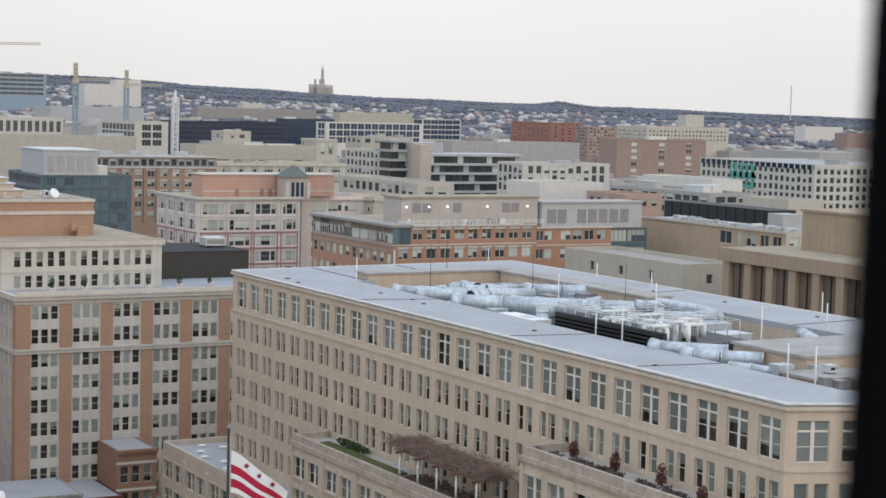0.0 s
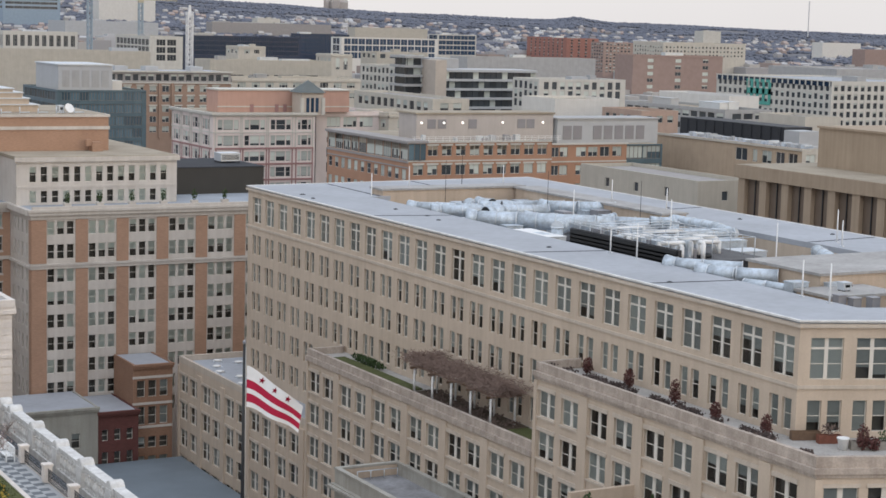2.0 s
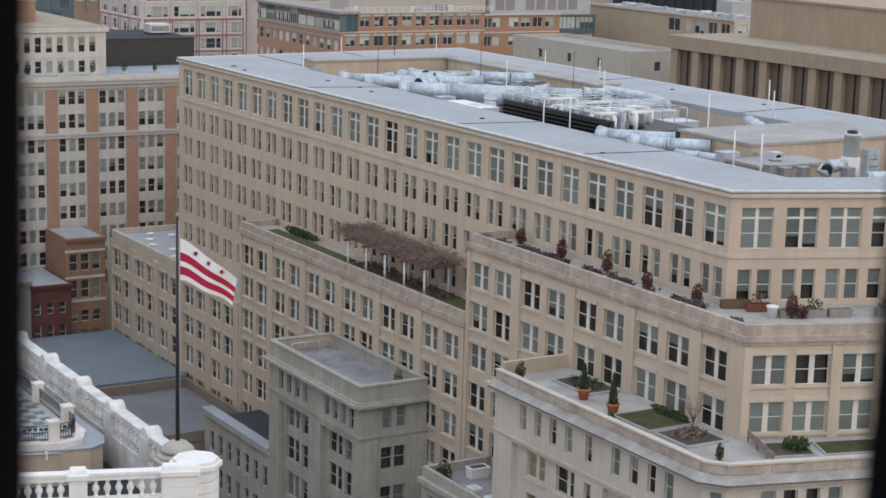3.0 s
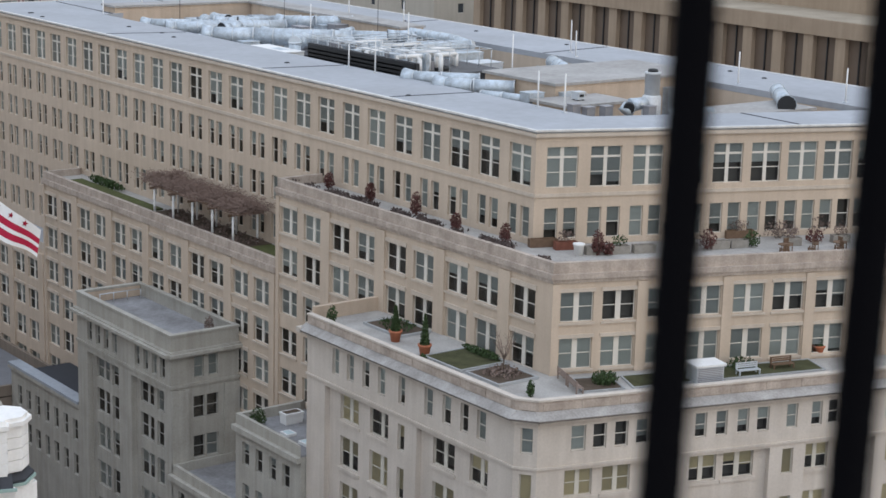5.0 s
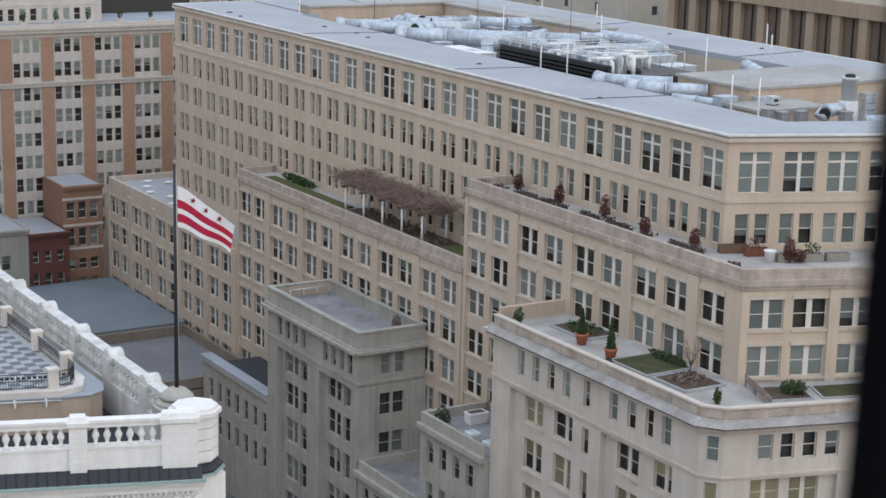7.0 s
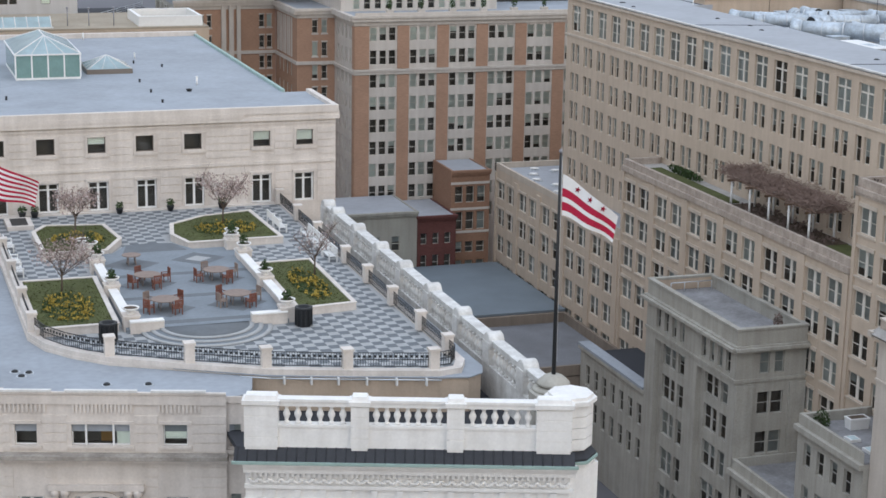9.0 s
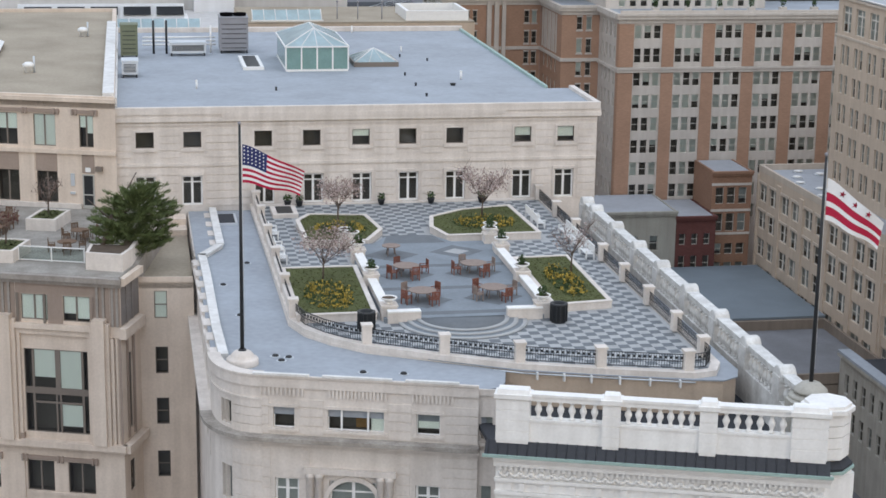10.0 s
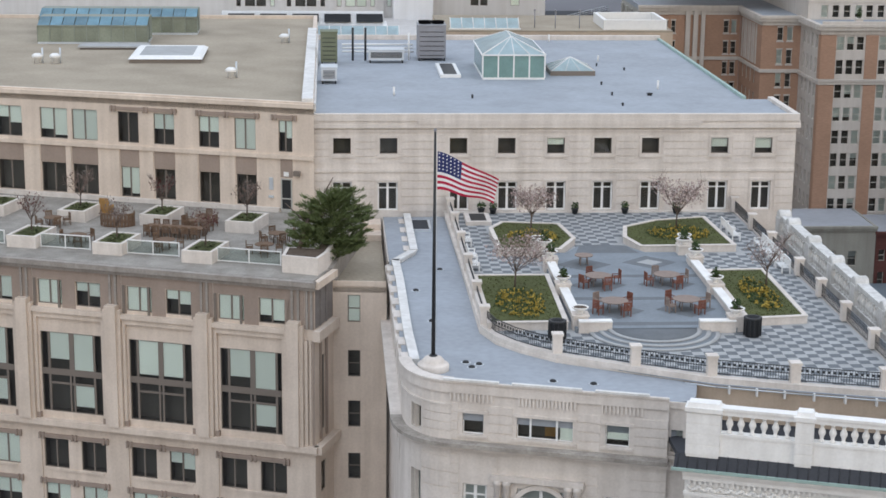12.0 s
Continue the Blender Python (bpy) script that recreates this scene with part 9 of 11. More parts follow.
for i, (x0, x1, y0, y1, mat, lab) in enumerate(((82.2, 86.9, 104.7, 109.7, DRY_LAWN, "small square roof lawn with a pale border"), (82.4, 86.4, 100.2, 104.4, SOIL, "bare brown planting bed with a thin tree"), (83.8, 87.2, 115.2, 120.4, SOIL, "brown planting bed with low hedges"))):
    ob = thing("terrace_bed", (x0 + x1) / 2, (y0 + y1) / 2, ZL, lab, "planting bed", "terrace beds")
    bm = bmesh.new()
    ring(bm, [(x0, y0), (x1, y0), (x1, y1), (x0, y1)], 0.18, ZL, ZL + 0.22)
    part("border", bm, TILE_PALE, ob)
    bm = bmesh.new()
    box(bm, x0 + 0.18, x1 - 0.18, y0 + 0.18, y1 - 0.18, ZL, ZL + 0.16)
    part("fill", bm, mat, ob)
    if mat is SOIL:
        bm = bmesh.new()
        leaves(bm, random.Random(600 + i), ((x0 + x1) / 2, (y0 + y1) / 2, ZL + 0.4), ((x1 - x0) * 0.42, (y1 - y0) * 0.42, 0.3), 220, 0.11)
        tagged(part("ground_cover", bm, LEAF if i == 2 else BARE, ob), kind="stuff")
    elif i == 0:
        bm = bmesh.new()
        leaves(bm, random.Random(620), (86.4, 107.4, ZL + 0.4), (0.55, 2.4, 0.3), 420, 0.11)
        tagged(part("hedge", bm, LEAF, ob), kind="stuff")
for pts, mat, lab in (([(86.9, 95.7), (90.3, 94.6), (91.5, 97.6), (88.5, 98.8)], SOIL, "bare planting bed on the limestone terrace"), ([(90.9, 94.4), (107.5, 89.7), (108.6, 92.5), (92.2, 97.3)], DRY_LAWN, "strip of roof lawn on the limestone terrace")):
    ob = thing("terrace_bed", *pts[0], ZL, lab, "planting bed", "terrace beds")
    bm = bmesh.new()
    ring(bm, pts, 0.16, ZL, ZL + 0.12)
    part("border", bm, TILE_PALE, ob)
    bm = bmesh.new()
    prism(bm, inset(pts, 0.16), ZL, ZL + 0.08)
    part("fill", bm, mat, ob)
bare_tree(84.6, 102.4, ZL + 0.2, 3.6, 1.2, "thin leafless tree on the limestone terrace", None, seed=91, twigs=60)


def plain_bench(x, y, z, turn, mat, label):
    ob = thing("terrace_bench", x, y, z, label, "bench", "terrace benches", turn)
    m = PLACED[ob]
    for i in range(4):
        bm = bmesh.new()
        box(bm, -1.0, 1.0, -0.28 + 0.14 * i, -0.17 + 0.14 * i, 0.42, 0.47)
        part("seat_slat", bm, mat, ob, "", m)
    for i in range(3):
        bm = bmesh.new()
        box(bm, -1.0, 1.0, 0.28, 0.32, 0.55 + 0.16 * i, 0.66 + 0.16 * i)
        part("back_slat", bm, mat, ob, "", m)
    for sx in (-0.9, 0.9):
        for sy, h in ((-0.25, 0.45), (0.27, 0.98)):
            bm = bmesh.new()
            box(bm, sx - 0.05, sx + 0.05, sy - 0.05, sy + 0.05, 0, h)
            part("leg", bm, mat, ob, "", m)


plain_bench(87.7, 98.6, ZL, 70, GREY_TEAK, "greyed wooden bench at the terrace corner")
plain_bench(86.9, 96.5, ZL, 70, GREY_TEAK, "greyed wooden bench at the terrace corner")
plain_bench(101.2, 92.2, ZL, -15, METAL, "grey metal bench on the limestone terrace")
plain_bench(104.8, 91.9, ZL, -15, WOOD, "brown wooden bench on the limestone terrace")
bm = bmesh.new()
shed = thing("utility_box", 97.2, 93.0, ZL, "white louvred utility box with a flat lid", "cabinet", turn=-15)
box(bm, -1.2, 1.2, -0.8, 0.8, 0, 1.35)
part("casing", bm, METAL, shed, "", PLACED[shed])
bm = bmesh.new()
box(bm, -1.35, 1.35, -0.95, 0.95, 1.35, 1.5)
part("lid", bm, WHITE_PAINT, shed, "", PLACED[shed])
bm = bmesh.new()
for i in range(8):
    box(bm, -1.1, 1.1, -0.84, -0.79, 0.15 + 0.14 * i, 0.22 + 0.14 * i)
part("louvre", bm, GREY_UNIT, shed, "", PLACED[shed])
# tower and step roofs
shrub(86.0, 150.5, 25.9, 0.5, 1.8, BARE, "bare dry shrub on the stone tower roof", 521)
shrub(81.4, 133.6, 22.0, 0.8, 1.5, LEAF, "dark round shrub in a white pot on a low roof", 522, n=220)
box_ob = thing("white_planter", 84.3, 132.4, 22.0, "white panelled planter box on a low roof", "planter")
bm = bmesh.new()
box(bm, 83.4, 85.2, 131.9, 132.9, 22.0, 22.9, top=(-0.06, -0.06))
box(bm, 83.3, 85.3, 131.8, 133.0, 22.9, 23.05)
part("box_wall", bm, WHITE_PAINT, box_ob)
bm = bmesh.new()
box(bm, 83.5, 85.1, 132.0, 132.8, 23.05, 23.08)
part("soil", bm, SOIL, box_ob)
for ky in (129.6, 126.6):
    sl = thing("roof_light", 82.2, ky, 22.0, "small white framed roof light on a low roof", "skylight", "low roof lights")
    bm = bmesh.new()
    box(bm, 81.7, 82.7, ky - 0.6, ky + 0.6, 22.0, 22.25)
    part("kerb", bm, WHITE_PAINT, sl)
    bm = bmesh.new()
    box(bm, 81.85, 82.55, ky - 0.45, ky + 0.45, 22.25, 22.28)
    part("glass", bm, SKYGLASS, sl)

# ---- rear roofs and offices behind the garden and planter buildings ----
PALE_PANEL = material("pale_grey_panel", (0.60, 0.59, 0.58), var=0.08, streak=0.2)
RIBBED = material("white_ribbed_metal", (0.74, 0.75, 0.77), rough=0.5, var=0.06, streak=0.12)
rear = thing("rear_annex", 12, 228, 0, "low rear building with a tan roof and glazed strips", "building")
bm = bmesh.new()
prism(bm, [(-46, 215.2), (13.6, 215.2), (13.6, 239.6), (-46, 239.6)], 0, 48.4)
part("wall", bm, PALE_PANEL, rear)
bm = bmesh.new()
prism(bm, [(13.7, 216.0), (42.2, 216.0), (42.2, 233.0), (13.7, 233.0)], 0, 49.3)
part("tan_wall", bm, TAN_WALL, rear)
bm = bmesh.new()
prism(bm, [(13.7, 216.0), (42.2, 216.0), (42.2, 233.0), (13.7, 233.0)], 49.3, 49.5)
part("tan_roof", bm, ROOF_TAN, rear)
bm = bmesh.new()
ring(bm, [(33.8, 217.0), (41.6, 217.0), (41.6, 226.0), (33.8, 226.0)], 0.4, 49.5, 50.7)
part("kerb", bm, WHITE_PAINT, rear, "white painted roof kerb")
bm = bmesh.new()
ring(bm, [(-13.8, 216.2), (7.4, 216.2), (7.4, 226.0), (-13.8, 226.0)], 0.5, 48.4, 49.5)
part("kerb", bm, WHITE_PAINT, rear, "white painted roof kerb")
for i in range(5):
    x0 = -12.4 + 4.0 * i
    bm = bmesh.new()
    v = [bm.verts.new(c) for c in ((x0, 222.4, 49.75), (x0 + 3.3, 222.4, 49.75), (x0 + 3.3, 224.4, 50.55), (x0, 224.4, 50.55))]
    bm.faces.new(v)
    bmesh.ops.solidify(bm, geom=bm.faces[:], thickness=0.1)
    part("dark_glass", bm, IRON, rear)
bm = bmesh.new()
v = [bm.verts.new(c) for c in ((-13.2, 220.6, 48.8), (7.0, 220.6, 48.8), (7.0, 225.4, 50.8), (-13.2, 225.4, 50.8))]
bm.faces.new(v)
bmesh.ops.solidify(bm, geom=bm.faces[:], thickness=0.1)
part("strip_frame", bm, WHITE_PAINT, rear)
for x0, n, y0, z0 in ((-2.6, 8, 214.4, 48.9), (15.0, 6, 217.2, 49.6)):
    for i in range(n):
        bm = bmesh.new()
        a = x0 + 1.4 * i
        v = [bm.verts.new(c) for c in ((a + 0.06, y0, z0), (a + 1.34, y0, z0), (a + 1.34, y0 + 1.6, z0 + 1.1), (a + 0.06, y0 + 1.6, z0 + 1.1))]
        bm.faces.new(v)
        bmesh.ops.solidify(bm, geom=bm.faces[:], thickness=0.05)
        part("roof_glass", bm, SKYGLASS, rear)
    bm = bmesh.new()
    box(bm, x0 - 0.2, x0 + 1.4 * n + 0.2, y0 - 0.15, y0, z0 - 0.6, z0 + 0.05)
    for i in range(n + 1):
        a = x0 + 1.4 * i
        rod(bm, (a, y0, z0), (a, y0 + 1.6, z0 + 1.15), 0.06, 4)
    part("glazing_frame", bm, WHITE_PAINT, rear)
for px, py in ((25.5, 219), (28.0, 218.5), (31.0, 218.5)):
    v = thing("roof_pipe", px, py, 49.5, "thin dark pipe on the rear tan roof", "pipe", "rear roof pipes")
    bm = bmesh.new()
    rod(bm, (px, py, 49.5), (px, py, 51.6), 0.07, 6)
    part("pipe", bm, GREY_UNIT, v)
    bm = bmesh.new()
    lathe(bm, [(0.16, 0), (0.16, 0.1), (0.05, 0.2)], 8, Matrix.Translation((px, py, 51.6)))
    part("cap", bm, GREY_UNIT, v)
pale = thing("pale_office", -8, 250, 0, "pale grey panelled office with grouped dark windows", "building")
grp_p = [s for k in range(4) for s in ((-13.4 + 6.7 * k + a, -13.4 + 6.7 * k + b) for a, b in ((1.25, 1.85), (2.4, 3.75), (3.9, 5.2), (5.75, 6.35)))]
facade(pale, (-44, 240), (8.7, 240), 0, 62, [(s, s + 2.3, [(u0 + 44, u1 + 44) for u0, u1 in grp_p], "plain", 0.3, FRAME_DARK) for s in (49.8, 53.6, 57.4)], PALE_PANEL)
facade(pale, (14.0, 240), (29.3, 240), 0, 62, [(s, s + 2.0, [(5.2, 6.3), (6.5, 7.5), (10.6, 11.8)], "plain", 0.3, FRAME_DARK) for s in (50.0, 53.6, 57.4)], PALE_PANEL)
bm = bmesh.new()
prism(bm, [(-44, 240.1), (29.3, 240.1), (29.3, 275), (-44, 275)], 61.6, 62.1)
part("roof", bm, ROOF, pale)
bm = bmesh.new()
prism(bm, [(29.3, 240.1), (29.3, 275), (29.0, 275), (29.0, 240.1)], 0, 61.6)
part("side_wall", bm, PALE_PANEL, pale)
bm = bmesh.new()
box(bm, 8.7, 14.0, 237.0, 240.05, 40, 64)
stair_tower = part("stair_tower", bm, RIBBED, pale, "white ribbed metal stair tower")
for i in range(9):
    bm = bmesh.new()
    box(bm, 8.8 + 0.6 * i, 9.05 + 0.6 * i, 236.9, 237.01, 40, 64)
    part("rib", bm, RIBBED, stair_tower)
for u in (-13.4 + 6.7 * k for k in range(4)):
    bm = bmesh.new()
    box(bm, u, u + 0.9, 239.8, 240.02, 40, 62)
    part("pier", bm, PALE_PANEL, pale)
bm = bmesh.new()
side = thing("grey_annex", 40, 270, 0, "dark grey low annex beside a narrow street", "building")
m = facade(side, (30.5, 262), (46.0, 262), 0, 44, [(s, s + 1.8, [(1.0 + 2.1 * i, 2.4 + 2.1 * i) for i in range(7)], "plain", 0.3, FRAME_DARK) for s in (41.4, 38.0)], GREYSTONE)
bm = bmesh.new()
prism(bm, [(30.5, 262.1), (46, 262.1), (46, 289), (30.5, 289)], 43.6, 44.1)
part("roof", bm, ROOF_DARK, side)
bm = bmesh.new()
for k in range(3):
    rod(bm, (31, 263, 45.1 - 0.3 * k), (45.5, 288, 45.1 - 0.3 * k), 0.05, 4)
for k in range(9):
    rod(bm, (31 + 1.8 * k, 263 + 3.1 * k, 44.1), (31 + 1.8 * k, 263 + 3.1 * k, 45.1), 0.05, 4)
part("roof_rail", bm, METAL, side)

# ---- city materials ----
BRICK_ORANGE = material("city_orange_brick", (0.41, 0.235, 0.155), var=0.1)
BRICK_BROWN = material("city_brown_brick", (0.34, 0.235, 0.18), var=0.1)
PINK = material("city_pink_stone", (0.72, 0.635, 0.60), var=0.08, streak=0.1)
TEAL = material("city_teal_panel", (0.10, 0.15, 0.175), rough=0.35, var=0.2, bump=0)
BEIGE = material("city_beige_stone", (0.50, 0.465, 0.40), var=0.1, streak=0.15)
PALE = material("city_pale_stone", (0.60, 0.58, 0.53), var=0.1, streak=0.15)
CREAMY = material("city_cream_stone", (0.56, 0.525, 0.46), var=0.1, streak=0.15)
NAVY = material("city_navy_panel", (0.028, 0.045, 0.085), rough=0.35, var=0.2, bump=0)
LIGHTGREY = material("city_light_metal", (0.46, 0.47, 0.48), var=0.08)
GREYBROWN = material("city_grey_brown", (0.33, 0.31, 0.30), var=0.1)
SANDY = material("city_sandy_stone", (0.50, 0.44, 0.38), var=0.1)
CONCRETE = material("city_grey_concrete", (0.42, 0.42, 0.42), var=0.12, streak=0.15)
WHITEISH = material("city_white_render", (0.70, 0.68, 0.64), var=0.08, streak=0.12)
RED = material("city_red_brick", (0.33, 0.16, 0.13), var=0.1)
BROWNPINK = material("city_brown_pink_brick", (0.34, 0.25, 0.22), var=0.12)
BLACKISH = material("city_black_metal", (0.03, 0.033, 0.04), rough=0.6, var=0.15)
TAN = material("city_tan_stone", (0.49, 0.385, 0.285), var=0.1, streak=0.15)
REDCREAM = material("city_worn_brick", (0.45, 0.33, 0.27), var=0.15)
STEELBLUE = material("city_steel_blue", (0.30, 0.38, 0.46), var=0.1)
CITY_PANE = material("city_window_glass", (0.06, 0.07, 0.08), rough=0.12, var=0.05, rand=0.6, bump=0, spec=0.6)
CITY_BLIND = material("city_blinds", (0.58, 0.62, 0.57), rough=0.7, var=0.1, rand=0.5, bump=0)
# bluish tone, random by pane, paints varied reflections into the teal
TEAL_PANE = material("reflection_toned_teal_glass", (0.13, 0.20, 0.24), rough=0.08, var=0.1, rand=0.7, bump=0, spec=0.8)
NAVY_PANE = material("navy_glass", (0.03, 0.06, 0.11), rough=0.1, var=0.1, rand=0.5, bump=0, spec=0.5)

CITY_WINDOWS = {}
pick = random.Random(21)


def city_window_mesh(w, h, style, wall):
    key = (w, h, style, wall.name)
    if key not in CITY_WINDOWS:
        made = []
        fm = {"TEAL": METAL_DARK}.get(wall.name, FRAME_DARK if wall in (TEAL, NAVY) else PALE)
        pm = TEAL_PANE if wall is TEAL else NAVY_PANE if wall is NAVY or style == "blue" else CITY_PANE
        for drop in ((0.0, 0.0, 0.3, 0.6) if style == "plain" else (0.0, 0.55, 0.8, 0.95, 0.95)):
            t = 0.09
            cuts = {"twin": (0.5,), "quad": (0.25, 0.5, 0.75), "triple": (0.27, 0.73), "curtain": (0.33, 0.67), "blue": (0.5,)}.get(style, ())
            bars = [(0, t, 0, h), (w - t, w, 0, h), (t, w - t, 0, t), (t, w - t, h - t, h)] + [(w * c - 0.07, w * c + 0.07, t, h - t) for c in cuts]
            if style == "sash":
                bars.append((t, w - t, h * 0.5 - 0.04, h * 0.5 + 0.04))
            edges = [0] + list(cuts) + [1]
            drops = [h - t - (h - 2 * t) * drop * (1 if pick.random() < 0.7 else 0.5) if drop and style not in ("curtain", "blue") else h for _ in edges[1:]]

            def cell(u, v):
                if any(r[0] < u < r[1] and r[2] < v < r[3] for r in bars):
                    return (0.0, 0)
                for c0, c1, d in zip(edges, edges[1:], drops):
                    if w * c0 < u < w * c1 and v > d:
                        return (0.06, 2)
                return (0.09, 1)

            bm = bmesh.new()
            panel_relief(bm, [x for r in bars for x in r[:2]], [x for r in bars for x in r[2:]] + drops, cell, 0.12)
            made.append(mesh_of("window", bm, fm, pm, CITY_BLIND))
        CITY_WINDOWS[key] = made
    return CITY_WINDOWS[key]


def city_block(name, label, x, y, w_, d_, low, z, wall, rows=0, storey=3.8, head=1.2, pitch=4.0, w=2.0, h=1.9, style="sash", parapet=0.8):
    """A city building on the street grid: its two seen walls with windows, a roof with a parapet and some roof plant."""
    ob = thing(name, x + w_ / 2, y + d_ / 2, low, label, "building")
    z1 = z - parapet
    for a, b, nm in (((x, y + d_), (x, y), "side_wall"), ((x, y), (x + w_, y), "wall")):
        length = (Vector(b) - Vector(a)).length
        n = int((length - 0.8) / pitch)
        start = (length - n * pitch) / 2 + (pitch - w) / 2
        spans = [(start + i * pitch, start + i * pitch + w) for i in range(n)]
        heads = [z - head - storey * k for k in range(rows)]
        table = [(hd - h, hd, spans) for hd in heads if n > 0]
        bm = bmesh.new()
        m = wall_mesh(bm, a, b, low, z1, table, 0.4)
        part(nm, bm, (wall, ROOM), ob)
        if rows:
            meshes = city_window_mesh(w, h, style, wall)
            if math.hypot(x, y) > 700:
                bm = bmesh.new()
                for sill, hd, sp in table:
                    for u0, u1 in sp:
                        o = len(bm.verts)
                        bm.from_mesh(pick.choice(meshes))
                        bm.verts.ensure_lookup_table()
                        bmesh.ops.transform(bm, matrix=m @ Matrix.Translation((u0, 0.14, sill)), verts=bm.verts[o:])
                if table:
                    tagged(part("window_grid", bm, list(meshes[0].materials), ob), kind="stuff")
                else:
                    bm.free()
            else:
                for sill, hd, sp in table:
                    for u0, u1 in sp:
                        part("window", pick.choice(meshes), (), ob, "", m @ Matrix.Translation((u0, 0.14, sill)))
            if style in ("twin", "triple") and n:
                bm = bmesh.new()
                box(bm, -0.3, length + 0.3, -0.3, 0.0, z1 - 0.5, z1 + 0.02, m=m)
                part("cornice", bm, wall, ob)
    bm = bmesh.new()
    prism(bm, [(x + w_, y), (x + w_, y + d_), (x + w_ - 0.3, y + d_), (x + w_ - 0.3, y + 0.3)], low, z1)
    prism(bm, [(x + w_, y + d_), (x, y + d_), (x + 0.3, y + d_ - 0.3), (x + w_ - 0.3, y + d_ - 0.3)], low, z1)
    part("rear_wall", bm, wall, ob)
    bm = bmesh.new()
    prism(bm, [(x + 0.3, y + 0.3), (x + w_ - 0.3, y + 0.3), (x + w_ - 0.3, y + d_ - 0.3), (x + 0.3, y + d_ - 0.3)], z1 - 0.4, z1)
    part("roof", bm, pick.choice((ROOF, ROOF_TAN, ROOF_TAN, GREYBROWN)), ob)
    bm = bmesh.new()
    ring(bm, [(x, y), (x + w_, y), (x + w_, y + d_), (x, y + d_)], 0.35, z1, z)
    part("parapet", bm, wall, ob)
    if w_ > 18 and d_ > 20 and wall not in (BLACKISH, WHITEISH):
        for k in range(pick.randint(1, 3)):
            bm = bmesh.new()
            pw, pd, ph = pick.uniform(3, w_ * 0.25), pick.uniform(3, d_ * 0.25), pick.uniform(1.2, 2.4)
            px, py = x + pick.uniform(2, w_ - pw - 2), y + pick.uniform(3, d_ - pd - 2)
            box(bm, px, px + pw, py, py + pd, z1, z1 + ph)
            box(bm, px - 0.15, px + pw + 0.15, py - 0.15, py + pd + 0.15, z1 + ph, z1 + ph + 0.2)
            part("roof_plant", bm, pick.choice((LIGHTGREY, CONCRETE, METAL, wall)), ob)
    return ob


# ---- the city behind, block by block ----
city_block("pink_wing", "pale pink stone wing with gridded windows", 211.6, 461.2, 21.2, 25.0, 0.0, 48.3, PINK, rows=6, storey=4.3, head=1.6, pitch=5.2, w=4.2, h=2.9, style="triple")
city_block("glass_office", "dark teal glass office building", 166.0, 560.9, 29.9, 39.6, 0.0, 49.5, TEAL, rows=8, storey=4.0, head=0.6, pitch=3.0, w=2.8, h=2.8, style="curtain")
city_block("slab_building", "plain beige stone slab building", 250.1, 966.6, 89.8, 25.0, 0.0, 52.9, BEIGE, rows=0, storey=3.8, head=1.2, pitch=4.0, w=2.0, h=1.9, style="sash")
city_block("gallery_building", "white stone gallery building with a tall glazed bay", 477.3, 1358.9, 27.5, 85.8, 0.0, 56.1, PALE, rows=3, storey=6, head=2.5, pitch=9, w=7.5, h=4.8, style="curtain")
city_block("portal_tower", "white curved stone portal tower", 583.3, 1529.6, 14.0, 22.0, 0.0, 57.5, PALE, rows=0, storey=3.8, head=1.2, pitch=4.0, w=2.0, h=1.9, style="sash")
city_block("navy_hall", "dark navy glass convention hall", 529.7, 1423.3, 107.9, 22.0, 0.0, 56.6, NAVY, rows=4, storey=4, head=0.5, pitch=6, w=5.7, h=3.4, style="curtain")
city_block("navy_hall", "dark glass office with grid windows", 709.2, 1587.1, 52.8, 22.0, 0.0, 58.2, NAVY, rows=5, storey=4, head=0.6, pitch=5, w=4.2, h=3.0, style="curtain")
city_block("classical_hall", "pale stone hall with tall columns", 383.2, 1445.5, 62.0, 25.0, 0.0, 56.8, PALE, rows=2, storey=12, head=3, pitch=6, w=3.6, h=9, style="curtain")
city_block("pale_hall", "long pale grey metal-roofed hall", 631.1, 2099.1, 117.0, 70.9, 0.0, 62.1, LIGHTGREY, rows=0, storey=3.8, head=1.2, pitch=4.0, w=2.0, h=1.9, style="sash")
city_block("brown_hall", "long low brown-grey hall", 885.6, 2271.7, 176.7, 22.0, 0.0, 63.9, GREYBROWN, rows=0, storey=3.8, head=1.2, pitch=4.0, w=2.0, h=1.9, style="sash")
city_block("beige_office", "beige stone office block with setback floors", 333.3, 857.4, 68.1, 22.0, 0.0, 51.8, BEIGE, rows=1, storey=4, head=7.5, pitch=14, w=11, h=1.6, style="curtain")
city_block("beige_office", "lower cream stone office tier with window strip", 265.8, 660.2, 56.7, 22.0, 0.0, 50.1, CREAMY, rows=2, storey=4.2, head=1.6, pitch=6, w=3.6, h=2.2, style="triple")
city_block("lantern", "cream roof lantern with small windows", 454.7, 1118.1, 19.7, 22.0, 0.0, 54.0, CREAMY, rows=1, storey=4, head=2.2, pitch=7, w=4, h=2.6, style="triple")
city_block("lantern", "cream roof lantern with columns", 455.9, 974.0, 14.0, 22.0, 0.0, 52.9, CREAMY, rows=1, storey=8, head=2.2, pitch=5.2, w=2.6, h=7, style="triple")
city_block("framed_office", "white framed glass office block", 693.9, 1461.7, 98.8, 22.0, 0.0, 57.2, WHITEISH, rows=3, storey=6.2, head=1.0, pitch=7.2, w=6.5, h=5.3, style="blue")
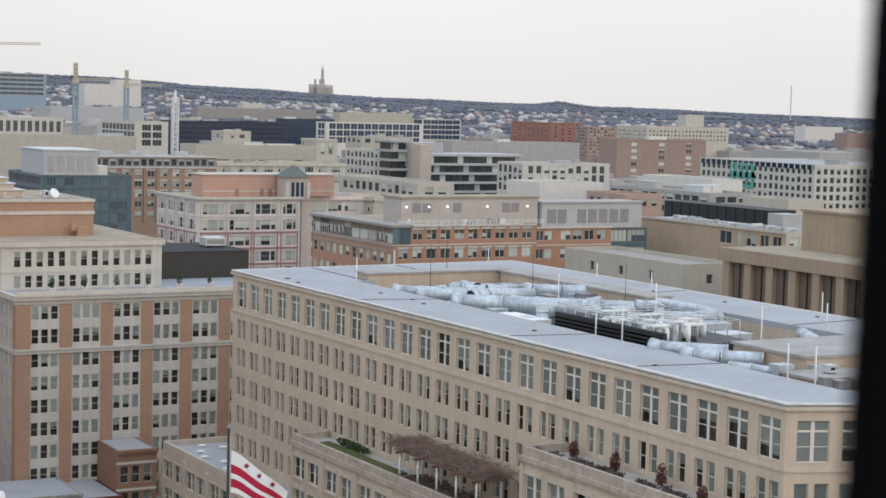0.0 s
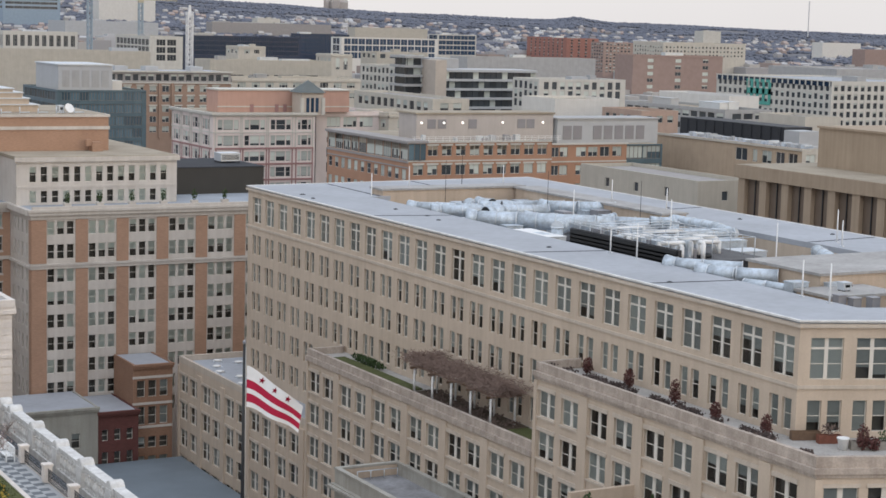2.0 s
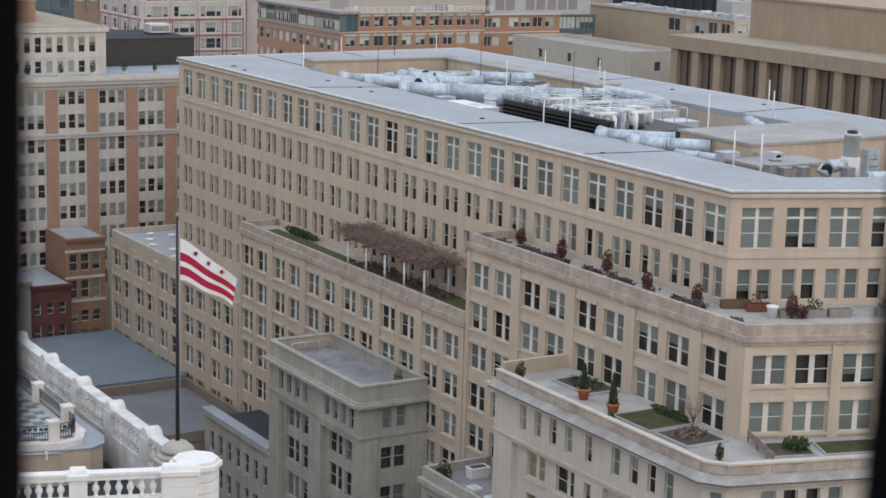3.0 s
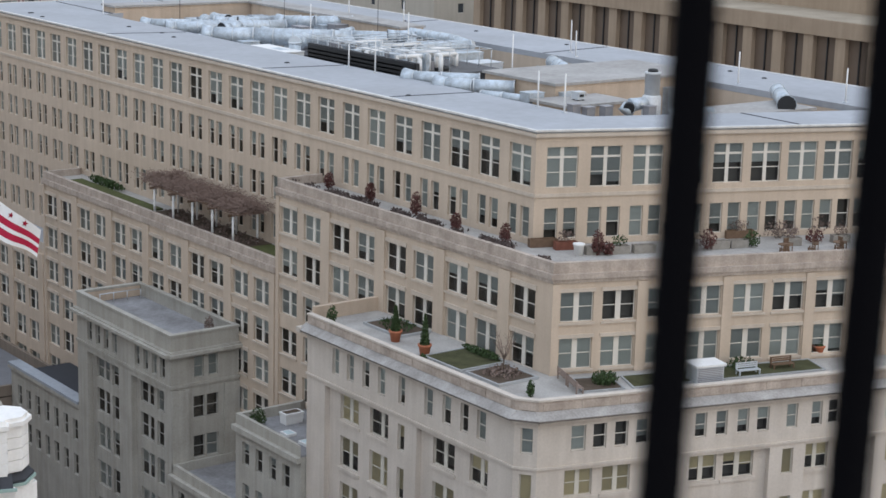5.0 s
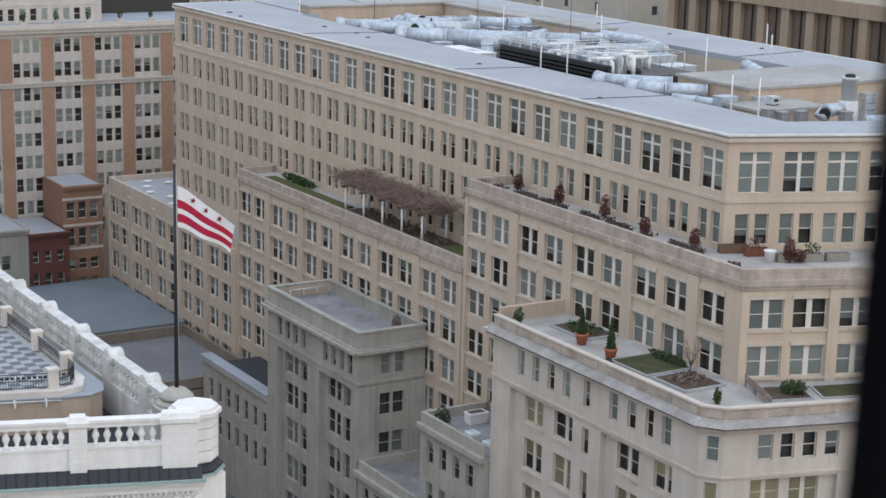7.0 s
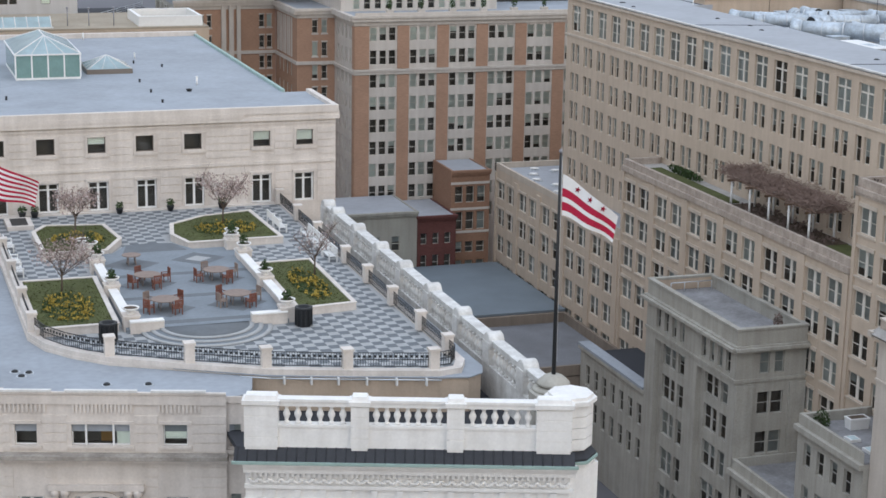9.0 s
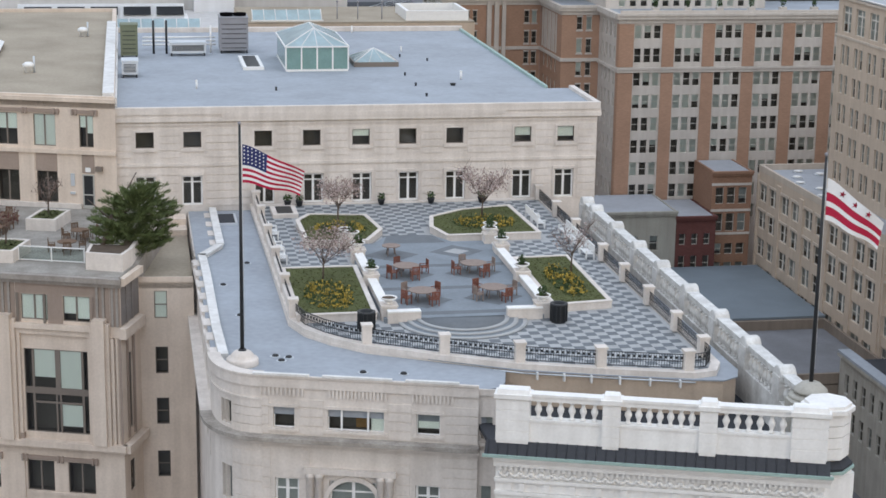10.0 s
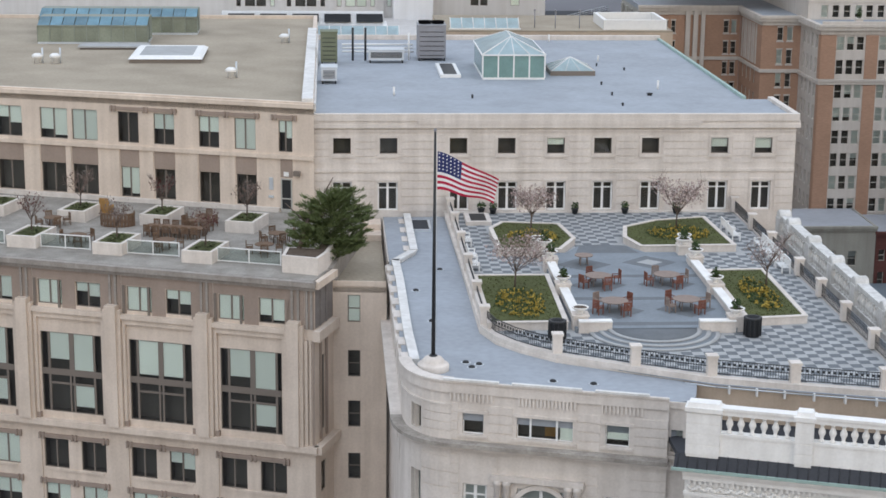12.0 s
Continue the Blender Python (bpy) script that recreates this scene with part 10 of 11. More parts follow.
city_block("rooftop_block", "beige rooftop plant block", 995.0, 2056.1, 104.7, 22.0, 0.0, 62.6, BEIGE, rows=0, storey=3.8, head=1.2, pitch=4.0, w=2.0, h=1.9, style="sash")
city_block("blue_office", "blue glass office block", 911.0, 1679.8, 47.3, 22.0, 0.0, 59.6, PALE, rows=4, storey=5.4, head=0.8, pitch=9, w=8.7, h=4.4, style="blue")
city_block("concrete_office", "pale concrete office block with deep square windows", 411.9, 791.2, 14.0, 52.1, 0.0, 51.3, PALE, rows=4, storey=4.3, head=1.2, pitch=4.6, w=2.9, h=2.9, style="plain")
city_block("plant_block", "beige stone upper plant block", 514.3, 1030.3, 37.2, 23.2, 0.0, 53.5, BEIGE, rows=1, storey=4.5, head=1.2, pitch=7, w=4, h=2.8, style="plain")
city_block("plant_deck", "grey rooftop plant deck", 540.4, 957.7, 94.2, 22.0, 0.0, 53.0, CONCRETE, rows=0, storey=3.8, head=1.2, pitch=4.0, w=2.0, h=1.9, style="sash")
city_block("white_office", "white stone office block with square windows", 412.1, 666.2, 45.9, 22.0, 0.0, 50.5, PALE, rows=3, storey=4.0, head=1.2, pitch=4.2, w=2.6, h=3.4, style="plain")
city_block("white_block", "blank white rendered block", 330.2, 522.8, 26.9, 22.0, 0.0, 49.1, WHITEISH, rows=0, storey=3.8, head=1.2, pitch=4.0, w=2.0, h=1.9, style="sash")
city_block("column_office", "low cream stone office with a colonnade", 282.3, 522.9, 14.0, 60.1, 0.0, 48.9, CREAMY, rows=2, storey=5, head=1.4, pitch=5, w=3.2, h=3.0, style="plain")
city_block("column_office", "cream stone office with tall windows", 231.5, 455.1, 14.0, 22.0, 0.0, 48.2, CREAMY, rows=3, storey=4.3, head=2.0, pitch=5, w=3.2, h=2.4, style="triple")
city_block("red_block", "red brick apartment slab", 1022.7, 1599.9, 40.2, 80.7, 0.0, 59.5, RED, rows=6, storey=3.3, head=1, pitch=9, w=2.6, h=2.2, style="plain")
city_block("apartment_block", "brown brick apartment block with balconies", 955.5, 1429.2, 34.2, 22.0, 0.0, 58.1, BROWNPINK, rows=9, storey=3.2, head=1.2, pitch=4.2, w=2.4, h=1.8, style="plain")
city_block("hotel_block", "pale hotel block over brown brick", 717.5, 1035.7, 78.3, 22.0, 0.0, 54.4, BROWNPINK, rows=6, storey=4.6, head=2.5, pitch=24, w=5, h=2.6, style="twin")
city_block("hotel_tower", "pale stepped hotel block with small windows", 1050.6, 1464.7, 103.3, 52.5, 0.0, 58.8, CREAMY, rows=3, storey=4, head=3.5, pitch=4.5, w=2.0, h=2.2, style="plain")
city_block("long_office", "long white office block with gridded dark windows", 534.5, 615.9, 67.6, 83.8, 0.0, 52.6, PALE, rows=8, storey=3.9, head=1.9, pitch=3.9, w=2.3, h=2.7, style="plain")
city_block("roof_plant", "grey rooftop plant block", 693.2, 795.4, 83.9, 61.5, 0.0, 53.1, CONCRETE, rows=0, storey=3.8, head=1.2, pitch=4.0, w=2.0, h=1.9, style="sash")
city_block("low_office", "low grey office block with ribbon windows", 352.4, 456.1, 18.8, 56.3, 0.0, 49.0, CONCRETE, rows=3, storey=4, head=1.2, pitch=4.6, w=3.8, h=2.0, style="plain")
city_block("white_penthouse", "white rendered rooftop penthouse block", 412.0, 531.2, 14.0, 44.7, 0.0, 49.8, WHITEISH, rows=0, storey=3.8, head=1.2, pitch=4.0, w=2.0, h=1.9, style="sash")
city_block("cream_block", "cream stone rooftop stair block", 354.2, 419.3, 14.0, 22.0, 0.0, 49.0, CREAMY, rows=0, storey=3.8, head=1.2, pitch=4.0, w=2.0, h=1.9, style="sash")
city_block("small_block", "small red and cream block", 320.3, 456.5, 14.0, 22.0, 0.0, 48.7, REDCREAM, rows=1, storey=4, head=1.6, pitch=4, w=2.2, h=2.2, style="plain")
city_block("tan_annex", "low beige stone annex with a few small windows", 218.4, 290.5, 14.0, 43.5, 0.0, 44.0, BEIGE, rows=1, storey=5, head=2.2, pitch=11, w=1.6, h=2.0, style="plain")
city_block("hill_office", "blue glass office on the hillside", 637.4, 2405.7, 79.1, 29.1, 0.0, 104.0, STEELBLUE, rows=5, storey=6, head=1.5, pitch=12, w=11.6, h=3.6, style="curtain")
city_block("hill_block", "white apartment block on the wooded hillside", 792.5, 2473.0, 54.4, 26.1, 0.0, 93.0, WHITEISH, rows=0, storey=3.8, head=1.2, pitch=4.0, w=2.0, h=1.9, style="sash")
city_block("hill_block", "white stepped apartment block on the wooded hillside", 840.7, 2480.0, 38.3, 25.1, 0.0, 100.0, WHITEISH, rows=0, storey=3.8, head=1.2, pitch=4.0, w=2.0, h=1.9, style="sash")
city_block("hill_block", "pale apartment block on the wooded hillside", 1665.2, 2218.7, 33.6, 22.0, 0.0, 69.0, PALE, rows=0, storey=3.8, head=1.2, pitch=4.0, w=2.0, h=1.9, style="sash")
city_block("hill_block", "white apartment block among bare trees", 1651.0, 1926.0, 69.0, 22.0, 0.0, 58.0, WHITEISH, rows=0, storey=3.8, head=1.2, pitch=4.0, w=2.0, h=1.9, style="sash")
city_block("hill_block", "long pale apartment block among bare trees", 1110.0, 2650.5, 39.2, 22.0, 0.0, 70.0, PALE, rows=0, storey=3.8, head=1.2, pitch=4.0, w=2.0, h=1.9, style="sash")
city_block("hill_block", "brown-roofed block among bare trees", 1433.2, 1596.7, 52.7, 22.0, 0.0, 54.0, BROWNPINK, rows=0, storey=3.8, head=1.2, pitch=4.0, w=2.0, h=1.9, style="sash")

# ---- the nearer city blocks, floor by floor ----
def city_front(ob, a, b, z0, z1, rows, wall, name="wall"):
    """A city wall with openings and windows: rows of (sill, head, spans, style)."""
    bm = bmesh.new()
    m = wall_mesh(bm, a, b, z0, z1, [r[:3] for r in rows], 0.5)
    part(name, bm, (wall, ROOM), ob)
    for sill, head, spans, style in rows:
        for u0, u1 in spans:
            meshes = city_window_mesh(round(u1 - u0, 2), round(head - sill, 2), style, wall)
            part("window", pick.choice(meshes), (), ob, "", m @ Matrix.Translation((u0, 0.14, sill)))
    return m


def roof_box(ob, name, x0, x1, y0, y1, z0, z1, mat, label="", cap=None):
    bm = bmesh.new()
    box(bm, x0, x1, y0, y1, z0, z1)
    part(name, bm, mat, ob, label)
    if cap:
        bm = bmesh.new()
        box(bm, x0 - 0.3, x1 + 0.3, y0 - 0.3, y1 + 0.3, z1, z1 + 0.4)
        part(name + "_cap", bm, cap, ob)


PENTGREY = material("city_grey_penthouse", (0.50, 0.455, 0.425), var=0.08, streak=0.15)
LOUVRE = material("city_grey_louvre", (0.27, 0.26, 0.27), rough=0.6, var=0.1)
ob = thing("brick_office", 222, 380, 0, "orange brick office block with pale lintels and a grey penthouse", "building")
front_w = [(1.3 + 3.68 * i, 3.85 + 3.68 * i) for i in range(10)]
m = city_front(ob, (187.6, 358.4), (226.0, 358.4), 0, 47.3, [(s, s + 2.35, front_w, "twin") for s in (44.0, 39.6, 35.2)], BRICK_ORANGE)
for u0, u1 in front_w:
    for z in (46.37, 41.97):
        trim(ob, m, [(u0 - 0.25, u1 + 0.25, z, z + 0.4, 0.08)], PALE, "lintel")
trim(ob, m, [(-0.2, 38.4, 42.7, 43.0, 0.12), (-0.3, 38.4, 47.0, 47.4, 0.25)], PALE, "band")
right_w = [(0.9, 3.0), (3.3, 5.5), (7.9, 10.8), (11.4, 14.1), (14.8, 17.5), (18.4, 21.1)]
m = city_front(ob, (226.02, 360.0), (248.6, 360.0), 0, 46.4, [(s, s + 2.35, right_w, "twin") for s in (43.2, 38.8, 34.4)], BRICK_ORANGE)
trim(ob, m, [(0, 22.6, 41.9, 42.2, 0.12), (0, 22.8, 46.1, 46.5, 0.25)], PALE, "band")
m = city_front(ob, (248.62, 361.0), (260.0, 361.0), 0, 46.0, [(s, s + 3.2, [(0.4, 5.4), (5.6, 10.8)], "quad") for s in (42.4, 38.0)], TEAL)
m = city_front(ob, (187.6, 402.1), (187.6, 358.4), 0, 47.3, [(43.0, 46.7, [(0.3 + 4.34 * i, 4.5 + 4.34 * i) for i in range(10)], "quad")] + [(s, s + 2.5, [(0.8 + 3.6 * i, 2.9 + 3.6 * i) for i in range(12)], "sash") for s in (38.4, 33.8)], BRICK_ORANGE, "side_wall")
trim(ob, m, [(0, 43.7, 46.75, 47.35, 0.4), (0, 43.7, 42.4, 42.9, 0.15), (0, 43.7, 41.2, 41.5, 0.1)], GREYBROWN, "band")
bm = bmesh.new()
prism(bm, [(187.8, 358.6), (226, 358.6), (226, 361.2), (260, 361.2), (260, 402), (187.8, 402)], 45.4, 45.9)
prism(bm, [(187.8, 358.6), (226, 358.6), (226, 402), (187.8, 402)], 45.9, 46.9)
part("roof", bm, ROOF_TAN, ob)
roof_box(ob, "penthouse", 194.5, 232.2, 368, 377, 46.9, 53.0, PENTGREY, "", ROOF_TAN)
roof_box(ob, "plant_screen", 232.8, 262.6, 367, 376, 44.6, 51.7, LIGHTGREY, "pale grey metal plant screen", CONCRETE)
for i, x0 in enumerate((197.4, 200.2, 208.5, 222.0, 224.6)):
    roof_box(ob, "louvre", x0, x0 + 2.2, 367.9, 368.0, 49.6, 51.8, LOUVRE)
for i in range(7):
    x0 = 234.4 + 3.0 * i if i < 2 else 240.0 + 3.2 * (i - 1)
    roof_box(ob, "louvre", x0, x0 + 2.5, 366.9, 367.0, 46.8, 50.2, LOUVRE)
roof_box(ob, "corner_eave", 186.9, 192.4, 357.8, 402.2, 46.95, 47.5, GREYBROWN)
for k in range(3):
    roof_box(ob, "corner_glass", 187.5 + 1.5 * k, 188.9 + 1.5 * k, 358.15, 358.35, 43.1, 46.8, TEAL_PANE)
    roof_box(ob, "corner_mullion", 187.35 + 1.5 * k, 187.5 + 1.5 * k, 358.05, 358.38, 43.0, 46.9, FRAME_DARK)
LAMP = bpy.data.materials.new("lit_globe_lamp")
LAMP.use_nodes = True
LAMP.node_tree.nodes["Principled BSDF"].inputs["Emission Color"].default_value = (1.0, 0.93, 0.85, 1)
LAMP.node_tree.nodes["Principled BSDF"].inputs["Emission Strength"].default_value = 1.6
for x0 in (195.6, 201.6, 206.6, 217.6, 228.9):
    bm = bmesh.new()
    lathe(bm, [(0.06, -0.27), (0.22, -0.16), (0.27, 0), (0.22, 0.16), (0.06, 0.27)], 10, Matrix.Translation((x0, 367.5, 51.0)))
    part("wall_lamp", bm, LAMP, ob, "lit round wall lamp")
bm = bmesh.new()
for k in range(22):
    x0 = 190 + 1.85 * k
    box(bm, x0 - 0.05, x0 + 0.05, 360.2, 360.3, 46.9, 48.3)
for z in (47.4, 47.85, 48.25):
    box(bm, 189.5, 229.5, 360.2, 360.3, z, z + 0.08)
part("roof_rail", bm, WHITE_PAINT, ob, "white roof railing")
for k in range(10):
    x0, y0 = 190.5 + pick.uniform(0, 30), 362.5 + pick.uniform(0, 3)
    roof_box(ob, "roof_plant", x0, x0 + pick.uniform(0.6, 1.6), y0, y0 + 1.2, 46.9, 46.9 + pick.uniform(0.7, 1.6), pick.choice((METAL, LIGHTGREY, LOUVRE)))

SALMON = material("city_salmon_render", (0.53, 0.335, 0.27), var=0.08, streak=0.12)
MAROON = material("city_maroon_band", (0.34, 0.20, 0.19), var=0.08)
SLATE_GREEN = material("city_slate_roof", (0.13, 0.15, 0.15), var=0.12)
ob = thing("pink_office", 192, 466, 0, "pale pink stone office with a salmon penthouse and pyramid turret", "building")
tops_p = [(43.9, 46.7), (39.6, 42.4), (35.3, 38.0), (31.0, 33.7), (26.7, 29.4)]
bay_p = [(1.3, 7.6), (9.1, 15.3), (16.8, 23.0), (24.9, 29.1)]


def in_three(spans):
    return [(a + (b - a) * p + 0.1, a + (b - a) * q - 0.1) for a, b in spans for p, q in ((0, 0.26), (0.26, 0.74), (0.74, 1.0))]


bay_s = [(1.2 + 7.6 * i, 6.6 + 7.6 * i) for i in range(4)]
m = city_front(ob, (176.0, 450.2), (206.2, 450.2), 0, 48.4, [(s, h, in_three(bay_p), "sash") for s, h in tops_p], PINK)
ms = city_front(ob, (176.0, 482.0), (176.0, 450.2), 0, 48.4, [(s, h, in_three(bay_s), "sash") for s, h in tops_p], PINK, "side_wall")
for mm, ln, bb in ((m, 30.2, bay_p), (ms, 31.8, bay_s)):
    trim(ob, mm, [(-0.4, ln + 0.2, 47.6, 48.0, 0.4), (-0.6, ln + 0.3, 48.0, 48.6, 0.8)], PALE, "cornice")
    trim(ob, mm, [(-0.1, ln, 43.1, 43.4, 0.15)], PALE, "band")
    trim(ob, mm, [(0.6, ln - 0.5, 38.6, 39.1, 0.16), (0.6, ln - 0.5, 34.3, 34.8, 0.16), (0.6, ln - 0.5, 30.0, 30.5, 0.16)], MAROON, "band")
    for u0, u1 in bb:
        trim(ob, mm, [(u0 - 0.55, u0 - 0.2, 24, 38.6, 0.14), (u1 + 0.2, u1 + 0.55, 24, 38.6, 0.14)], MAROON, "strip")
        trim(ob, mm, [(u0 - 0.75, u0 - 0.45, 39.2, 47.5, 0.2), (u1 + 0.25, u1 + 0.5, 39.2, 47.5, 0.2)], PALE, "pilaster")
bm = bmesh.new()
prism(bm, [(176.2, 450.4), (206.2, 450.4), (206.2, 482), (176.2, 482)], 47.6, 48.2)
part("roof", bm, ROOF_TAN, ob)
roof_box(ob, "penthouse", 181.0, 221.0, 459.5, 468, 48.2, 54.2, SALMON, "salmon pink rendered penthouse", PALE)
roof_box(ob, "penthouse_band", 180.9, 221.1, 459.4, 459.5, 49.6, 49.9, PALE)
for x0 in (190.5, 198.0, 200.5):
    roof_box(ob, "penthouse_door", x0, x0 + 1.1, 459.38, 459.48, 48.2, 50.4, MAROON)
roof_box(ob, "turret", 202.6, 209.2, 451.5, 458.1, 47.9, 54.0, SANDY, "sandy stone turret")
for x0 in (202.3, 208.6):
    roof_box(ob, "turret_column", x0, x0 + 0.9, 451.0, 451.9, 47.9, 52.6, PALE)
bm = bmesh.new()
box(bm, 202.0, 209.8, 450.9, 458.7, 54.0, 57.4, top=(3.85, 3.85))
part("turret_roof", bm, SLATE_GREEN, ob, "grey pyramid roof")
for x0 in (204.0, 205.4, 206.8):
    roof_box(ob, "turret_window", x0, x0 + 0.9, 451.4, 451.5, 48.6, 52.6, NAVY_PANE)

ob = thing("tan_block", 290, 350, 0, "tan stone block with a few large windows at the corner", "building")
m = city_front(ob, (271.4, 380.5), (271.4, 321.7), 0, 47.6, [(43.2, 46.2, [(34.0, 38.6), (40.6, 42.4), (44.2, 47.8), (49.4, 52.6), (54.0, 57.2)], "twin")], TAN, "side_wall")
trim(ob, m, [(-0.1, 58.9, 47.0, 47.5, 0.3)], CREAMY, "cornice")
m = city_front(ob, (271.4, 321.7), (285.5, 321.7), 0, 47.6, [(43.2, 46.2, [(1.2, 4.0), (6.0, 8.8)], "twin")], CREAMY)
bm = bmesh.new()
prism(bm, [(271.6, 321.9), (285.4, 321.9), (285.4, 380), (271.6, 380)], 46.7, 47.2)
part("roof", bm, ROOF, ob)
for k in range(26):
    y0 = 324 + 1.9 * k
    roof_box(ob, "roof_plant", 274.0 + pick.uniform(0, 3), 275.2 + pick.uniform(2, 4), y0, y0 + pick.uniform(0.6, 1.5), 47.2, 47.5 + pick.uniform(0.2, 0.8), pick.choice((METAL, LIGHTGREY, CONCRETE)))
ob = thing("glazed_storey", 534.4, 658, 50, "dark glazed top floor with pale columns on the long office", "building")
roof_box(ob, "glass_band", 534.26, 534.44, 616.2, 699.4, 50.2, 52.3, NAVY_PANE)
roof_box(ob, "cornice", 533.9, 534.46, 616.0, 699.6, 52.3, 52.75, PALE)
for k in range(21):
    roof_box(ob, "column", 534.05, 534.25, 616.6 + 4.1 * k, 617.4 + 4.1 * k, 50.2, 52.3, PALE)
NET = material("green_scaffold_net", (0.10, 0.36, 0.31), rough=0.8, var=0.12)
ob = thing("scaffold_netting", 534, 667, 38, "green scaffold netting on the long white office", "netting")
for z0, z1 in ((39.6, 41.2), (44.6, 47.2), (50.2, 51.4)):
    roof_box(ob, "net_strip", 534.2, 534.4, 658.0, 676.0, z0, z1, NET)
for k in range(5):
    y0 = 658.0 + 4.4 * k
    roof_box(ob, "net_strip", 534.2, 534.4, y0, y0 + 1.9 if k < 4 else 676.0, 41.2, 50.2, NET)
ob = thing("metal_penthouse", 170, 578, 49, "blue-grey metal plant room above the glass office", "penthouse")
roof_box(ob, "wall", 168.0, 186.0, 566.0, 592.0, 48.6, 57.2, LIGHTGREY, "", METAL)
for k in range(5):
    roof_box(ob, "louvre", 169.2 + 3.3 * k, 171.6 + 3.3 * k, 565.88, 566.0, 50.2, 55.6, CONCRETE)
roof_box(ob, "door", 186.4, 190.0, 568.0, 580.0, 48.6, 52.2, WHITEISH)

# brick apartment block with a stone top floor
ob = thing("brick_house", 233, 650, 0, "red-brown brick apartment block with a grey stone top floor", "building")
house_w = [(1.2 + 5.0 * i, 3.9 + 5.0 * i) for i in range(9)]
m = city_front(ob, (208.6, 640), (257.4, 640), 0, 48.8, [(z, z + 2.3, house_w, "twin") for z in (45.3, 41.5, 37.7, 33.9, 30.1)], BRICK_BROWN)
for u0, u1 in house_w:
    for z in (47.6, 43.8, 40.0):
        trim(ob, m, [(u0 - 0.3, u1 + 0.3, z, z + 0.5, 0.15)], PALE, "lintel")
trim(ob, m, [(19.6, 20.6, 28, 48.6, 0.7), (24.6, 25.6, 28, 48.6, 0.7)], BRICK_BROWN, "bay_pier")
m = city_front(ob, (208.6, 640), (257.4, 640), 48.82, 52.9, [(49.4, 52.0, [(0.6 + 3.0 * i, 2.9 + 3.0 * i) for i in range(16)], "plain")], GREYBROWN, "top_wall")
trim(ob, m, [(-0.3, 49.1, 48.5, 48.95, 0.5), (-0.4, 49.2, 52.6, 53.2, 0.7)], PALE, "cornice")
roof_box(ob, "roof", 208.7, 257.3, 640.2, 664, 52.0, 52.9, ROOF)
for x0 in (214.0, 226.0, 244.0):
    roof_box(ob, "roof_plant", x0, x0 + 5.0, 648, 654, 52.9, 54.6, LIGHTGREY)


# offices of dark glass ribbons between pale floor slabs
def slab_office(name, label, x0, x1, y0, y1, z1, floors, storey, slab_mat, over=0.9):
    ob = thing(name, (x0 + x1) / 2, (y0 + y1) / 2, 0, label, "building")
    roof_box(ob, "core", x0 + 1.2, x1, y0 + 1.2, y1, 0, z1 - 0.3, NAVY)
    for k in range(floors):
        zt = z1 - storey * k
        roof_box(ob, "floor_slab", x0 - over, x1, y0 - over, y1, zt - 1.1, zt, slab_mat)
        n = int((x1 - x0) / 3.0)
        for i in range(n):
            u = x0 + (x1 - x0) * i / n
            roof_box(ob, "ribbon_pane", u + 0.12, u + (x1 - x0) / n - 0.12, y0 + 0.5, y0 + 0.7, zt - storey, zt - 1.1, CITY_PANE if (i * 7 + k * 3) % 5 else CITY_BLIND)
        for i in range(int((y1 - y0) / 3.0)):
            v = y0 + 3.0 * i
            roof_box(ob, "ribbon_pane", x0 + 0.5, x0 + 0.7, v + 0.12, v + 2.88, zt - storey, zt - 1.1, CITY_PANE)
    return ob


slab_office("ribbon_office", "pale office block with dark ribbon windows between floor slabs", 398.0, 448.5, 727.0, 749.0, 52.3, 5, 4.3, LIGHTGREY)
ob = slab_office("balcony_tower", "grey office tower with balcony slabs and a tan stone pylon", 384.0, 392.0, 738.0, 752.0, 58.2, 6, 4.4, CONCRETE, 1.6)
roof_box(ob, "pylon", 392.2, 398.0, 724.5, 738.0, 0, 56.6, SANDY, "tan stone pylon")
roof_box(ob, "upper_block", 398.2, 414.0, 742.0, 760.0, 50.0, 57.0, CONCRETE)
ob = thing("black_penthouse", 319, 400, 40, "black metal rooftop screen with a pale end wall", "building")
roof_box(ob, "screen_wall", 312.4, 322.0, 378.0, 425.4, 30, 48.7, BLACKISH)
roof_box(ob, "end_wall", 312.2, 318.8, 371.6, 377.9, 30, 48.0, LIGHTGREY)
for k in range(11):
    roof_box(ob, "screen_rib", 312.2, 312.4, 379.5 + 4.2 * k, 379.7 + 4.2 * k, 44.5, 48.6, BLACKISH)

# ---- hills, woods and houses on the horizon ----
# distance haze is mixed into the blue-grey of woods and hill ground
HAZY_WOODS = material("hazy_winter_woods", (0.138, 0.150, 0.187), rough=0.95, var=0.2, scale=0.01, fine=0.08, bump=0)
HAZY_HILL = material("hazy_hill_ground", (0.165, 0.165, 0.18), rough=0.95, var=0.25, scale=0.006, fine=0.03, bump=0)
HOUSE = material("far_house_walls", (0.40, 0.385, 0.37), var=0.2, scale=0.02, rand=0.0, bump=0)
hn, hl = HOUSE.node_tree.nodes, HOUSE.node_tree.links
isl = hn.new("ShaderNodeNewGeometry")
ramp = hn.new("ShaderNodeValToRGB")
ramp.color_ramp.interpolation = "CONSTANT"
for i, (p, c) in enumerate(((0.0, (0.36, 0.35, 0.35, 1)), (0.3, (0.37, 0.30, 0.27, 1)), (0.5, (0.42, 0.4, 0.38, 1)), (0.72, (0.22, 0.2, 0.2, 1)), (0.85, (0.46, 0.46, 0.47, 1)))):
    e = ramp.color_ramp.elements[i] if i < 2 else ramp.color_ramp.elements.new(p)
    e.position, e.color = p, c
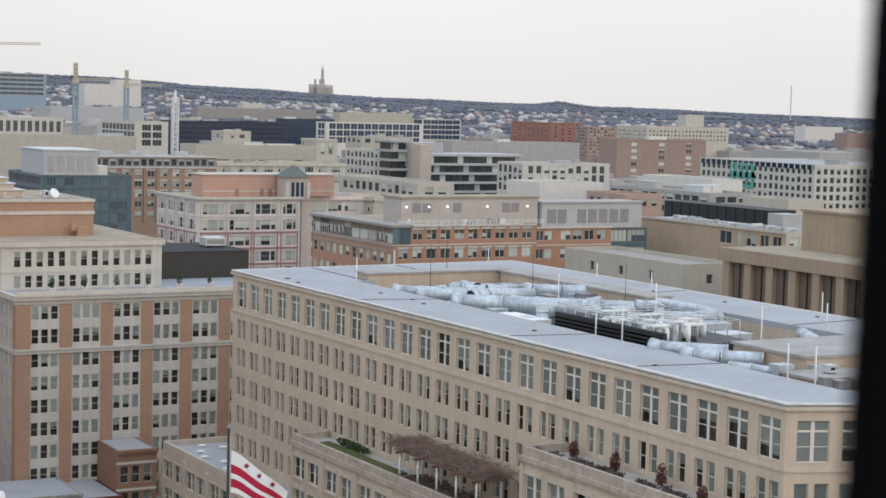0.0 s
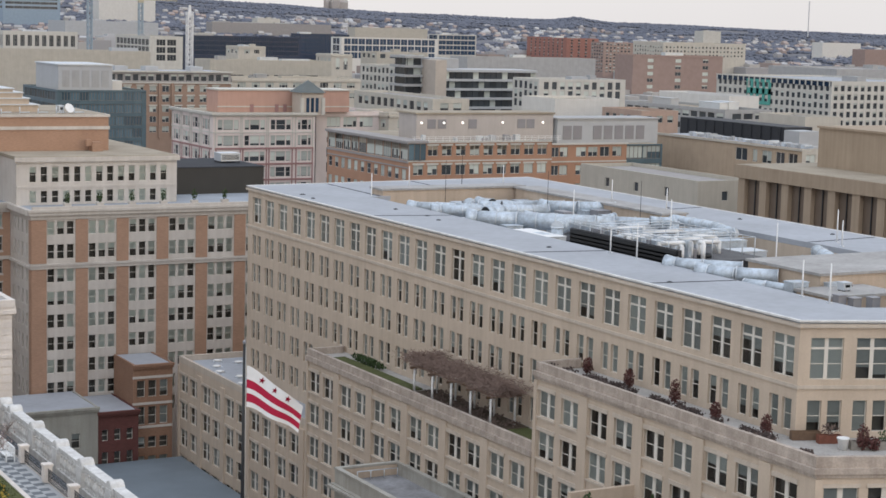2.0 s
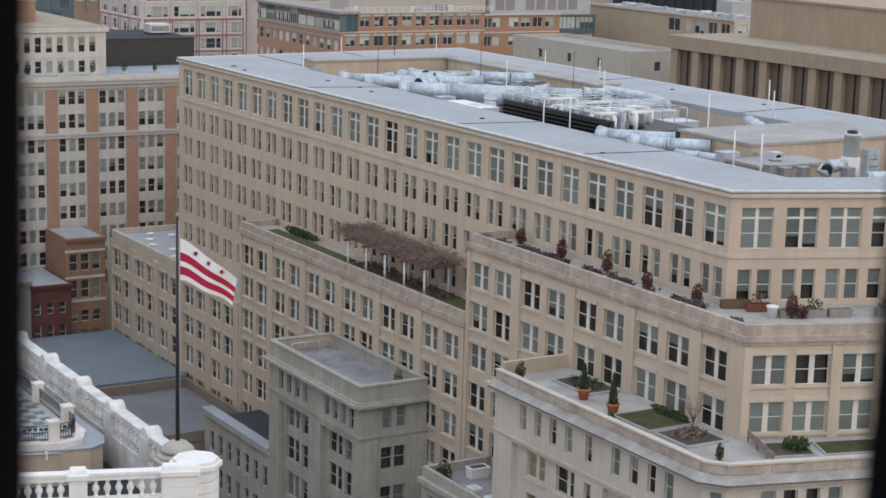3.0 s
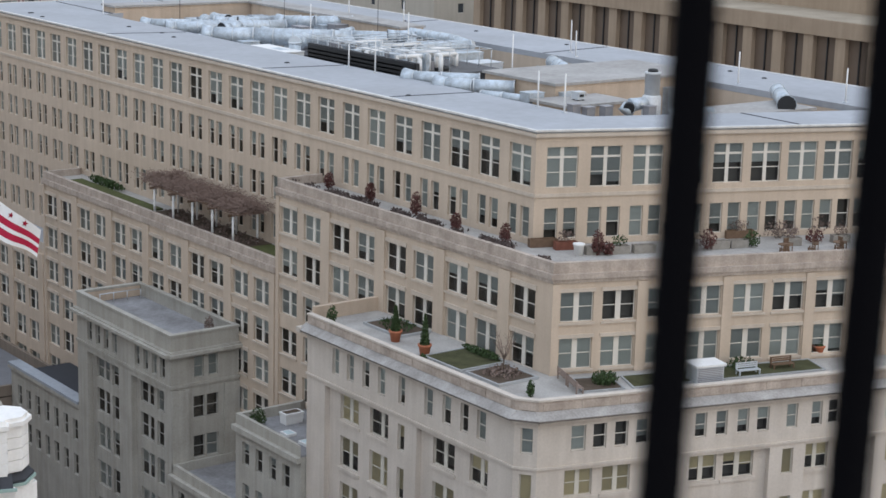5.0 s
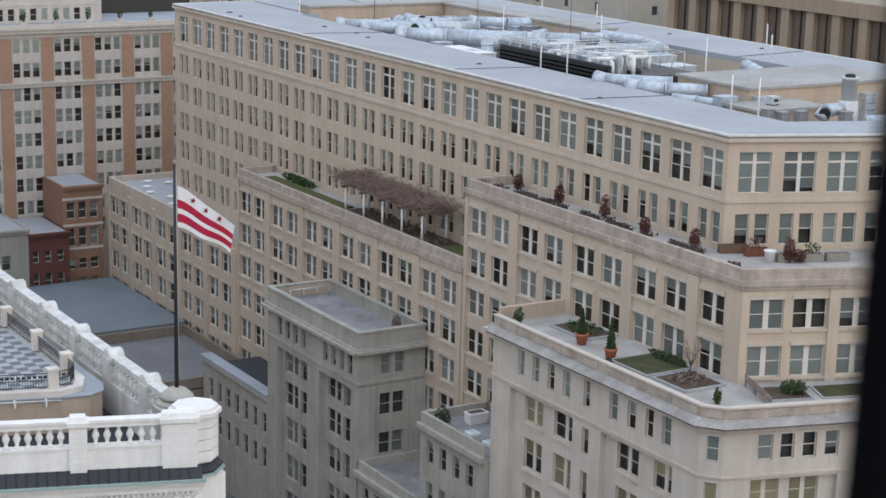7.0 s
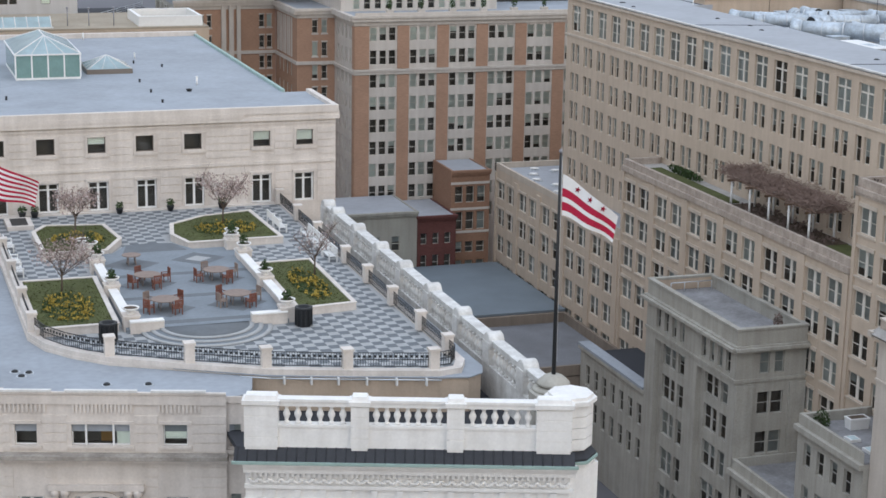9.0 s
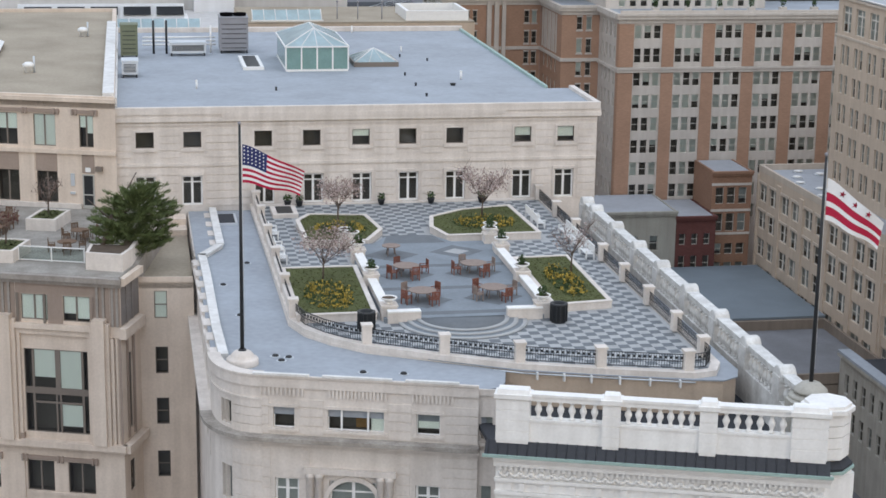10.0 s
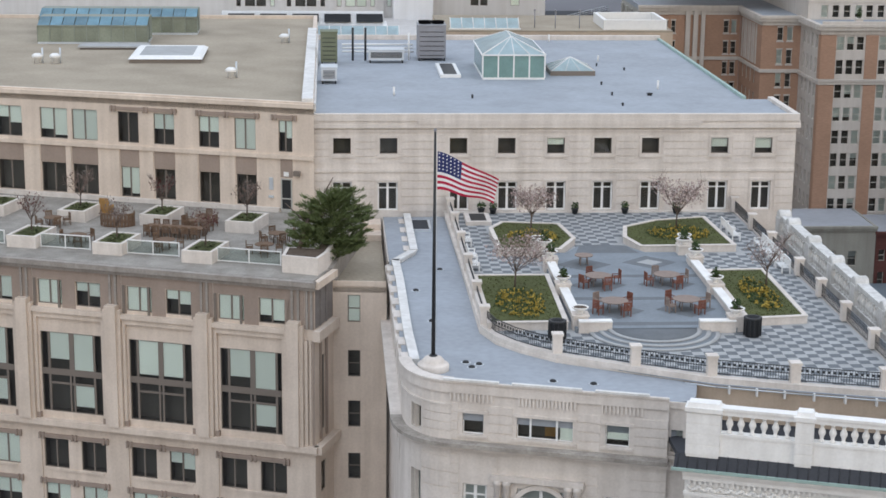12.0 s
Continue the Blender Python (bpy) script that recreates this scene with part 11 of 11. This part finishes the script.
hl.new(isl.outputs["Random Per Island"], ramp.inputs["Fac"])
hl.new(ramp.outputs["Color"], hn["Principled BSDF"].inputs["Base Color"])

RIDGE = [(30, 68), (47.4, 71), (49.8, 75), (52.5, 81), (56.1, 85), (57.2, 97), (57.9, 90), (60.6, 91), (64.2, 99), (66.9, 107), (68.7, 111), (70, 119), (71.4, 126), (74.8, 129), (120, 110)]


def ridge_height(az):
    for (a0, h0), (a1, h1) in zip(RIDGE, RIDGE[1:]):
        if a0 <= az <= a1:
            return h0 + (h1 - h0) * (az - a0) / (a1 - a0)
    return 75.0


def land(x, y):
    """The height of the ground: level near by, slowly rising city, then wooded hills."""
    d = math.hypot(x, y)
    az = math.degrees(math.atan2(y, x))
    if d < 500:
        return 0.0
    base = 0.012 * (min(d, 1700) - 500)
    if d > 1700:
        r = ridge_height(az) - 9
        t = min(1.0, (d - 1700) / 2600)
        t2 = t ** 0.85
        base = base + (r - base) * t2
        n = noise.noise((x / 320, y / 320, 0.3)) * 9 + noise.noise((x / 110, y / 110, 2.3)) * 3
        base += n * min(1, (d - 1700) / 800) * (1 if t < 0.95 else 0.5)
        if d > 4400:
            base -= (d - 4400) * 0.08
    return base


azs = [a for a in range(0, 40, 5)] + [40 + 0.6 * i for i in range(101)] + [a for a in range(101, 361, 7)] + [360]
rads = [0, 60, 250, 500, 800, 1100, 1400, 1700] + [1700 + 75 * i for i in range(1, 43)]
verts, faces = [], []
for r in rads:
    for a in azs:
        x, y = r * math.cos(radians(a)), r * math.sin(radians(a))
        verts.append((x, y, land(x, y) if 20 < a < 120 else 0.0))
k = len(azs)
for i in range(len(rads) - 1):
    for j in range(k - 1):
        faces.append((i * k + j, (i + 1) * k + j, (i + 1) * k + j + 1, i * k + j + 1))
me = bpy.data.meshes.new("ground")
me.from_pydata(verts, [], faces)
me.materials.append(HAZY_HILL)
tagged(new("ground", me), "ground sheet of city blocks rising to wooded hills", "ground", kind="structure")

crowd = random.Random(5)
ICO = bmesh.new()
bmesh.ops.create_icosphere(ICO, subdivisions=1, radius=1.0)
ICO_V = [v.co.copy() for v in ICO.verts]
ICO_F = [[v.index for v in f.verts] for f in ICO.faces]
ICO.free()
verts, faces = [], []
for i in range(42000):
    a = radians(crowd.uniform(43, 79))
    d = 1850 + 2650 * crowd.random() ** 0.75
    x, y = d * math.cos(a), d * math.sin(a)
    if noise.noise((x / 150, y / 150, 7.0)) < -0.22 and d < 4200:
        continue
    s, hgt = crowd.uniform(3.0, 7.0), crowd.uniform(2.0, 3.6)
    z = land(x, y) + hgt * 0.45
    o = len(verts)
    for v in ICO_V:
        j = crowd.uniform(0.7, 1.25)
        verts.append((x + v.x * s * j, y + v.y * s * j, z + v.z * hgt * j))
    faces += [[o + q for q in f] for f in ICO_F]
me = bpy.data.meshes.new("far_woods")
me.from_pydata(verts, [], faces)
me.materials.append(HAZY_WOODS)
tagged(new("far_woods", me), "bare winter woods over the far hills, tinted with blue-grey haze", "trees", kind="stuff")

verts, faces = [], []
for i in range(1800):
    a = radians(crowd.uniform(43, 79))
    d = 1500 + 1900 * crowd.random() ** 0.9
    x, y = d * math.cos(a), d * math.sin(a)
    w, q, hgt = crowd.uniform(2.5, 6.5), crowd.uniform(2.5, 5), crowd.uniform(2.5, 5.5)
    z = land(x, y)
    o = len(verts)
    verts += [(x - w, y - q, z - 3), (x + w, y - q, z - 3), (x + w, y + q, z - 3), (x - w, y + q, z - 3),
              (x - w, y - q, z + hgt), (x + w, y - q, z + hgt), (x + w, y + q, z + hgt), (x - w, y + q, z + hgt),
              (x - w * 0.9, y, z + hgt + 2.5), (x + w * 0.9, y, z + hgt + 2.5)]
    faces += [[o + c for c in f] for f in ((0, 1, 5, 4), (1, 2, 6, 5), (2, 3, 7, 6), (3, 0, 4, 7), (4, 5, 9, 8), (6, 7, 8, 9), (5, 6, 9), (7, 4, 8))]
for i in range(260):
    a = radians(crowd.uniform(42, 80))
    d = crowd.uniform(1000, 2000)
    x, y = d * math.cos(a), d * math.sin(a)
    w, q, hgt = crowd.uniform(6, 18), crowd.uniform(7, 16), crowd.uniform(8, 20)
    z = land(x, y)
    o = len(verts)
    tiers = [(w, q, z - 3, z + hgt), (w * 0.4, q * 0.4, z + hgt, z + hgt + crowd.uniform(1.5, 3.5))]
    for n, (tw, tq, z0, z1) in enumerate(tiers):
        verts += [(x - tw, y - tq, z0), (x + tw, y - tq, z0), (x + tw, y + tq, z0), (x - tw, y + tq, z0), (x - tw, y - tq, z1), (x + tw, y - tq, z1), (x + tw, y + tq, z1), (x - tw, y + tq, z1)]
        faces += [[o + 8 * n + c for c in f] for f in ((0, 1, 5, 4), (1, 2, 6, 5), (2, 3, 7, 6), (3, 0, 4, 7), (4, 5, 6, 7))]
me = bpy.data.meshes.new("far_houses")
me.from_pydata(verts, [], faces)
me.materials.append(HOUSE)
tagged(new("far_houses", me), "far houses and low blocks scattered among bare trees", "houses", kind="stuff")

# cathedral on the ridge
minster = thing("cathedral", 1833, 3890, 95, "pale stone cathedral with a tall tower on the ridge", "cathedral")
GS = material("weathered_cathedral_stone", (0.44, 0.40, 0.375), var=0.15, bump=0)
rot = pose(1833, 3890, 95, 0, 0, -29.6) @ Matrix.Scale(0.87, 4)


def minster_part(name, *boxes):
    bm = bmesh.new()
    for b in boxes:
        box(bm, *b[:6], m=rot, top=b[6] if len(b) > 6 else None)
    part(name, bm, GS, minster)


minster_part("nave", (-34, 30, -7, 7, 0, 18), (-34, 30, -7, 7, 18, 25, (2, 6.8)))
minster_part("transept", (-12, 8, -16, 16, 0, 20), (-12, 8, -16, 16, 20, 28, (9.8, 2)))
minster_part("crossing_tower", (-8, 6, -6, 6, 20, 40), (-3, 4, -4, 4, 40, 66), (-3, -1.5, -4, -2.5, 66, 76, (0.6, 0.6)), (2.5, 4, -4, -2.5, 66, 76, (0.6, 0.6)), (-0.5, 1.5, -1, 1, 66, 80, (0.8, 0.8)))
minster_part("west_towers", (-22, -17, -7, 7, 0, 40), (-36, -32, -7, 7, 0, 26))

# tower cranes and masts
# crane colours are muted, with the haze of distance mixed in
CRANE = material("hazy_crane_blue_steel", (0.33, 0.40, 0.46), rough=0.5, var=0.1, bump=0)
CRANE_YELLOW = material("hazy_crane_yellow_steel", (0.50, 0.46, 0.34), rough=0.5, var=0.1, bump=0)
MAST = material("white_mast_steel", (0.7, 0.7, 0.7), rough=0.5, var=0.1, bump=0)


def lattice(bm, m, length, half, step, t=0.35):
    """A square lattice boom along local z."""
    for sx in (-half, half):
        for sy in (-half, half):
            box(bm, sx - t / 2, sx + t / 2, sy - t / 2, sy + t / 2, 0, length, m=m)
    n = int(length / step)
    for i in range(n):
        z = i * step
        for s in (-half, half):
            for ax in (0, 1):
                a = Vector((-half, s, z)) if ax else Vector((s, -half, z))
                b = Vector((half, s, z + step)) if ax else Vector((s, half, z + step))
                if i % 2:
                    a.z, b.z = b.z, a.z
                q = (b - a).to_track_quat("Z", "Y").to_matrix().to_4x4()
                box(bm, -t / 3, t / 3, -t / 3, t / 3, 0, (b - a).length, m=m @ Matrix.Translation(a) @ q)


def tower_crane(x, y, z0, z1, jib, turn, label):
    ob = thing("tower_crane", x, y, z0, label, "crane")
    bm = bmesh.new()
    lattice(bm, Matrix.Translation((x, y, z0)), z1 - z0, 1.5, 4.0, 0.75)
    part("mast", bm, CRANE, ob)
    bm = bmesh.new()
    lattice(bm, Matrix.Translation((x, y, z1)), 12, 1.0, 3.0, 0.7)
    part("top_mast", bm, CRANE_YELLOW, ob)
    bm = bmesh.new()
    lattice(bm, Matrix.Translation((x, y, z1)) @ pose(0, 0, 0, 0, 0, turn) @ pose(0, 0, 0, 90, 0, 0), jib, 0.7, 3.0, 0.5)
    part("jib", bm, CRANE_YELLOW, ob)
    bm = bmesh.new()
    box(bm, x - 2, x + 2, y - 2, y + 2, z1 - 3, z1)
    part("cab", bm, CRANE_YELLOW, ob)
    return ob


tower_crane(405.7, 1287.6, 5, 87.5, 26, 60, "blue-grey tower crane with a yellow top over the far blocks")
tower_crane(489.9, 1417.8, 8, 85.4, 30, 80, "second blue-grey tower crane over the far blocks")
crane = thing("tower_crane", 120, 690, 0, "tower crane with a long pale jib reaching over the city", "crane")
bm = bmesh.new()
lattice(bm, Matrix.Translation((120, 690, 0)), 93, 1.0, 3.0, 0.4)
part("mast", bm, CRANE, crane)
bm = bmesh.new()
lattice(bm, look((120, 690, 93.2), (197.9, 671.4, 94.4)) @ pose(0, 0, 0, 180, 0, 0), 80, 0.35, 1.6, 0.22)
part("jib", bm, CRANE_YELLOW, crane)
rig = thing("construction_mast", 439.5, 1170, 8, "white lattice construction mast above the roofs", "mast")
bm = bmesh.new()
lattice(bm, Matrix.Translation((439.5, 1170, 8)), 68, 1.7, 3.5, 0.9)
box(bm, 438, 441, 1168.5, 1171.5, 72, 80.6, top=(1.0, 1.0))
part("mast", bm, MAST, rig)
radio = thing("radio_mast", 2256, 2676, 60, "thin far radio mast on the hills", "mast")
bm = bmesh.new()
lattice(bm, Matrix.Translation((2256, 2676, 50)), 79, 0.5, 6, 0.5)
part("mast", bm, MAST, radio)

# ---- checkered paving of the garden, last: dark tiles in the pale floor ----
TILE = 0.72
bm = bmesh.new()
h = TILE / 2 - 0.015
box(bm, -h, h, -h, h, 0, 0.012)
tile_mesh = mesh_of("tile", bm, SLATE)
tile_owner = thing("checkered_paving", 22, 120, ZD, "checkered dark and pale garden paving", "paving")


def in_poly(x, y, pts):
    c = False
    for (ax, ay), (bx, by) in zip(pts, pts[1:] + pts[:1]):
        if (ay > y) != (by > y) and x < (bx - ax) * (y - ay) / (by - ay) + ax:
            c = not c
    return c


clear = inset(deck, 0.7)
blocked = [[(10.3, 112.0), (16.2, 112.0), (16.2, 125.2), (10.3, 125.2)], [(13.0, 132.3), (18.0, 132.2), (19.8, 136.2), (19.2, 141.8), (13.0, 142.4)],
           [(24.0, 133.0), (32.2, 133.0), (31.8, 144.2), (27, 143.2), (23.6, 141), (23.1, 136.6)], [(27.4, 112.4), (32.5, 113), (32.6, 126.5), (27.5, 126.5)],
           [(16.0, 111.5), (27.2, 111.5), (27.6, 132.6), (24.4, 132.6), (23.3, 134.6), (19.4, 134.6), (18.3, 132.6), (16.0, 132.6)], [(17.0, 111.7), (18.5, 108.6), (21.4, 107.3), (24.3, 108.6), (25.8, 111.7)]]
near_tiles = 0
rest = bmesh.new()
for j in range(70):
    for i in range(36):
        if (i + j) % 2:
            continue
        x, y = 10.4 + TILE * i, 98.9 + TILE * j
        if not in_poly(x, y, clear) or any(in_poly(x, y, b) for b in blocked):
            continue
        if near_tiles < 300 and y < 118:
            part("tile", tile_mesh, (), tile_owner, "", Matrix.Translation((x, y, ZD)))
            near_tiles += 1
        else:
            box(rest, x - h, x + h, y - h, y + h, ZD, ZD + 0.012)
tagged(part("far_tiles", rest, SLATE, tile_owner), kind="stuff")
